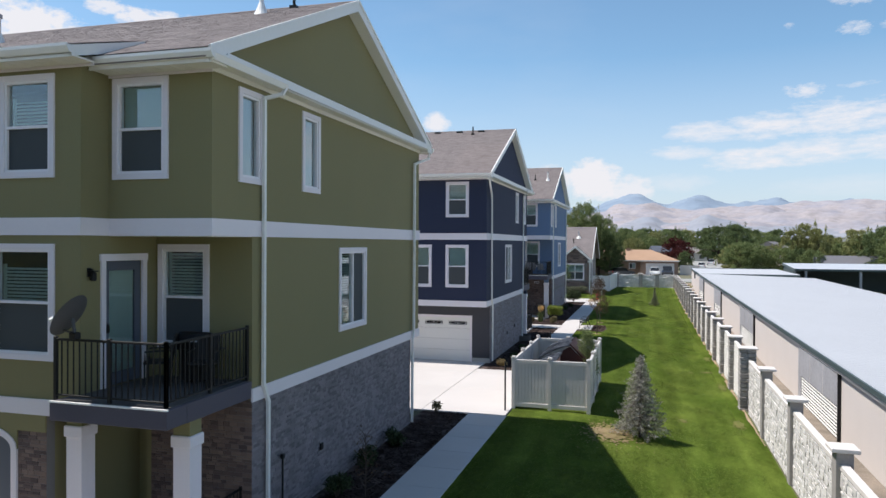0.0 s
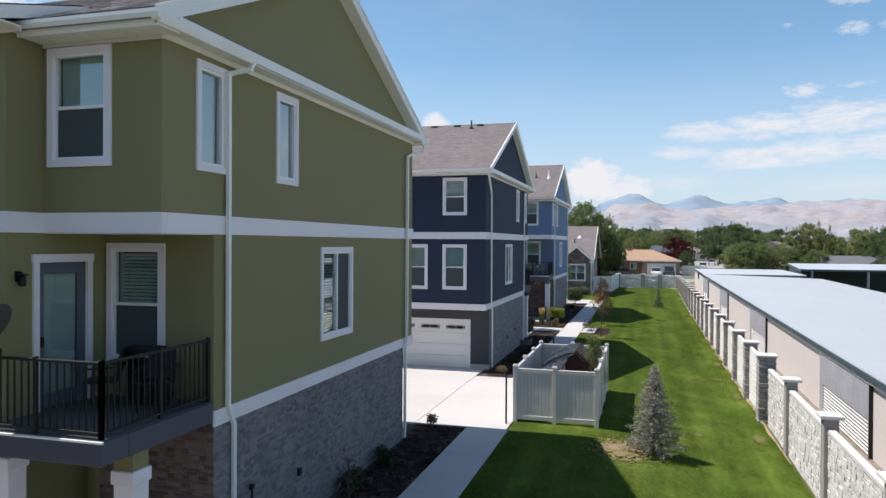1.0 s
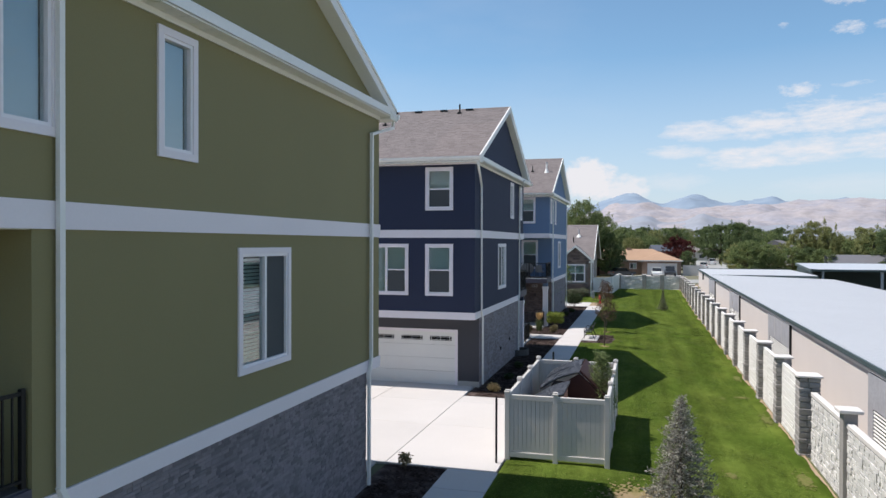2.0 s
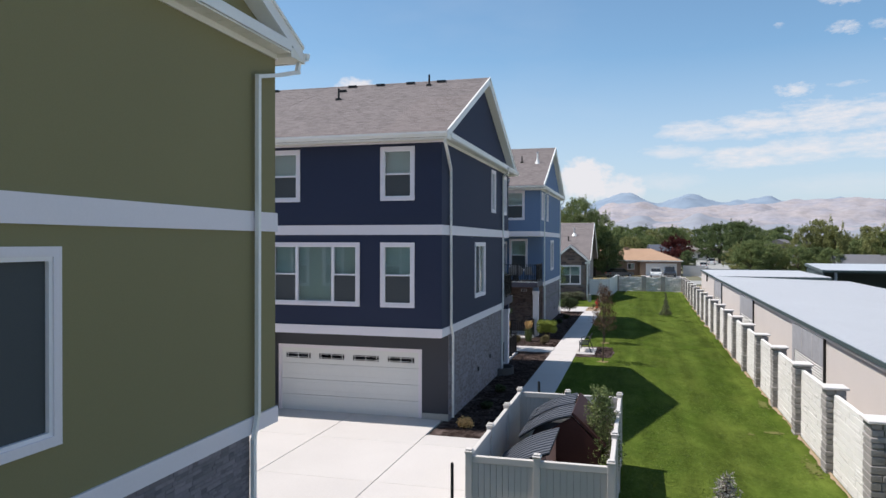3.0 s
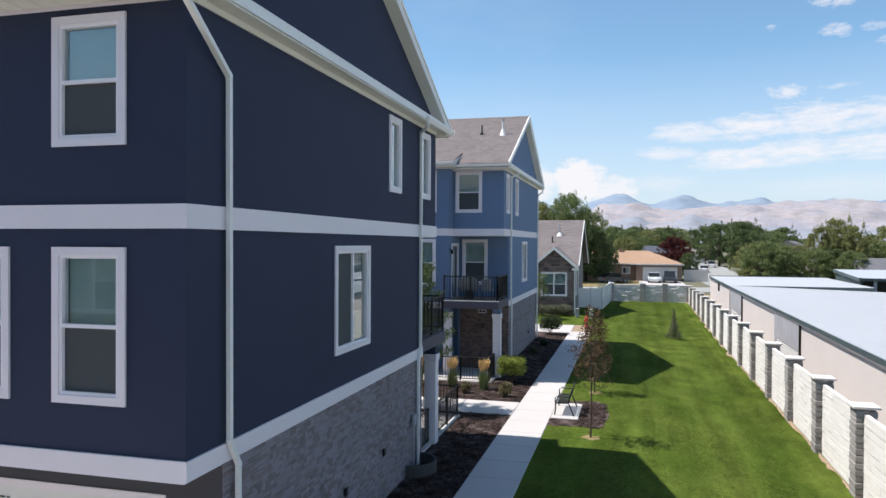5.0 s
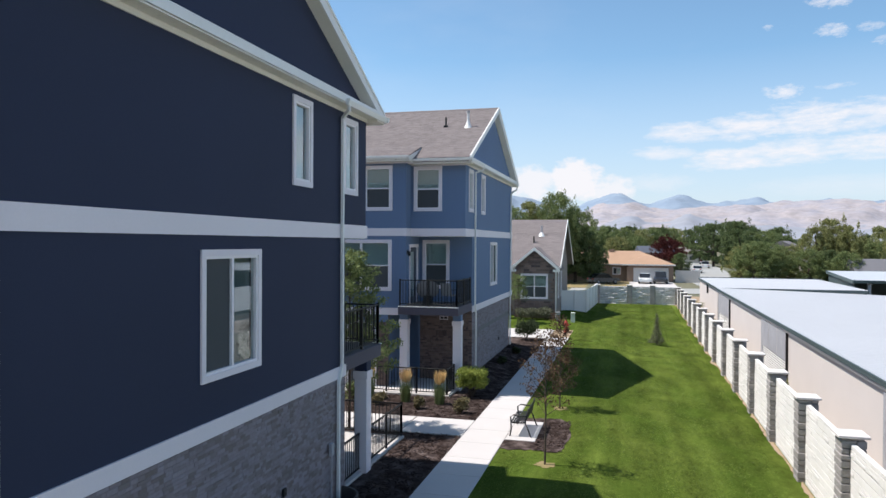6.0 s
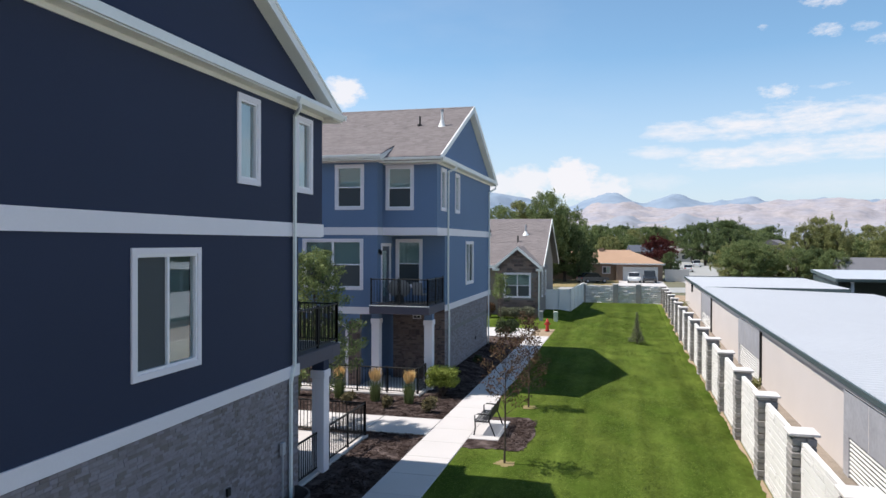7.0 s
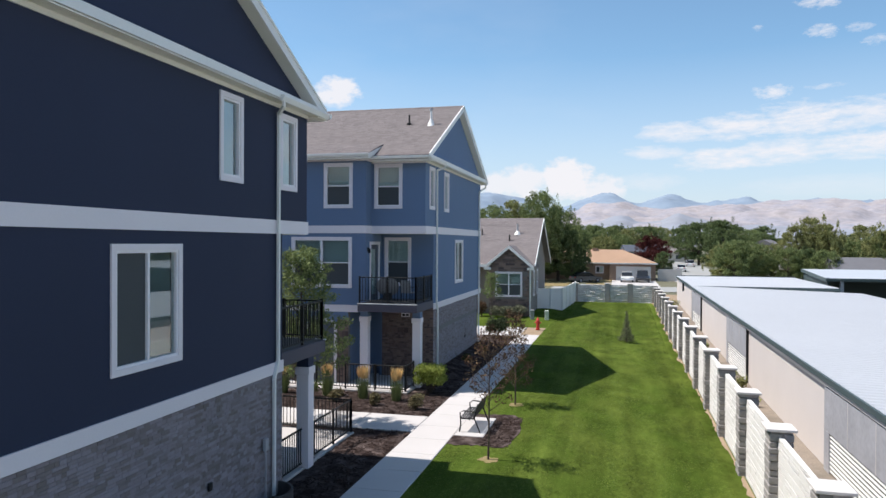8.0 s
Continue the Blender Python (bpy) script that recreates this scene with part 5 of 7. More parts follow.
def yard_shed():
    """Low shed with ribbed grey roof sheets and dark red sides."""
    S = thing("yard_shed", "small dark red shed with curved ribbed grey metal roof sheets", "shed")
    red = surface("dark_red_boards", (0.040, 0.010, 0.009), 0.7, small=15, amount=0.15)
    grey = surface("weathered_grey_sheet", (0.098, 0.106, 0.128), 0.6, 0.1, big=1.5, small=20, amount=0.2, bump=0.1)
    pink = surface("faded_pink_boards", (0.36, 0.22, 0.19), 0.8, small=15, amount=0.12)
    def roof_sheet(y0, y1, xl, zl, xr, zr, skew):
        n = 7
        def strip(a, b, drop, thick):
            g = Geo()
            rows = [(a, drop), (b, drop), (b, drop - thick), (a, drop - thick)]
            for y, dz in rows:
                for i in range(n + 1):
                    t = i / n
                    g.v.append((xl + (xr - xl) * t, y + skew * t, zl + (zr - zl) * t + 0.09 * math.sin(t * math.pi) + dz))
            for r in range(4):
                q = (r + 1) % 4
                for i in range(n):
                    g.f.append((r * (n + 1) + i, r * (n + 1) + i + 1, q * (n + 1) + i + 1, q * (n + 1) + i))
            g.f.append((0, n + 1, 2 * (n + 1), 3 * (n + 1)))
            g.f.append((n, 3 * (n + 1) + n, 2 * (n + 1) + n, n + 1 + n))
            return g
        # Black sheet below the gaps stands in for shadow lines between ribs.
        base = part("roof_sheet", strip(y0 + 0.02, y1 - 0.02, -0.035, 0.02), BLACK, S, "black underlay sheet")
        count = round((y1 - y0) / 0.105)
        step = (y1 - y0) / count
        for k in range(count):
            part("roof_strip", strip(y0 + k * step, y0 + (k + 1) * step - 0.03, 0.012 + 0.014 * (k % 2), 0.03), grey, base, "raised weathered grey metal strip")

    # front lean-to, one sheet against an upright pink wall
    w = part("shed_wall", Geo().box(-3.75, -3.02, 25.7, 27.4, 0, 0.98), pink, S, "faded pink board wall")
    part("shed_gable", Geo().prism([(-3.75, 0.98), (-3.02, 0.98), (-3.02, 1.60)], 25.7, 27.4, axis=1), pink, w)
    roof_sheet(25.5, 27.4, -4.14, 1.08, -2.96, 1.66, 0.2)
    # rear shed, two overlapping sheets and a dark red slope
    w = part("shed_wall", Geo().box(-3.7, -2.1, 27.9, 29.8, 0, 1.23), red, S, "dark red board wall")
    part("shed_gable", Geo().prism([(-3.7, 1.23), (-2.1, 1.23), (-2.72, 1.84)], 27.9, 27.98, axis=1), red, w)
    roof_sheet(27.66, 28.85, -3.88, 1.39, -2.72, 1.90, 0.22)
    roof_sheet(28.8, 29.9, -3.84, 1.47, -2.76, 1.92, 0.2)
    part("roof_side", Geo().prism([(-2.70, 1.95), (-1.98, 1.25), (-2.03, 1.22), (-2.74, 1.90)], 27.9, 30.1, axis=1), red, S, "dark red roof side")
    return S


yard_shed()


# ---- plants ----
def leaf_cloud(blobs, count, size, seed, droop=0.0):
    """Leaves scattered through ellipsoid clumps (x, y, z, rx, ry, rz): one quad a leaf."""
    r = np.random.default_rng(seed)
    blobs = np.array(blobs, float)
    vol = blobs[:, 3] * blobs[:, 4] * blobs[:, 5]
    pick = r.choice(len(blobs), count, p=vol / vol.sum())
    d = r.normal(size=(count, 3))
    d /= np.linalg.norm(d, axis=1)[:, None]
    rad = r.uniform(0.3, 1.2, count) ** 0.7
    c = blobs[pick, :3] + d * blobs[pick, 3:] * rad[:, None]
    a = r.normal(size=(count, 3))
    a[:, 2] -= droop
    a /= np.linalg.norm(a, axis=1)[:, None]
    n = d + r.normal(size=(count, 3)) * 0.8
    b = np.cross(a, n)
    b /= np.linalg.norm(b, axis=1)[:, None] + 1e-9
    s = size * r.uniform(0.6, 1.4, count)[:, None]
    v = np.empty((count, 4, 3))
    v[:, 0], v[:, 1], v[:, 2], v[:, 3] = c - a * s, c + b * s * 0.45, c + a * s, c - b * s * 0.45
    g = Geo()
    g.v = [tuple(p) for p in v.reshape(-1, 3)]
    g.f = [(4 * k, 4 * k + 1, 4 * k + 2, 4 * k + 3) for k in range(count)]
    return g


def crown_blobs(seed, h, spread, base, n=26, shape=1.0):
    """Clumps through a crown, and thin plumes of leaves that break its outline."""
    r = random.Random(seed)
    out = []
    for k in range(n):
        t = r.random()
        z = base + (h - base) * t
        w = spread * (math.sin(math.pi * (0.12 + 0.80 * t)) ** 0.7) * shape
        ang, rr = r.uniform(0, 6.283), w * math.sqrt(r.random()) * 0.85
        b = spread * (r.uniform(0.16, 0.34) if n < 50 else r.uniform(0.06, 0.19))
        out.append((rr * math.cos(ang), rr * math.sin(ang), z, b, b, b * r.uniform(0.6, 0.9)))
    for k in range(n // 2):
        t = r.uniform(0.25, 1.0)
        w = spread * (math.sin(math.pi * (0.12 + 0.80 * t)) ** 0.7) * shape
        ang, b = r.uniform(0, 6.283), spread * r.uniform(0.035, 0.08)
        rr = w * r.uniform(0.7, 1.08)
        out.append((rr * math.cos(ang), rr * math.sin(ang), base + (h - base) * t * r.uniform(0.97, 1.10), b, b, b * r.uniform(1.4, 2.8)))
    return out


def tree(label, seed, h, spread, base, leaves, leaf, mat, m, trunk_r=0.2, n=26, group="", name="tree"):
    T = thing(name, label, "tree", group, m=m)
    r = random.Random(seed)
    blobs = crown_blobs(seed, h, spread, base, n)
    g = Geo()
    top = h * 0.75
    path = [(0, 0, -0.1), (r.uniform(-.1, .1) * spread * 0.2, 0, top * 0.35), (r.uniform(-.2, .2) * spread * 0.3, r.uniform(-.2, .2) * spread * 0.3, top * 0.7), (0, 0, top)]
    g.tube(path, trunk_r, 8, trunk_r * 0.2)
    for b in blobs[: 14]:
        z0 = max(base * 0.7, min(top * 0.9, b[2] * 0.65))
        mid = (b[0] * 0.45, b[1] * 0.45, z0 + (b[2] - z0) * 0.55)
        g.tube([(0, 0, z0), mid, b[:3]], trunk_r * 0.42, 5, trunk_r * 0.06)
    part("trunk", g, BARK, T)
    part("crown", leaf_cloud(blobs, leaves, leaf, seed), mat, T)
    return T


FAR = [
    tree("tall broad green shade tree among distant houses", 11, 11.0, 5.0, 1.6, 24000, 0.125, LEAF, pose(-18, 132, 0), 0.3, 130, "distant trees"),
    tree("dark green shade tree among distant houses", 12, 10.0, 4.6, 1.2, 24000, 0.125, LEAF_DARK, pose(20, 175, 0), 0.3, 130, "distant trees"),
    tree("yellow-green shade tree among distant houses", 13, 9.0, 4.2, 1.2, 20000, 0.12, TREE_LIGHT, pose(42, 165, 0), 0.25, 120, "distant trees"),
    tree("maroon-leaved tree among distant houses", 14, 7.0, 3.4, 1.0, 14000, 0.11, LEAF_RED, pose(6.5, 172, 0), 0.22, 100, "distant trees"),
]
rnd = random.Random(77)
EYE_END = (0.4, 28.3)


def at_bearing(az, dist):
    return EYE_END[0] + math.sin(radians(az)) * dist, EYE_END[1] + math.cos(radians(az)) * dist


TALL = (11.0, 10.0, 9.0, 7.0)
placed = []
# kind, azimuth, distance, height, share of the usual breadth
for k, az, dist, h, wide in [
        # big tree behind the bungalow
        (0, -6.1, 106, 13.2, 0.66), (0, -4.7, 109, 11.0, 0.72), (2, -7.7, 112, 12.2, 0.7), (1, -3.6, 108, 7.4, 0.72), (1, -6.0, 110, 9.6, 0.8), (1, -2.9, 112, 5.4, 0.7),
        # behind the ranch house, towards the valley
        (0, -2.6, 190, 10.4, 1.0), (1, -1.7, 215, 10.6, 1.0), (0, -0.8, 205, 10.2, 1.0), (1, -0.1, 230, 11.0, 1.0), (2, 0.6, 215, 9.8, 1.0), (0, 1.3, 240, 11.0, 1.0), (1, 2.0, 250, 11.2, 1.0), (0, 2.7, 262, 11.2, 1.0),
        (2, 3.1, 300, 12.0, 1.0), (1, -3.4, 200, 10.6, 1.0), (0, 0.2, 178, 7.6, 1.0), (2, -1.2, 176, 7.4, 1.0), (3, 2.25, 170, 6.4, 1.0), (3, 3.0, 176, 6.6, 1.0), (3, 2.6, 182, 6.2, 1.0), (1, 3.35, 121, 4.3, 0.85),
        # beyond the street
        (1, 5.0, 225, 11.0, 0.9), (1, 5.9, 200, 11.0, 0.95), (1, 6.9, 205, 11.6, 0.95), (0, 7.7, 215, 11.0, 0.9), (1, 8.5, 220, 10.2, 1.0), (0, 9.6, 200, 9.4, 1.0), (1, 10.4, 210, 10.2, 1.0), (1, 4.2, 330, 12.0, 1.0),
        # behind the storage sheds
        (2, 7.6, 106, 5.6, 0.85), (0, 8.4, 102, 6.2, 1.0), (0, 9.4, 104, 6.0, 1.0), (1, 10.0, 112, 5.2, 1.0), (2, 11.0, 112, 5.6, 1.0), (1, 10.6, 150, 7.4, 1.0), (2, 12.6, 116, 8.4, 0.7), (2, 13.6, 118, 9.6, 0.66), (2, 14.6, 116, 8.6, 0.7), (0, 12.0, 106, 5.2, 1.0),
        (1, 13.2, 108, 5.0, 1.0), (0, 14.4, 104, 5.0, 1.0), (2, 15.6, 128, 6.8, 1.0), (0, 16.6, 122, 6.4, 1.0), (1, 17.4, 120, 6.6, 1.0), (2, 17.9, 112, 7.6, 0.8), (0, 18.8, 112, 8.0, 0.9), (1, 20.0, 106, 8.6, 1.0), (0, 21.6, 100, 8.4, 1.0), (2, 23.0, 104, 9.4, 1.0), (1, 25.0, 100, 9.0, 1.0), (0, 27.5, 104, 10.0, 1.0), (1, 30, 100, 10.0, 1.0), (0, 33, 104, 10, 1.0)]:
    placed.append((k, *at_bearing(az, dist), h / TALL[k], wide))
for k in range(215):
    dist = 170 + 620 * rnd.random() ** 1.3
    az = rnd.uniform(-24, 36)
    if 3.4 < az < 6.6 and dist < 460:
        continue
    if dist < 260 and -2.0 < az < 4.5:
        continue
    kind = rnd.choice([0, 0, 1, 1, 1, 2])
    placed.append((kind, *at_bearing(az, dist), rnd.uniform(6.0, 9.5) / TALL[kind], 1.0))
for k, x, y, sc, wide in placed:
    copy_thing(FAR[k], pose(x, y, 0, 0, 0, rnd.uniform(0, 360)) @ Matrix.Diagonal((sc * wide * rnd.uniform(0.95, 1.25), sc * wide * rnd.uniform(0.95, 1.25), sc, 1)))


# ---- mountains ----
def range_of_hills(name, dist, az0, az1, heights, mat, label, seed, rough):
    """A ridge at a distance; heights: (azimuth, elevation) in degrees along the crest."""
    g = Geo()
    n, rows = 420, 44
    for j in range(rows + 1):
        for i in range(n + 1):
            az = az0 + (az1 - az0) * i / n
            e = None
            for (a, ea), (b, eb) in zip(heights, heights[1:]):
                if a <= az <= b:
                    t = (az - a) / (b - a)
                    t = t * t * (3 - 2 * t)
                    e = ea + (eb - ea) * t
            e = heights[0][1] if az < heights[0][0] else (heights[-1][1] if e is None else e)
            r = j / rows
            dd = dist * (1 - 0.42 * (1 - r))
            x, y = math.sin(math.radians(az)) * dd, math.cos(math.radians(az)) * dd
            ridge = noise.fractal((x / 260.0, y / 260.0, seed), 0.9, 2.1, 6)
            h = math.tan(math.radians(e)) * dist
            z = h * (r ** 0.8) * (1 + rough * ridge * (0.25 + 0.75 * (1 - abs(2 * r - 1)))) if j else -20
            z += 22 * ridge * (1 if 0 < j else 0) + 10 * abs(noise.noise((x / 90.0, y / 90.0, seed))) * (1 if 0 < j < rows else 0)
            g.v.append((x, y, z))
    for j in range(rows):
        for i in range(n):
            a = j * (n + 1) + i
            g.f.append((a, a + 1, a + n + 2, a + n + 1))
    return single(name, g, mat, label, "mountains", kind="structure", smooth=True)


# Haze is put into the hill colours, which turn paler and bluer.
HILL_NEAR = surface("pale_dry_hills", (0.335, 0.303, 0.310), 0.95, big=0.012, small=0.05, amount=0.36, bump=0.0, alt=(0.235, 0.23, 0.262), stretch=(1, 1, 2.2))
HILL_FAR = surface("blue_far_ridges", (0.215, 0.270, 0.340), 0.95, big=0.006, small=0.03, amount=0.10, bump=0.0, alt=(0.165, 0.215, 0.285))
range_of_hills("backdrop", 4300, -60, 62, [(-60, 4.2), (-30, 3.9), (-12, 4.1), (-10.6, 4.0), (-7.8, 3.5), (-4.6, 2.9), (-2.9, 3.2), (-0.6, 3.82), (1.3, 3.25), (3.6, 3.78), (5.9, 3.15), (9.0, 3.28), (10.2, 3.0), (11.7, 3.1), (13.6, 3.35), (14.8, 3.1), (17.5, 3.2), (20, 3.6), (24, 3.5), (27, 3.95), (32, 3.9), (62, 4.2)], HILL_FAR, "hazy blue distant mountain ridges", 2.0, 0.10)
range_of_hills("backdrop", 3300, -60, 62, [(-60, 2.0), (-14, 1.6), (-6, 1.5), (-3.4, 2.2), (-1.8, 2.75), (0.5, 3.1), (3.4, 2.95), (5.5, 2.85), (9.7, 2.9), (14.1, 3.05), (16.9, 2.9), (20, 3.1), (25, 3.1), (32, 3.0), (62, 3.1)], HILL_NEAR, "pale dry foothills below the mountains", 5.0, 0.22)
# Low hills, with bluish-grey valley haze mixed into their colour.
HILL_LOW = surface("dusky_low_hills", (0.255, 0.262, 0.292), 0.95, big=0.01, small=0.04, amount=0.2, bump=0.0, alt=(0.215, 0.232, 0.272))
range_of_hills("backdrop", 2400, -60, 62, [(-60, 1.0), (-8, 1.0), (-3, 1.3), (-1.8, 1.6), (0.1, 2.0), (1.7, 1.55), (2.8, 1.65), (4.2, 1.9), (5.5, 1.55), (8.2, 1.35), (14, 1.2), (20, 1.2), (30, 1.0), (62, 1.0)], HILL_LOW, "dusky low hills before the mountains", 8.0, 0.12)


# ---- unseen block behind the camera, closing the court, added to cut sky light ----
single("wall_south", Geo().box(-29, -7.15, -12, -0.1, -0.1, 9.0), OLIVE, "plain olive stucco building wall closing the court", "wall", kind="structure")


# ---- bungalow and far houses ----
def bungalow():
    D = thing("bungalow", "tan single-storey bungalow with brown stone front gable", "house")
    wallm = surface("tan_siding", (0.25, 0.215, 0.195), 0.85, small=20, amount=0.08)
    stone = surface("brown_ledge_stone", (0.31, 0.225, 0.195), 0.9, amount=0.2, bump=0.4, alt=(0.075, 0.058, 0.06), per_island=0.35)
    roofm = surface("taupe_shingle", (0.185, 0.160, 0.158), 0.92, big=0.8, small=14, amount=0.16, bump=0.5, depth=0.01, per_island=0.14)
    x1, yf, yr, yb = -6.25, 83.1, 88.6, 94.4
    ze, zr = 4.12, 7.86
    rise = (zr - ze) / (yr - yf + 0.7)
    zw = ze + 0.7 * rise - 0.18
    part("front_wall", Geo().holed(-22, x1, 0.1, zw, [(-13.6, -10.9, 0.1, 2.75)], yf, yf + 0.2), wallm, D)
    part("gable_wall", Geo().prism([(yf + 0.2, 0.1), (yb, 0.1), (yb, zw), (yr, zr - 0.2), (yf + 0.2, zw)], x1 - 0.2, x1, axis=0), wallm, D)
    part("back_wall", Geo().box(-22, x1 - 0.2, yb - 0.2, yb, 0.1, zw), wallm, D)
    g = Geo().prism([(yf - 0.7, ze), (yr, zr), (yb + 0.7, ze), (yb + 0.7, ze - 0.16), (yr, zr - 0.16), (yf - 0.7, ze - 0.16)], -22.5, x1 + 0.45, axis=0)
    roof = part("roof", g, roofm, D, "brown-grey shingle roof")
    r = random.Random(18)
    g = Geo()
    n = int((yr - yf + 0.7) / 0.15)
    for k in range(n):
        y0 = yf - 0.7 + (yr - yf + 0.7) * k / n
        y1 = y0 + (yr - yf + 0.7) / n + 0.03
        x = -16.0
        while x < x1 + 0.43:
            w = min(r.uniform(0.25, 0.5), x1 + 0.44 - x)
            z0, z1 = ze + (y0 - yf + 0.7) * rise, ze + (y1 - yf + 0.7) * rise
            t = r.choice([0.012, 0.018, 0.024])
            i = g.verts([(x, y0, z0), (x + w - 0.01, y0, z0), (x + w - 0.01, y0, z0 + t), (x, y0, z0 + t), (x, y1, z1 + 0.004), (x + w - 0.01, y1, z1 + 0.004)])
            g.f += [(i, i + 1, i + 2, i + 3), (i + 3, i + 2, i + 5, i + 4), (i, i + 3, i + 4), (i + 1, i + 5, i + 2)]
            x += w
    tagged(part("shingle_slope", g, roofm, roof), kind="stuff")
    for a, b in ((yf - 0.75, yr), (yb + 0.75, yr)):
        part("rake_board", Geo().prism([(a, ze + 0.02), (b, zr + 0.03), (b, zr - 0.24), (a, ze - 0.24)], x1 + 0.45, x1 + 0.5, axis=0), FASCIA, roof)
    part("fascia", Geo().box(-22.5, x1 + 0.45, yf - 0.8, yf - 0.7, ze - 0.22, ze + 0.01), FASCIA, roof)
    # bump-out with stone gable
    bx0, bx1, by = -9.15, -6.10, 81.5
    win = (-8.68, -6.62, 1.70, 3.60)
    cx = (bx0 + bx1) / 2
    part("bay_wall", Geo().holed(bx0, bx1, 0.1, 4.0, [(win[0] + 0.08, win[1] - 0.08, win[2] + 0.08, win[3] - 0.08)], by, by + 0.2), MORTAR, D)
    for x in (bx0, bx1 - 0.2):
        part("bay_side", Geo().box(x, x + 0.2, by + 0.2, yf, 0.1, 4.0), wallm, D)
    part("bay_gable", Geo().prism([(bx0, 4.0), (bx1, 4.0), (cx, 5.42)], by, by + 0.2, axis=1), MORTAR, D)
    mp = lambda a, d, z: (a, by - d, z)
    r = random.Random(8)
    g = Geo(mp)
    z = 0.2
    while z < 5.2:
        h = r.uniform(0.09, 0.17)
        half = min((bx1 - bx0) / 2, max(0.08, (5.40 - z - h) * 1.07))
        a = cx - half
        while a < cx + half - 0.05:
            w = min(r.uniform(0.2, 0.55), cx + half - a)
            if not (a + w > win[0] and a < win[1] and z + h > win[2] and z < win[3]):
                g.box(a + 0.008, a + w - 0.008, 0.0, r.uniform(0.03, 0.075), z + 0.008, z + h - 0.008)
            a += w
        z += h
    tagged(part("stone_veneer", g, stone, D, "brown and grey stacked stone"), kind="stuff")
    for e, label in ((bx0 - 0.36, -1), (bx1 + 0.36, 1)):
        part("rake_board", Geo().prism([(e, 3.76), (cx, 5.34), (cx, 5.58), (e, 4.00)], by - 0.35, by - 0.30, axis=1), FASCIA, roof)
        part("eave_return", Geo().box(min(e, e - label * 0.5), max(e, e - label * 0.5), by - 0.32, by - 0.05, 3.74, 3.92, 0.01), FASCIA, roof)
    g = Geo().prism([(bx0 - 0.36, 4.00), (cx, 5.58), (bx1 + 0.36, 4.00), (bx1 + 0.36, 3.88), (cx, 5.46), (bx0 - 0.36, 3.88)], by - 0.3, 84.9, axis=1)
    part("gable_roof", g, roofm, roof)
    window_unit(D, mp, False, *win, [(1, "hung"), (1, "hung")], 0.06, seed=61)
    sp = lambda a, d, z: (x1 + d, a, z)
    for y in (85.2, 87.6):
        window_unit(D, sp, False, y, y + 0.9, 1.5, 3.6, [(1, "hung")], 0.0, seed=62)
    part("downspout", Geo().box(bx1 + 0.02, bx1 + 0.1, by - 0.02, by + 0.08, 0.2, 3.8), FASCIA, D)
    part("front_door", Geo().box(-12.6, -11.6, yf + 0.08, yf + 0.14, 0.4, 2.65, 0.01), surface("dark_red_door", (0.06, 0.012, 0.012), 0.5), D, "dark red front door")
    part("door_step", Geo().box(-13.4, -10.4, yf - 1.4, yf, 0.1, 0.4, 0.01), CONCRETE, D)
    slopez = lambda y: ze + (y - yf + 0.7) * rise
    for x, y, q in ((-7.7, 86.4, 0), (-8.2, 85.4, 1), (-10.6, 86.2, 1)):
        z = slopez(y)
        if q == 0:
            f = part("flue", Geo().tube([(x, y, z - 0.1), (x, y, z + 0.25)], 0.3, 12, 0.08), FASCIA, roof, "white flue with flared base")
            part("flue_pipe", Geo().tube([(x, y, z + 0.2), (x, y, z + 0.8)], 0.07, 10), GREY_METAL, f)
        else:
            part("vent_pipe", Geo().tube([(x, y, z - 0.1), (x, y, z + 0.5)], 0.06, 8), BLACK, roof)
    return D


bungalow()


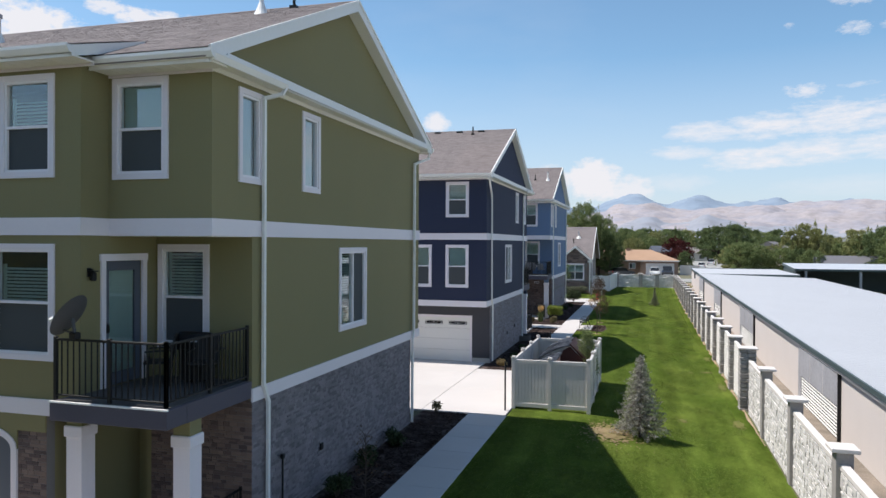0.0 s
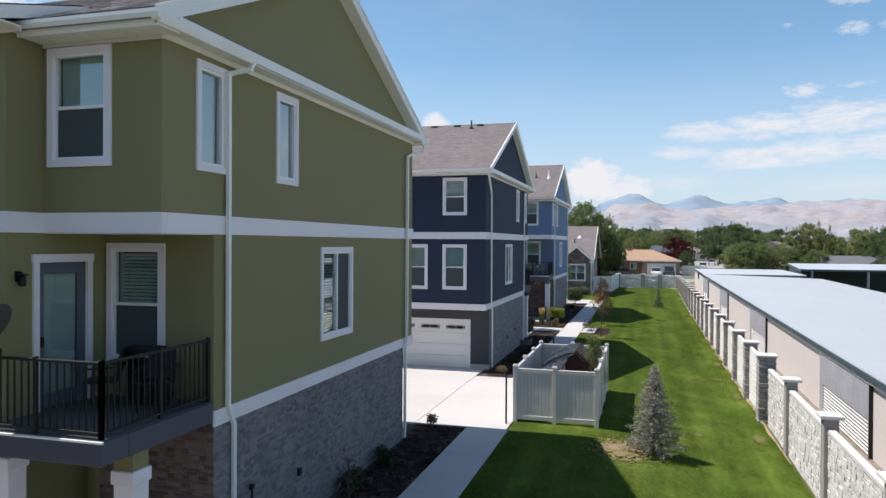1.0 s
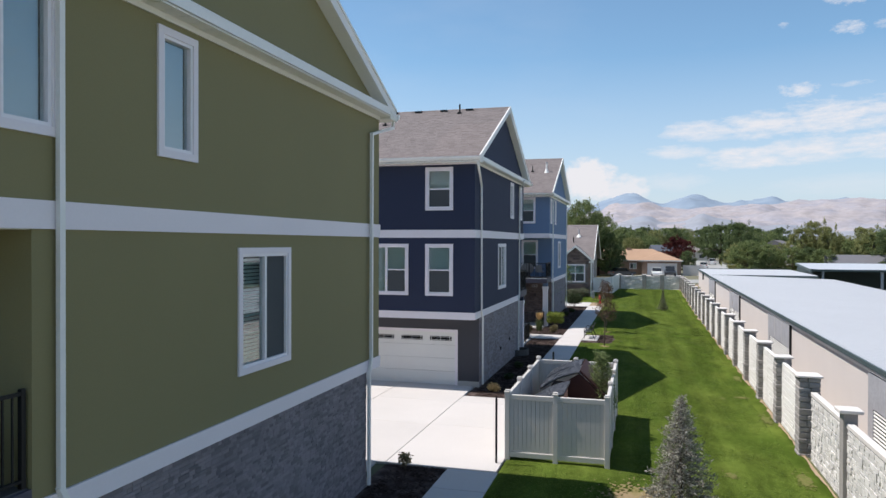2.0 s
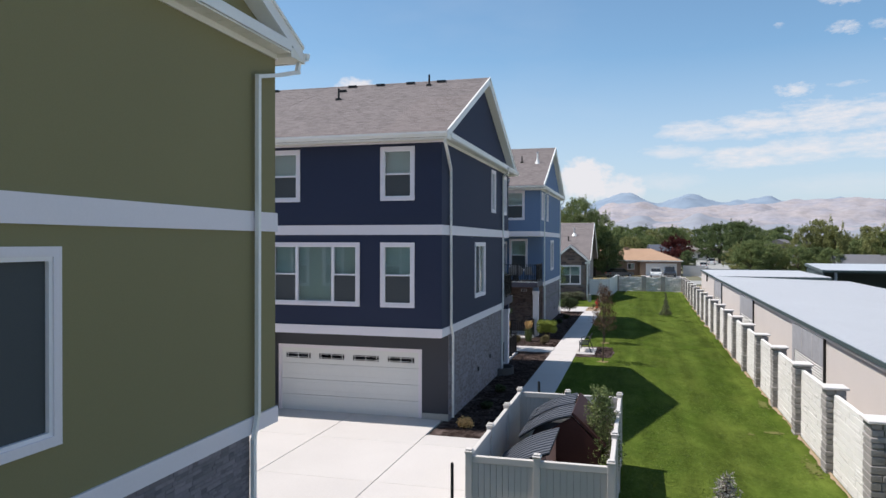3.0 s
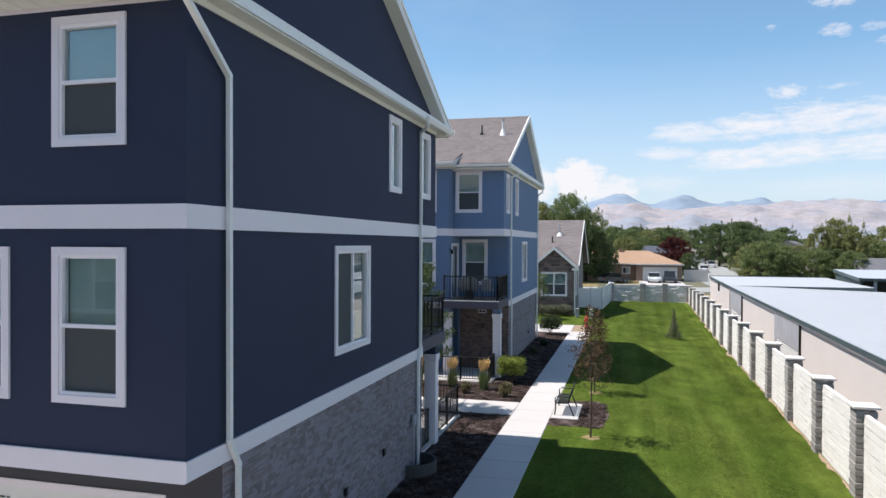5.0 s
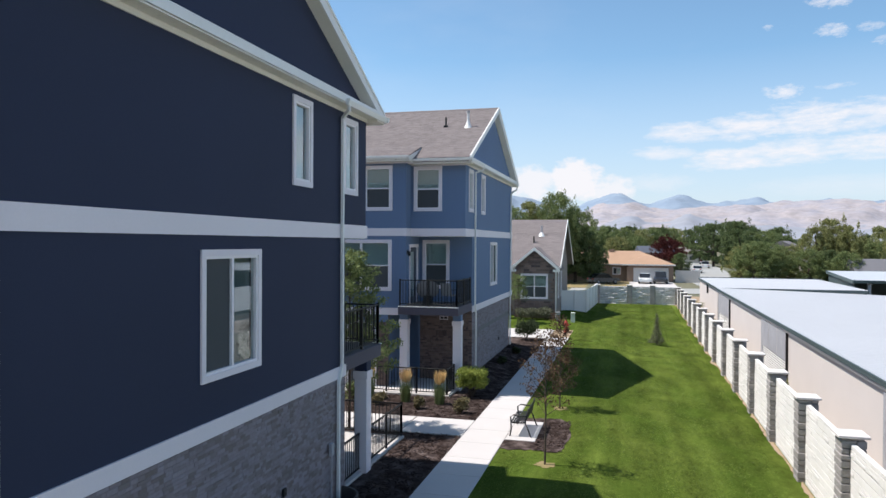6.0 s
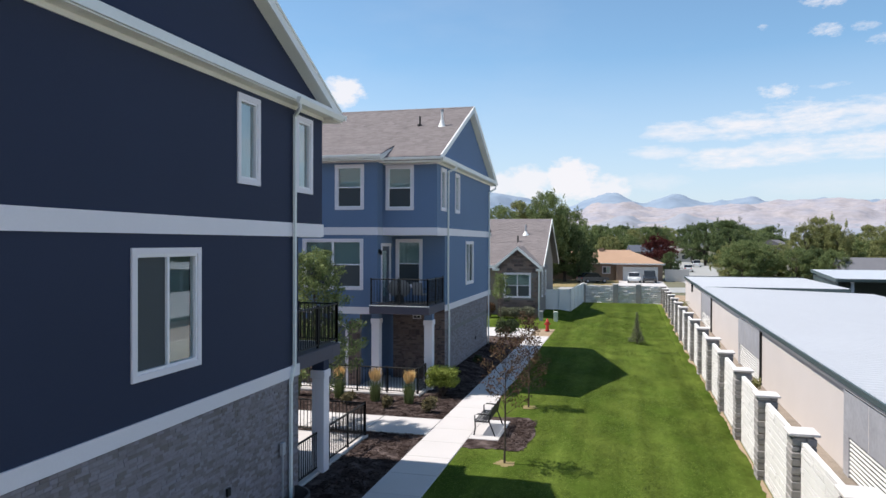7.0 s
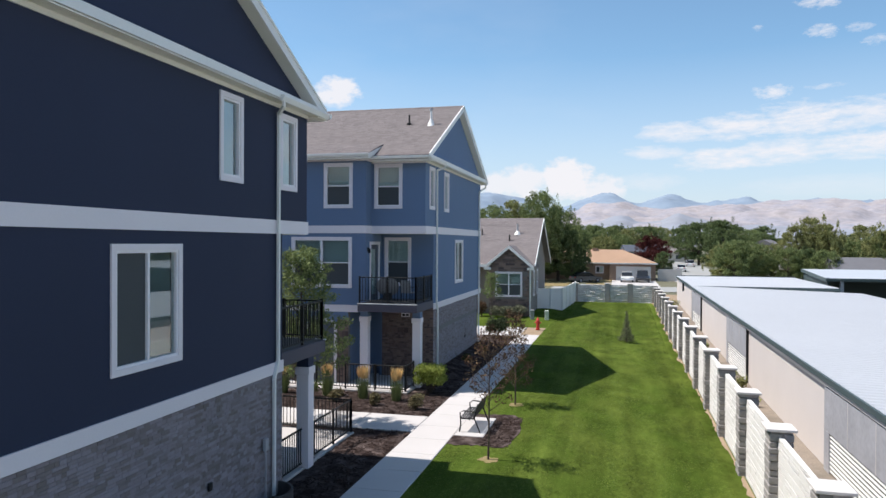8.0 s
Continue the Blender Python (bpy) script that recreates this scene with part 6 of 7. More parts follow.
def ranch_house():
    R = thing("ranch_house", "low tan brick ranch house with orange-brown hip roof and garage", "house", m=pose(-1.6, 0, 0))
    brick = surface("tan_brick", (0.30, 0.215, 0.165), 0.9, small=8, amount=0.15)
    orange = surface("orange_shingle", (0.36, 0.232, 0.155), 0.92, big=0.4, small=6, amount=0.12, bump=0.4, depth=0.02)
    y0 = 142.0
    part("house_wall", Geo().holed(-10.0, 0.6, 0, 2.7, [(-4.6, -3.2, 1.0, 2.2), (-1.6, -0.4, 1.0, 2.2)], y0 + 1.5, y0 + 1.7), brick, R)
    part("garage_front", Geo().holed(0.6, 7.5, 0, 2.7, [(1.6, 6.8, 0, 2.2)], y0, y0 + 0.2), brick, R)
    part("garage_side", Geo().box(7.3, 7.5, y0 + 0.2, y0 + 7, 0, 2.7).box(0.6, 0.8, y0 + 0.2, y0 + 1.5, 0, 2.7), brick, R)
    part("garage_door", Geo().box(1.6, 6.8, y0 + 0.05, y0 + 0.12, 0, 2.2), DOOR_WHITE, R, "white double garage door")
    for a in (-4.6, -1.6):
        window_unit(R, lambda u, d, z: (u, y0 + 1.5 - d, z), False, a, a + 1.3, 1.0, 2.2, [(1, "slide")], 0.0, seed=70)
    g = Geo()
    def hip(x0, x1, ya, yb, z0, z1):
        m = (yb - ya) / 2
        i = g.verts([(x0, ya, z0), (x1, ya, z0), (x1, yb, z0), (x0, yb, z0), (x0 + m, ya + m, z1), (x1 - m, ya + m, z1)])
        g.f.extend([(i, i + 1, i + 5, i + 4), (i + 1, i + 2, i + 5), (i + 2, i + 3, i + 4, i + 5), (i + 3, i, i + 4), (i + 3, i + 2, i + 1, i)])
    hip(-10.8, 7.4, y0 + 0.8, y0 + 10.5, 2.68, 4.75)
    hip(-0.2, 7.8, y0 - 0.7, y0 + 7.3, 2.70, 4.28)
    part("hip_roof", g, orange, R, "orange-brown shingle hip roof")
    part("roof_fascia", Geo().box(-0.2, 7.8, y0 - 0.74, y0 - 0.7, 2.55, 2.74).box(-8.8, -0.2, y0 + 0.76, y0 + 0.8, 2.55, 2.72), FASCIA, R)
    part("chimney", Geo().box(-2.2, -1.4, y0 + 5, y0 + 5.8, 3.5, 5.0), brick, R)
    # paved forecourt and street
    single("forecourt", Geo().box(-0.6, 5.8, 124, y0 - 0.02, -0.1, 0.03), CONCRETE, "pale concrete drive before the ranch house garage", "driveway", kind="structure")
    single("dry_lawn", Geo().box(-30, -0.62, 124, y0 - 0.02, -0.1, 0.025), THATCH, "dry yellowish lawn before the ranch house", "lawn", kind="structure")
    single("dry_verge", Geo().box(-30, 8, 101, 112, -0.1, 0.02).box(-30, -9.1, 112, 123.9, -0.1, 0.02), DIRT, "dry brown verge beyond the boundary wall", "verge", kind="structure")
    return R


ranch_house()


single("vinyl_fence", Geo().box(6.2, 9.6, 141.9, 142.0, 0, 1.85).box(9.55, 9.75, 141.85, 142.05, 0, 1.95), VINYL, "white vinyl fence beside the ranch house", "fence")


def far_street():
    g = Geo()
    pts = [(-8, 118, 12), (9, 122, 12), (12.6, 146, 8), (16.6, 205, 8), (24.4, 377, 9), (32, 540, 9)]
    for x, y, w in pts:
        g.v += [(x - w / 2 if y > 125 else x, y if y > 125 else y - 5, 0.035), (x + w / 2 if y > 125 else x, y if y > 125 else y + 5, 0.035)]
    for k in range(len(pts) - 1):
        g.f.append((2 * k, 2 * k + 1, 2 * k + 3, 2 * k + 2))
    single("road", g, ASPHALT, "pale grey suburban street running off between trees", "road", kind="structure")


far_street()


def far_house(x, y, w, d, h, roof_c, wall_c, label, turn=0):
    H = thing("house", label, "house", "distant houses", m=pose(x, y, 0, 0, 0, turn))
    wm = surface("far_wall", wall_c, 0.9, small=3, amount=0.08)
    rm = surface("far_roof", roof_c, 0.9, small=3, amount=0.1)
    part("house_wall", Geo().holed(-w / 2, w / 2, 0, h, [(-w / 4 - 0.7, -w / 4 + 0.7, 0.9, 2.1), (w / 4 - 0.7, w / 4 + 0.7, 0.9, 2.1)], -d / 2, d / 2), wm, H)
    part("gable_roof", Geo().prism([(-d / 2 - 0.5, h - 0.1), (0, h + d * 0.24), (d / 2 + 0.5, h - 0.1)], -w / 2 - 0.5, w / 2 + 0.5, axis=0), rm, H)
    for c in (-w / 4, w / 4):
        part("window", Geo().box(c - 0.7, c + 0.7, -d / 2 + 0.05, -d / 2 + 0.1, 0.9, 2.1), SCREEN, H)
    return H


for az, dist, w, d, h, rc, wc, label, tn in [
        (10.6, 132, 7, 8, 4.6, (0.15, 0.14, 0.145), (0.55, 0.50, 0.45), "distant pale house with grey gable roof among trees", 70),
        (17.2, 106, 9, 8, 2.2, (0.13, 0.13, 0.145), (0.35, 0.30, 0.27), "distant house with slate grey roof among trees", -4),
        (1.55, 172, 7, 6, 4.0, (0.075, 0.085, 0.11), (0.30, 0.30, 0.31), "distant house with dark blue-grey roof", 12),
        (3.75, 240, 10, 8, 3.0, (0.20, 0.18, 0.17), (0.55, 0.52, 0.48), "distant pale house beside the street", 0)]:
    far_house(*at_bearing(az, dist), w, d, h, rc, wc, label, tn)


# ---- vehicles ----
def car(label, paint, m, suv=False):
    C = thing("car", label, "car", "parked cars", m=m)
    pm = material("car_paint_" + label.split()[0], paint, 0.3)
    pm.node_tree.nodes["Principled BSDF"].inputs["Coat Weight"].default_value = 0.6
    L, W, Hh = (4.6, 1.85, 1.7) if suv else (4.6, 1.8, 1.45)
    belt = 0.95 if suv else 0.88
    prof = [(-L / 2, 0.35), (L / 2, 0.35), (L / 2, 0.62), (L / 2 - 0.15, 0.78), (L / 2 - 1.1, belt), (-L / 2 + 0.1, belt + 0.04), (-L / 2, 0.75)]
    part("body", Geo(lambda a, b, c: (a, c, b)).prism([(p[0], p[1]) for p in prof], -W / 2, W / 2), pm, C)
    cab = [(L / 2 - 1.15, belt - 0.02), (L / 2 - 1.9, Hh), (-L / 2 + (0.45 if suv else 1.1), Hh), (-L / 2 + 0.15, belt)]
    part("cabin", Geo(lambda a, b, c: (a, c, b)).prism(cab, -W / 2 + 0.14, W / 2 - 0.14), material("tinted_glass", (0.02, 0.022, 0.025), 0.08) if bpy.data.materials.find("tinted_glass") < 0 else bpy.data.materials["tinted_glass"], C, "dark tinted cabin glass")
    part("car_roof", Geo().box(-L / 2 + (0.55 if suv else 1.2), L / 2 - 1.95, -W / 2 + 0.16, W / 2 - 0.16, Hh - 0.02, Hh + 0.03, 0.02), pm, C)
    for x in (-L / 2 + 0.8, L / 2 - 0.85):
        for y in (-W / 2 + 0.08, W / 2 - 0.08):
            w = part("wheel", Geo().tube([(x, y - 0.11, 0.33), (x, y + 0.11, 0.33)], 0.33, 16), BLACK, C)
            part("rim", Geo().tube([(x, y - 0.12, 0.33), (x, y + 0.12, 0.33)], 0.2, 10), GREY_METAL, w)
    for y in (-W / 2 + 0.3, W / 2 - 0.3):
        part("tail_light", Geo().box(-L / 2 - 0.02, -L / 2 + 0.03, y - 0.15, y + 0.15, 0.7, 0.85), material("lamp_red", (0.4, 0.02, 0.02), 0.3) if bpy.data.materials.find("lamp_red") < 0 else bpy.data.materials["lamp_red"], C)
        part("headlight", Geo().box(L / 2 - 0.12, L / 2 + 0.01, y - 0.18, y + 0.18, 0.6, 0.74), GLASS, C)
    return C


car("white parked car on the forecourt", (0.75, 0.75, 0.74), pose(1.6, 138.0, 0.03, 0, 0, -90))
car("black parked sport utility car on the forecourt", (0.015, 0.016, 0.02), pose(3.85, 138.2, 0.03, 0, 0, -90), True)
car("dark grey parked car on the forecourt", (0.06, 0.065, 0.075), pose(-4.3, 134.5, 0.03, 0, 0, 38))
car("white parked car down the street", (0.7, 0.7, 0.7), pose(17.6, 214, 0.035, 0, 0, 86), True)
car("silver parked car down the street", (0.45, 0.46, 0.47), pose(20.6, 250, 0.035, 0, 0, 87))
car("white parked car far down the street", (0.7, 0.7, 0.7), pose(12.9, 182, 0.035, 0, 0, 86))


# ---- white fence by the bungalow ----
def far_vinyl_fence():
    F = thing("vinyl_fence", "white vinyl privacy fence beside the bungalow", "fence")
    pts = [(-6.2, 88.3), (-5.2, 88.7), (-4.25, 89.1), (-4.1, 91.7), (-3.97, 94.3), (-3.84, 96.9), (-3.75, 99.3)]
    for x, y in pts:
        part("post", Geo().box(x - 0.065, x + 0.065, y - 0.065, y + 0.065, -0.1, 2.0, 0.01), VINYL_WHITE, F)
    for p, q in zip(pts, pts[1:]):
        a = math.atan2(q[1] - p[1], q[0] - p[0])
        L = math.dist(p, q)
        m = pose(p[0], p[1], 0, 0, 0, math.degrees(a))
        S = part("top_rail", Geo().box(0.065, L - 0.065, -0.04, 0.04, 1.82, 1.94), VINYL_WHITE, F, m=m)
        part("bottom_rail", Geo().box(0.065, L - 0.065, -0.04, 0.04, 0.08, 0.2), VINYL_WHITE, F, m=m)
        n = max(2, round(L / 0.17))
        for k in range(n):
            part("board", Geo().box(0.065 + (L - 0.13) * k / n + 0.003, 0.065 + (L - 0.13) * (k + 1) / n - 0.003, -0.018, 0.018, 0.18, 1.83), VINYL_WHITE, S)


far_vinyl_fence()


# ---- patios and low railings ----
single("patio", Geo().box(-14.0, -7.35, 53.98, 58.2, -0.05, 0.10, 0.012), CONCRETE, "pale concrete porch patio of the blue townhouse", "patio", kind="structure")
single("patio", Geo().box(-14.0, -7.3, 42.2, 48.35, -0.05, 0.085, 0.012), CONCRETE, "pale concrete porch patio of the navy townhouse", "patio", kind="structure")
single("patio", Geo().box(-14.0, -7.3, 8.6, 13.4, -0.05, 0.085, 0.012), CONCRETE, "pale concrete porch patio of the olive townhouse", "patio", kind="structure")


def low_rail(line, z, label):
    T = thing("patio_railing", label, "railing", "patio railings")
    railing(T, line, z, z + 0.98, name="rail_run")
    return T


low_rail([(-13.5, 54.1), (-7.45, 54.1)], 0.10, "black metal patio railing with thin pickets, blue townhouse")
low_rail([(-7.45, 54.16), (-7.45, 55.2)], 0.10, "black metal patio railing return beside the porch column")
low_rail([(-7.38, 45.55), (-7.38, 48.28), (-12.5, 48.28)], 0.085, "black metal patio railing with thin pickets, navy townhouse")
low_rail([(-7.38, 43.35), (-7.38, 45.05)], 0.085, "black metal patio railing between wall and porch column")
low_rail([(-7.38, 12.3), (-7.38, 10.6)], 0.085, "black metal patio railing, olive townhouse")


# ---- bench, bollards, condensers and other small things ----
def bench():
    B = thing("bench", "black slatted metal park bench on a concrete pad", "bench", m=pose(-3.95, 49.95, 0.045))
    for y in (-0.72, 0.72):
        g = Geo()
        g.tube([(-0.30, y, 0.0), (-0.26, y, 0.24), (-0.28, y, 0.60), (-0.18, y, 0.66), (0.14, y, 0.64), (0.22, y, 0.64)], 0.022, 8)
        part("armrest", g, BLACK, B, smooth=True)
        part("leg", Geo().tube([(0.34, y, 0.0), (0.22, y, 0.30), (0.16, y, 0.44), (0.26, y, 0.88)], 0.022, 8), BLACK, B, smooth=True)
        part("seat_rail", Geo().tube([(-0.27, y, 0.42), (0.17, y, 0.43)], 0.018, 8), BLACK, B)
    for k in range(6):
        x = -0.26 + 0.075 * k
        part("seat_slat", Geo().box(x - 0.028, x + 0.028, -0.74, 0.74, 0.435, 0.455, 0.006), BLACK, B)
    for k in range(6):
        z = 0.50 + 0.07 * k
        x = 0.17 + 0.02 * k
        part("back_slat", Geo().box(x - 0.01, x + 0.01, -0.74, 0.74, z - 0.026, z + 0.026, 0.005), BLACK, B)
    return B


bench()


def condenser(m, label, s=1.0):
    C = thing("air_conditioner", label, "air conditioner", "condensers", m=m)
    h = 0.40 * s
    dark = surface("condenser_grey", (0.045, 0.045, 0.048), 0.6, small=20, amount=0.1)
    part("pad", Geo().box(-h - 0.06, h + 0.06, -h - 0.06, h + 0.06, 0.0, 0.07, 0.01), CURB, C)
    body = part("body", Geo().box(-h + 0.03, h - 0.03, -h + 0.03, h - 0.03, 0.07, 0.78 * s, 0.03), dark, C)
    for k in range(9):
        z = 0.14 + k * 0.065 * s
        part("grille_ring", Geo(lambda a, d, c: (a, c, d)).holed(-h, h, -h, h, [(-h + 0.03, h - 0.03, -h + 0.03, h - 0.03)], z, z + 0.02), dark, body)
    top = part("lid", Geo().box(-h - 0.01, h + 0.01, -h - 0.01, h + 0.01, 0.78 * s, 0.82 * s, 0.015), surface("condenser_lid", (0.05, 0.05, 0.054), 0.5, small=20, amount=0.1), C)
    part("fan_guard", Geo().tube([(0, 0, 0.82 * s), (0, 0, 0.835 * s)], h * 0.82, 24), BLACK, top)
    return C


condenser(pose(-13.72, 32.50, 0.03) @ Matrix.Diagonal((0.95, 0.95, 0.76, 1)), "black air-conditioning condenser between bollards by the garages", 0.9)


def window_well():
    """A half-round metal well against the wall, dark inside."""
    Wl = thing("window_well", "grey half-round metal window well against the stone wall", "window well")
    g, n, r = Geo(), 18, 0.62
    for z in (-0.02, 0.34):
        for rr in (r, r - 0.05):
            for k in range(n + 1):
                a = -math.pi / 2 + math.pi * k / n
                g.v.append((-7.10 + math.cos(a) * rr * 0.95, 42.45 + math.sin(a) * rr, z))
    m = n + 1
    for k in range(n):
        g.f += [(k, k + 1, 2 * m + k + 1, 2 * m + k), (m + k + 1, m + k, 3 * m + k, 3 * m + k + 1), (2 * m + k, 2 * m + k + 1, 3 * m + k + 1, 3 * m + k)]
    part("well_rim", g, surface("dark_well_metal", (0.06, 0.058, 0.06), 0.6, small=12, amount=0.2), Wl)
    # Flat black plate stands in for the shaded depth of the well.
    g = Geo()
    g.prism([(-7.10 + math.cos(-math.pi / 2 + math.pi * k / n) * (r - 0.05) * 0.95, 42.45 + math.sin(-math.pi / 2 + math.pi * k / n) * (r - 0.05)) for k in range(n + 1)], 0.02, 0.05)
    part("well_floor", g, BLACK, Wl)
    return Wl


window_well()


def bollard(x, y, h, r=0.055, label="black steel bollard beside the driveway"):
    B = thing("bollard", label, "bollard", "bollards", m=pose(x, y, 0.03))
    part("pole", Geo().tube([(0, 0, -0.05), (0, 0, h)], r, 12), BLACK, B, smooth=False)
    part("bollard_cap", Geo().tube([(0, 0, h), (0, 0, h + 0.02), (0, 0, h + 0.035)], r * 1.02, 12, r * 0.5), BLACK, B)
    return B


bollard(-14.09, 31.94, 1.05)
bollard(-13.23, 32.02, 1.05)
bollard(-4.55, 24.35, 1.68, 0.03, "thin black steel post at the driveway corner")
bollard(-3.9, 31.2, 1.9, 0.035, "thin black steel post behind the vinyl enclosure")


def hydrant(m):
    Hy = thing("fire_hydrant", "red fire hydrant on the lawn", "hydrant", m=m)
    red = surface("hydrant_red", (0.45, 0.035, 0.025), 0.5, small=30, amount=0.12)
    part("barrel", Geo().tube([(0, 0, 0), (0, 0, 0.06), (0, 0, 0.061), (0, 0, 0.62)], 0.11, 14), red, Hy, smooth=False)
    part("flange", Geo().tube([(0, 0, 0.02), (0, 0, 0.07)], 0.17, 14), red, Hy)
    part("bonnet", Geo().tube([(0, 0, 0.62), (0, 0, 0.70), (0, 0, 0.78)], 0.14, 14, 0.05), red, Hy)
    part("nut", Geo().tube([(0, 0, 0.78), (0, 0, 0.85)], 0.035, 6), red, Hy)
    for a in (0, 90, 180):
        c, s = math.cos(radians(a)), math.sin(radians(a))
        part("outlet", Geo().tube([(0, 0, 0.48), (c * 0.2, s * 0.2, 0.48)], 0.06, 10), red, Hy)
    return Hy


hydrant(pose(-4.75, 75.2, 0.05))
sheet("bare_patch", -5.59, -4.36, 72.62, 76.5, 0.03, DIRT, "bare tan soil at the end of the sidewalk", 0.4)


def pedestal(m, h, mat, label):
    P = thing("utility_pedestal", label, "utility box", "utility boxes", m=m)
    part("cover", Geo().box(-0.14, 0.14, -0.12, 0.12, 0.0, h, 0.03), mat, P)
    part("lid", Geo().box(-0.155, 0.155, -0.135, 0.135, h - 0.12, h + 0.02, 0.03), mat, P)
    return P


pedestal(pose(-4.70, 80.6, 0.10), 0.72, surface("pale_green_box", (0.50, 0.55, 0.47), 0.6, small=20, amount=0.06), "pale green utility pedestal on the lawn")
pedestal(pose(-5.72, 80.2, 0.16), 0.72, surface("grey_meter_box", (0.25, 0.26, 0.27), 0.6, small=20, amount=0.06), "grey utility pedestal on the lawn")
single("conduit", Geo().box(-7.10, -7.02, 42.30, 42.44, 1.22, 1.49, 0.01).tube([(-7.06, 42.37, 0.0), (-7.06, 42.37, 1.25)], 0.020, 8), GREY_METAL, "grey metal conduit with a small box on the stone wall", "conduit")
single("conduit", Geo().tube([(-7.06, 13.35, 0.0), (-7.06, 13.35, 1.35)], 0.022, 8).box(-7.10, -7.02, 13.31, 13.39, 1.35, 1.45, 0.01), BLACK, "dark metal conduit on the stone wall", "conduit")
for y, z in ((40.2, 1.05), (38.0, 0.9), (15.2, 1.0), (63.2, 1.0)):
    single("wall_outlet", Geo().box(-7.12, -7.08, y, y + 0.12, z, z + 0.16, 0.01), BLACK, "small black outlet cover on the stone wall", "outlet cover", "outlet covers")


# ---- satellite dish and balcony furniture ----
def dish():
    Ds = thing("satellite_dish", "grey satellite dish clamped to the balcony railing", "satellite dish", m=pose(-9.0, 9.80, 4.27, 0, 0, -10))
    grey = surface("dish_grey", (0.085, 0.085, 0.09), 0.5, small=20, amount=0.08)
    g = Geo()
    R, n, rows = 0.40, 28, 7
    ax = Matrix.Rotation(radians(-56), 4, 'Y') @ Matrix.Rotation(radians(15), 4, 'X')
    for j in range(rows + 1):
        r = R * j / rows
        for i in range(n):
            a = 2 * math.pi * i / n
            p = ax @ Vector((r * math.cos(a), r * math.sin(a) * 0.92, 0.32 * r * r))
            g.v.append((p.x, p.y, p.z + 0.28))
    for j in range(rows):
        for i in range(n):
            k = (i + 1) % n
            g.f.append((j * n + i, j * n + k, (j + 1) * n + k, (j + 1) * n + i))
    part("reflector", g, grey, Ds, smooth=True)
    part("mast", Geo().tube([(0.08, 0, -0.06), (0.07, 0, 0.08), (0.03, 0, 0.25)], 0.028, 8), grey, Ds)
    part("clamp", Geo().box(0.02, 0.16, -0.06, 0.06, -0.08, 0.03, 0.01), BLACK, Ds)
    part("feed_arm", Geo().tube([(0.08, 0, 0.02), (-0.25, 0, 0.05), (-0.47, 0, 0.18)], 0.016, 8), grey, Ds)
    part("feed_horn", Geo().tube([(-0.50, 0, 0.20), (-0.40, 0, 0.24)], 0.045, 10), FASCIA, Ds, "white feed horn")
    return Ds


dish()


def patio_chair(label, m, mat, name="patio_chair"):
    C = thing(name, label, "chair", "balcony furniture", m=m)
    part("seat", Geo().box(-0.24, 0.24, -0.24, 0.24, 0.41, 0.45, 0.015), mat, C)
    part("backrest", Geo().prism([(0.20, 0.45), (0.24, 0.45), (0.33, 0.92), (0.29, 0.92)], -0.22, 0.22, axis=1), mat, C)
    for x in (-0.21, 0.21):
        for y in (-0.21, 0.21):
            part("leg", Geo().tube([(x, y, 0), (x, y, 0.42)], 0.016, 6), BLACK, C)
    for y in (-0.24, 0.24):
        part("armrest", Geo().tube([(-0.2, y, 0.45), (-0.2, y, 0.64), (0.26, y, 0.66)], 0.016, 6), BLACK, C)
    return C


patio_chair("black metal patio chair on the olive townhouse balcony", pose(-8.55, 11.4, 3.16, 0, 0, 30), BLACK)
patio_chair("black metal patio chair on the olive townhouse balcony", pose(-7.65, 11.5, 3.16, 0, 0, 110), BLACK)


def grill(m):
    G = thing("gas_grill", "black gas grill with closed lid on the balcony", "grill", m=m)
    part("cart", Geo().box(-0.3, 0.3, -0.22, 0.22, 0.05, 0.72, 0.01), BLACK, G)
    part("lid", Geo().tube([(-0.34, 0, 0.86), (0.34, 0, 0.86)], 0.24, 14), BLACK, G)
    part("side_shelf", Geo().box(0.32, 0.62, -0.2, 0.2, 0.72, 0.75).box(-0.62, -0.32, -0.2, 0.2, 0.72, 0.75), BLACK, G)
    part("handle", Geo().tube([(-0.22, -0.27, 0.92), (0.22, -0.27, 0.92)], 0.014, 8), GREY_METAL, G)
    return G


grill(pose(-8.1, 11.9, 3.16) @ Matrix.Diagonal((0.85, 0.85, 0.85, 1)))
WEAVE = surface("white_weave", (0.24, 0.24, 0.25), 0.7, small=30, amount=0.15)


def papasan(m):
    P = thing("papasan_chair", "round woven papasan chair on the blue townhouse balcony", "chair", "balcony furniture", m=m)
    g = Geo()
    n = 20
    for j in range(5):
        r = 0.46 * j / 4
        for i in range(n):
            a = 2 * math.pi * i / n
            g.v.append((0.35 * r * math.sin(a), r * math.cos(a), 0.55 + r * math.sin(a) * 0.85 + 0.5 * r * r))
    for j in range(4):
        for i in range(n):
            k = (i + 1) % n
            g.f.append((j * n + i, j * n + k, (j + 1) * n + k, (j + 1) * n + i))
    part("seat_shell", g, WEAVE, P, smooth=True)
    part("chair_base", Geo().tube([(0, 0, 0), (0, 0, 0.08), (0, 0, 0.4)], 0.3, 14, 0.15), BLACK, P)
    return P


papasan(pose(-8.6, 55.4, 3.35, 0, 0, -80))
patio_chair("white woven patio chair on the blue townhouse balcony", pose(-7.75, 55.5, 3.35, 0, 0, -100), WEAVE)


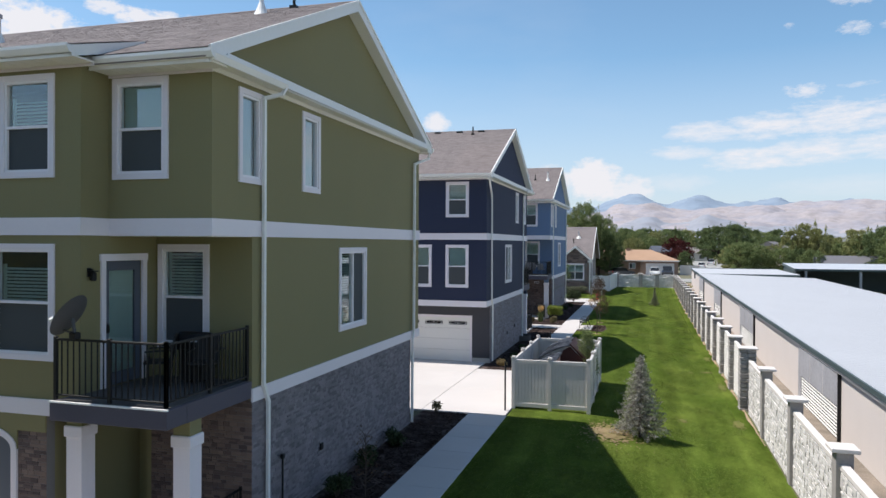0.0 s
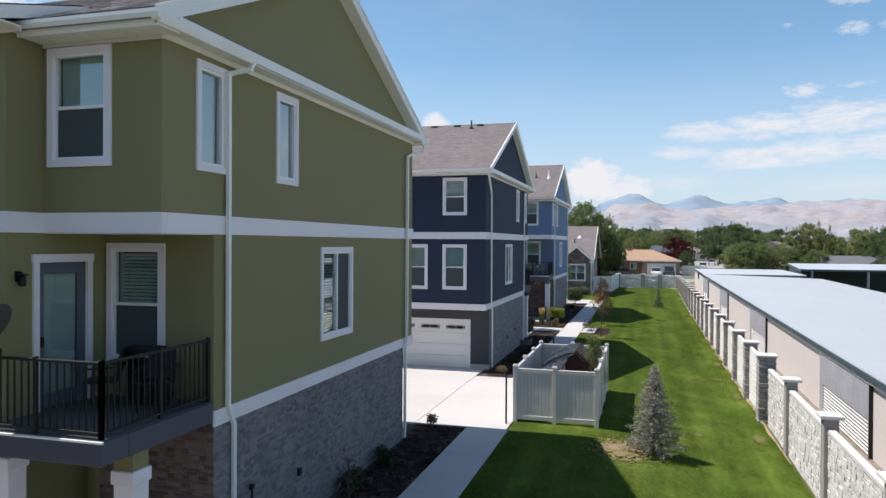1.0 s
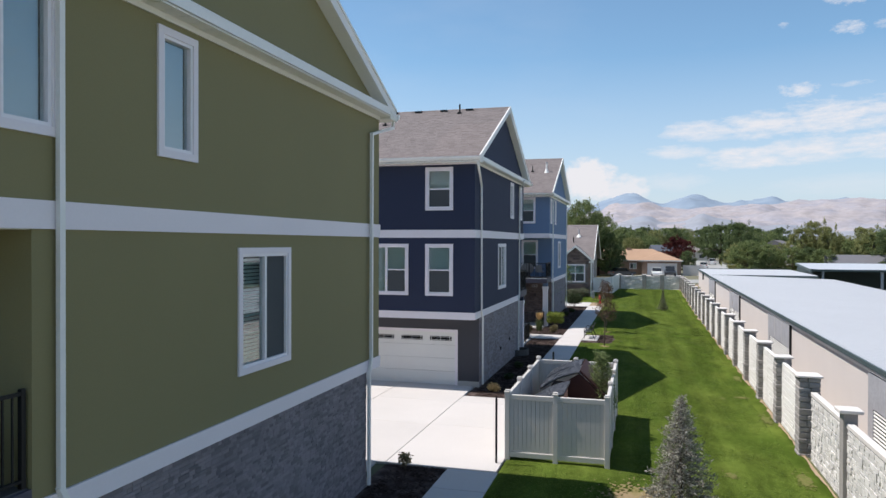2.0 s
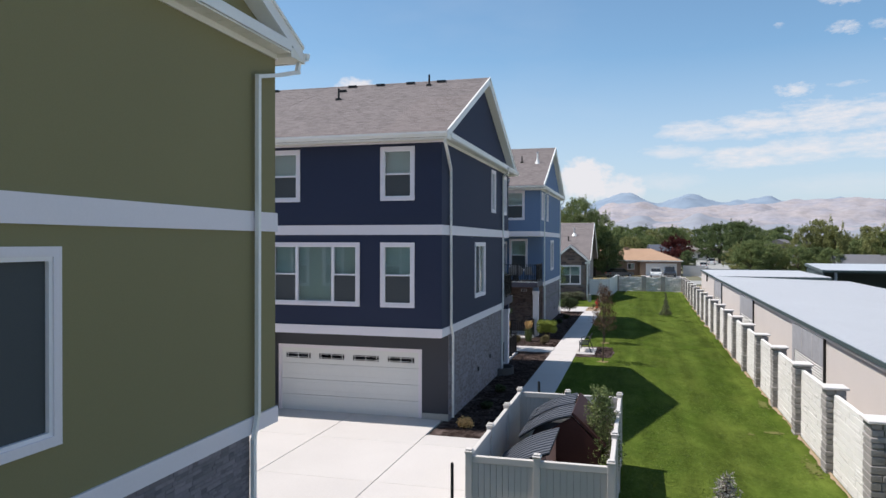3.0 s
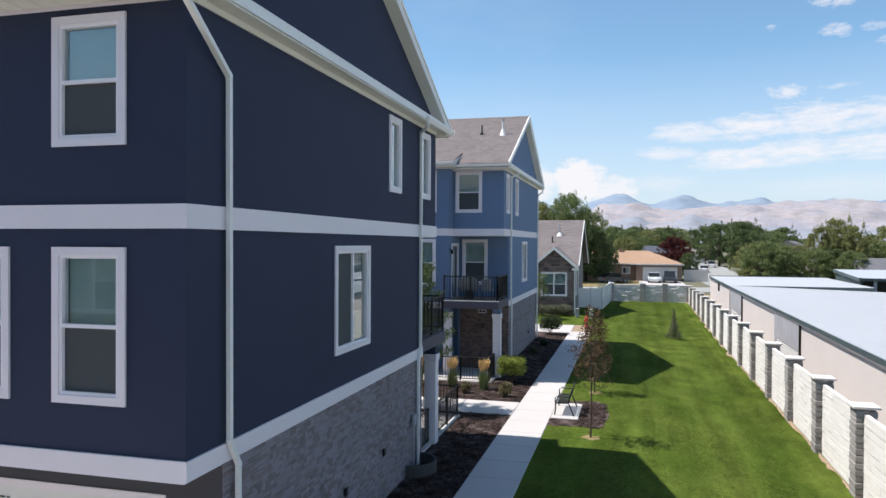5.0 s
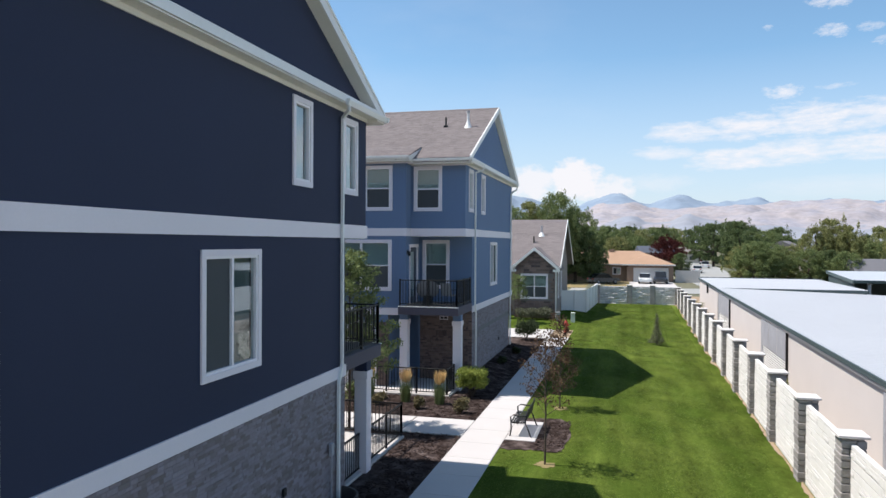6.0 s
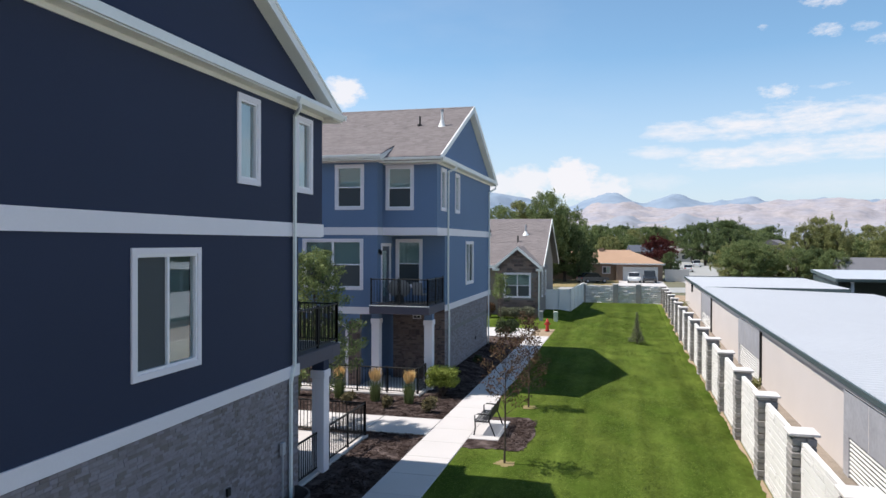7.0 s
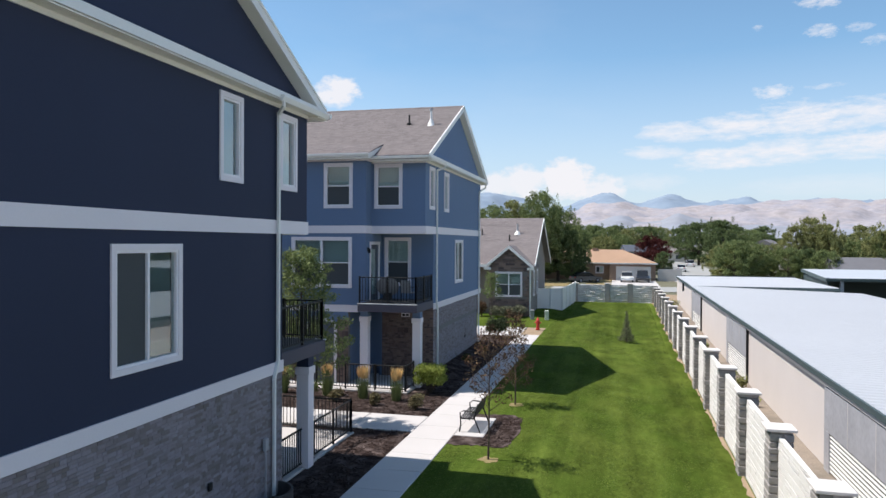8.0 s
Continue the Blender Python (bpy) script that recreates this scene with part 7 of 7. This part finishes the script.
# ---- garden plants ----
def spruce(label, h, r, m, seed, n=150, shoot=0.0, mat=LEAF_BLUE):
    S = thing("spruce", label, "tree", "spruces", m=m)
    part("trunk", Geo().tube([(0, 0, -0.05), (0, 0, h * 0.95)], 0.05, 8, 0.008), BARK, S)
    rr = np.random.default_rng(seed)
    g = Geo()
    limbs = Geo()
    for k in range(n):
        t = (k + 0.5) / n
        z = h * (0.06 + 0.92 * t)
        L = r * (1 - t) ** (0.85 + shoot) * rr.uniform(0.7, 1.15) + 0.05
        a = k * 2.399 + rr.uniform(-0.2, 0.2)
        tip = Vector((math.cos(a) * L, math.sin(a) * L, z - L * 0.12 + L * L * 0.1))
        base = Vector((0, 0, z))
        limbs.tube([base, tip], 0.010, 4, 0.003)
        m2 = max(8, int(85 * L / r))
        for q in range(m2):
            u = rr.uniform(0.15, 1.0)
            p = base.lerp(tip, u) + Vector(rr.normal(size=3)) * 0.035
            d = (tip - base).normalized() * 0.5 + Vector(rr.normal(size=3)) * 0.55 + Vector((0, 0, 0.25))
            d = d.normalized() * rr.uniform(0.05, 0.10)
            s = d.cross(Vector(rr.normal(size=3))).normalized() * 0.012
            i = g.verts([tuple(p - s), tuple(p + s), tuple(p + d)])
            g.f.append((i, i + 1, i + 2))
    part("branch_whorl", limbs, BARK, S)
    tagged(part("needles", g, mat, S), kind="stuff")
    return S


spruce("small silver-grey blue spruce on the lawn", 2.56, 0.84, pose(-0.06, 23.0, ground_z(-0.06, 23.0)), 21, 190)
spruce("young thin green spruce with browned tips on the far lawn", 1.95, 0.62, pose(0.9, 73.2, ground_z(0.9, 73.2)), 22, 90, 1.0, SAGE)


def shrub(label, m, r, h, leaves, leaf, mat, seed, group="shrubs", clipped=False):
    S = thing("shrub", label, "shrub", group, m=m)
    rr = random.Random(seed)
    blobs = [(rr.uniform(-.45, .45) * r, rr.uniform(-.45, .45) * r, h * rr.uniform(0.35, 0.68), r * rr.uniform(.35, .6), r * rr.uniform(.35, .6), h * rr.uniform(.25, .36)) for _ in range(9)]
    if clipped:
        blobs = [(x * r * 0.52, y * r * 0.52, h * z + rr.uniform(-.03, .03), r * 0.36, r * 0.36, h * 0.17) for x in (-1, 0, 1) for y in (-1, 0, 1) for z in (0.50, 0.80)]
    g = Geo()
    for b in blobs:
        g.tube([(0, 0, -0.03), (b[0] * 0.5, b[1] * 0.5, b[2] * 0.5), b[:3]], 0.012, 5, 0.004)
    part("stem", g, BARK, S)
    part("foliage", leaf_cloud(blobs, leaves, leaf, seed), mat, S)
    return S


def grass_clump(label, m, h, seed, plume=True, mat=None):
    G = thing("ornamental_grass", label, "grass", "ornamental grasses", m=m)
    rr = np.random.default_rng(seed)
    g, p = Geo(), Geo()
    for k in range(700):
        a, L = rr.uniform(0, 6.283), rr.uniform(0.6, 1.0) * h * 0.75
        lean = rr.uniform(0.02, 0.30)
        b = Vector((math.cos(a), math.sin(a), 0)) * rr.uniform(0, 0.17)
        tip = b + Vector((math.cos(a) * lean * L, math.sin(a) * lean * L, L))
        s = Vector((-math.sin(a), math.cos(a), 0)) * 0.006
        i = g.verts([tuple(b - s), tuple(b + s), tuple(tip)])
        g.f.append((i, i + 1, i + 2))
    tagged(part("grass_leaves", g, mat or LEAF, G), kind="stuff")
    if plume:
        for k in range(300):
            a, lean = rr.uniform(0, 6.283), rr.uniform(0, 0.14)
            z0, z1 = h * rr.uniform(0.58, 0.70), h * rr.uniform(0.84, 1.06)
            d = Vector((math.cos(a), math.sin(a), 0))
            o = rr.uniform(0, 0.11)
            c0, c1 = d * (o + lean * z0), d * (o + lean * z1 * 1.3)
            s = Vector((-math.sin(a), math.cos(a), 0)) * 0.016
            i = p.verts([tuple(c0 + Vector((0, 0, z0))), tuple((c0 + c1) / 2 + s + Vector((0, 0, (z0 + z1) / 2))), tuple(c1 + Vector((0, 0, z1))), tuple((c0 + c1) / 2 - s + Vector((0, 0, (z0 + z1) / 2)))])
            p.f.append((i, i + 1, i + 2, i + 3))
        tagged(part("plumes", p, STRAW, G, "straw-yellow plumes"), kind="stuff")
    return G


for k, (x, y) in enumerate(((-10.2, 53.1), (-8.72, 52.95), (-7.42, 52.9), (-12.0, 53.1))):
    grass_clump("feather reed grass with straw-yellow plumes before the patio railing", pose(x, y, 0.02), 1.18, 40 + k)
shrub("low dry tan shrub at the driveway corner", pose(-6.45, 33.1, 0.02), 0.30, 0.36, 900, 0.035, STRAW, 50)
shrub("clipped flat-topped yellow-green shrub beside the sidewalk", pose(-6.55, 54.45, 0.02), 0.66, 1.12, 5200, 0.042, HEDGE, 51, clipped=True)
shrub("dark green rounded shrub at the driveway edge", pose(-6.8, 71.0, 0.02), 0.85, 1.35, 3600, 0.055, SHADE_LEAF, 52)
for k, (x, y, r, h, m) in enumerate(((-9.47, 52.15, .33, .55, DRY_SHRUB), (-7.95, 52.0, .28, .5, DRY_SHRUB), (-6.35, 51.75, .32, .6, DRY_SHRUB), (-10.6, 52.6, .4, .7, LEAF),
                                     (-6.5, 61.0, .3, .4, SHADE_LEAF), (-6.4, 64.5, .3, .4, SHADE_LEAF),
                                     (-6.75, 17.2, .42, .6, SHADE_LEAF), (-6.74, 19.3, .36, .5, SHADE_LEAF), (-6.6, 15.0, .42, .6, SHADE_LEAF), (-6.5, 13.2, .4, .6, SHADE_LEAF), (-6.66, 23.2, .20, .50, DRY_SHRUB),
                                     (-6.3, 35.8, .24, .3, SHADE_LEAF), (-6.35, 38.6, .24, .3, SHADE_LEAF))):
    shrub("low garden shrub in the bark mulch", pose(x, y, bed_z(x, y)), r, h, 240 if r < 0.21 else 900, 0.045, m, 60 + k)
for k, (x, y, r, h) in enumerate(((5.35, 57.4, .35, .6), (5.5, 60.6, .3, .7), (5.45, 63.2, .35, .55), (5.2, 51.5, .22, .3), (4.9, 47.2, .2, .25), (5.3, 72.0, .3, .5), (5.0, 88.0, .5, .7), (5.2, 94.0, .6, .9))):
    shrub("weedy green plant in the gravel behind the boundary wall", pose(x, y, ground_z(4.6, y) + 0.03), r, h, 420, 0.05, TREE_LIGHT if k % 2 else LEAF_LIGHT, 120 + k, "weeds")
for k, (x, y, r, h) in enumerate(((-8.5, 80.8, .55, .9), (-7.7, 80.7, .75, .95), (-6.75, 80.8, .75, 1.0), (-9.6, 80.9, .5, 1.2))):
    shrub("grey-green sage shrub before the bungalow", pose(x, y, 0.22), r, h, 1900, 0.05, SAGE if k < 3 else LEAF_RUST, 90 + k)


def sapling(label, m, h, spread, base, leaves, leaf, mat, seed, r=0.03, limbs=26, clump=0.17):
    T = thing("young_tree", label, "tree", "young trees", m=m)
    rr = random.Random(seed)
    g = Geo()
    g.tube([(0, 0, -0.05), (0.02, 0.01, h * 0.5), (0, 0, h)], r, 8, 0.006)
    blobs = []
    for k in range(limbs):
        t = 0.05 + 0.95 * k / (limbs - 1)
        z = base + (h - base) * t
        a = k * 2.4
        L = spread * (1 - 0.65 * t) * rr.uniform(0.6, 1.1)
        tip = (math.cos(a) * L, math.sin(a) * L, z + L * 0.7)
        g.tube([(0, 0, z * 0.95), (tip[0] * .5, tip[1] * .5, z + L * 0.25), tip], 0.010, 5, 0.003)
        for q in (0.55, 0.85, 1.0):
            blobs.append((tip[0] * q, tip[1] * q, z + L * 0.7 * q, clump * spread + .04, clump * spread + .04, 0.16))
    part("trunk", g, BARK, T)
    part("crown", leaf_cloud(blobs, leaves, leaf, seed, 0.5), mat, T)
    return T


sapling("young tree with sparse rust-brown leaves on the lawn", pose(-2.93, 46.83, 0.02), 3.3, 0.95, 1.25, 1050, 0.040, LEAF_RUST, 31, 0.03, 24, 0.14)
sapling("young tree with brown and rust leaves down to its foot", pose(-3.14, 53.36, 0.02), 3.1, 0.82, 0.45, 2300, 0.038, LEAF_RUST, 32, 0.03, 34, 0.15)
sapling("thin bare-twigged shrub beside the sidewalk", pose(-5.95, 15.1, 0.02), 1.5, 0.5, 0.15, 110, 0.03, LEAF_RUST, 37, 0.012, 26)
sapling("small ornamental tree before the bungalow", pose(-8.5, 79.0, 0.10), 3.3, 0.9, 1.3, 1900, 0.055, LEAF, 34)
sapling("slender light green tree by the navy townhouse porch", pose(-9.3, 48.9, 0.02), 5.2, 1.7, 0.9, 15000, 0.045, LEAF, 35, 0.05, 64, 0.10)
sapling("leafy green sapling inside the vinyl enclosure", pose(-2.08, 28.3, 0.0), 2.3, 0.52, 0.45, 7000, 0.026, LEAF, 36, 0.03, 60, 0.15)
def ragged(name, cx, cy, rx, ry, lift, mat, label, square=2.0, rough=0.35, seed=2.0):
    """A flat patch with an uneven edge, lying on the lawn."""
    g, n = Geo(), 72
    g.v.append((cx, cy, ground_z(cx, cy) + lift + 0.004))
    for k in range(n):
        a = 2 * math.pi * k / n
        c, s = math.cos(a), math.sin(a)
        w = (abs(c) ** square + abs(s) ** square) ** (-1 / square)
        w *= 1 + rough * noise.noise((c * 1.6, s * 1.6, seed)) + 0.5 * rough * noise.noise((c * 7, s * 7, seed + 3))
        x, y = cx + c * w * rx, cy + s * w * ry
        g.v.append((x, y, ground_z(x, y) + lift))
    g.f = [(0, k + 1, (k + 1) % n + 1) for k in range(n)]
    return single(name, g, mat, label, name.replace("_", " "), kind="structure")


for px, py, sd in ((-2.93, 46.83, 21.0), (-3.14, 53.36, 22.0)):
    ragged("dirt_ring", px, py, 0.27, 0.24, 0.034, THATCH, "small ring of bare soil round a young tree", 2.0, 0.5, sd)
ragged("mulch_bed", -3.55, 49.85, 0.98, 1.95, 0.036, MULCH, "patch of bark mulch round the bench pad", 5.0, 0.14, 4.0)
WORN = surface("thin_dry_grass", (0.155, 0.150, 0.055), 0.95, spec=0.03, big=6, small=45, amount=0.3, bump=0.5, depth=0.02, alt=(0.095, 0.115, 0.028))


def worn_patch(cx, cy, rx, ry, n, mat, label, seed):
    """Blotches of bare or dry ground, thinning out towards the edge of the patch."""
    r, g = random.Random(seed), Geo()
    for k in range(n):
        a, q = r.uniform(0, 6.283), abs(r.gauss(0, 0.5))
        x, y = cx + math.cos(a) * q * rx, cy + math.sin(a) * q * ry
        size = r.uniform(0.02, 0.075) * (1.3 - min(1.0, q)) + 0.008
        i = g.verts([(x + math.cos(t * 0.7854) * size * r.uniform(0.5, 1.2), y + math.sin(t * 0.7854) * size * r.uniform(0.6, 1.6), ground_z(x, y) + 0.036 + 0.00003 * k) for t in range(8)])
        g.f.append(tuple(range(i, i + 8)))
    single("bare_patch", g, mat, label, "bare patch", kind="structure")


for px, py, rx, ry, n, sd in ((1.35, 26.2, 0.2, 0.4, 60, 6), (3.2, 26.6, 0.3, 1.0, 160, 7), (2.95, 36.9, 0.5, 0.2, 70, 10), (3.3, 33.2, 0.27, 1.2, 150, 12), (3.3, 41.2, 0.27, 1.1, 130, 13), (2.2, 36.4, 0.1, 0.1, 12, 14)):
    worn_patch(px, py, rx, ry, n, WORN, "small thin yellowed patch in the lawn", sd)
worn_patch(-0.95, 22.75, 1.1, 1.4, 900, THATCH, "dry worn patch in the lawn beside the spruce", 15)


# ---- grass blades and bark chips ----
def lawn_blades():
    r = np.random.default_rng(5)
    n = 420000
    y = 14 + 85 * r.random(n) ** 1.25
    x = -4.3 + 7.5 * r.random(n)
    z = np.array([ground_z(a, b) for a, b in zip(x, y)]) + 0.02
    a = r.uniform(0, 6.283, n)
    h = r.uniform(0.006, 0.015, n)
    w = r.uniform(0.005, 0.010, n) * (1 + y / 50)
    dx, dy = np.cos(a) * w, np.sin(a) * w
    lx, ly = r.normal(0, 0.034, n), r.normal(0, 0.034, n) + 0.01
    v = np.stack([np.stack([x - dx, y - dy, z], 1), np.stack([x + dx, y + dy, z], 1), np.stack([x + lx, y + ly, z + h], 1)], 1).reshape(-1, 3)
    me = bpy.data.meshes.new("grass")
    me.vertices.add(3 * n)
    me.vertices.foreach_set("co", v.ravel())
    me.loops.add(3 * n)
    me.loops.foreach_set("vertex_index", np.arange(3 * n))
    me.polygons.add(n)
    me.polygons.foreach_set("loop_start", np.arange(n) * 3)
    me.polygons.foreach_set("loop_total", np.full(n, 3))
    me.update(calc_edges=True)
    tagged(link("grass", me, BLADE), "short mown grass blades over the lawn", "grass", kind="stuff")


lawn_blades()


def chips():
    r = np.random.default_rng(6)
    g = Geo()
    for x0, x1, y0, y1, n in ((-7.0, -5.7, 32.1, 45.2, 2600), (-12, -5.7, 45.3, 48.9, 2600), (-12, -5.7, 51, 54, 2400), (-7.1, -5.7, 54, 71, 2200), (-7.0, -5.7, 11, 23.5, 3000), (-3.4, -2.6, 48.0, 51.5, 500)):
        for k in range(n):
            x, y = r.uniform(x0, x1), r.uniform(y0, y1)
            a, L, w, t = r.uniform(0, 6.283), r.uniform(0.03, 0.08), r.uniform(0.01, 0.025), r.uniform(-0.02, 0.03)
            c, s, z = math.cos(a), math.sin(a), bed_z(x, y)
            i = g.verts([(x - c * L - s * w, y - s * L + c * w, z + 0.025), (x - c * L + s * w, y - s * L - c * w, z + 0.025), (x + c * L + s * w, y + s * L - c * w, z + 0.035 + t), (x + c * L - s * w, y + s * L + c * w, z + 0.035 + t)])
            g.f.append((i, i + 1, i + 2, i + 3))
    single("bark_chips", g, CHIP, "loose bark chips on the mulch beds", "bark mulch", kind="stuff")


chips()
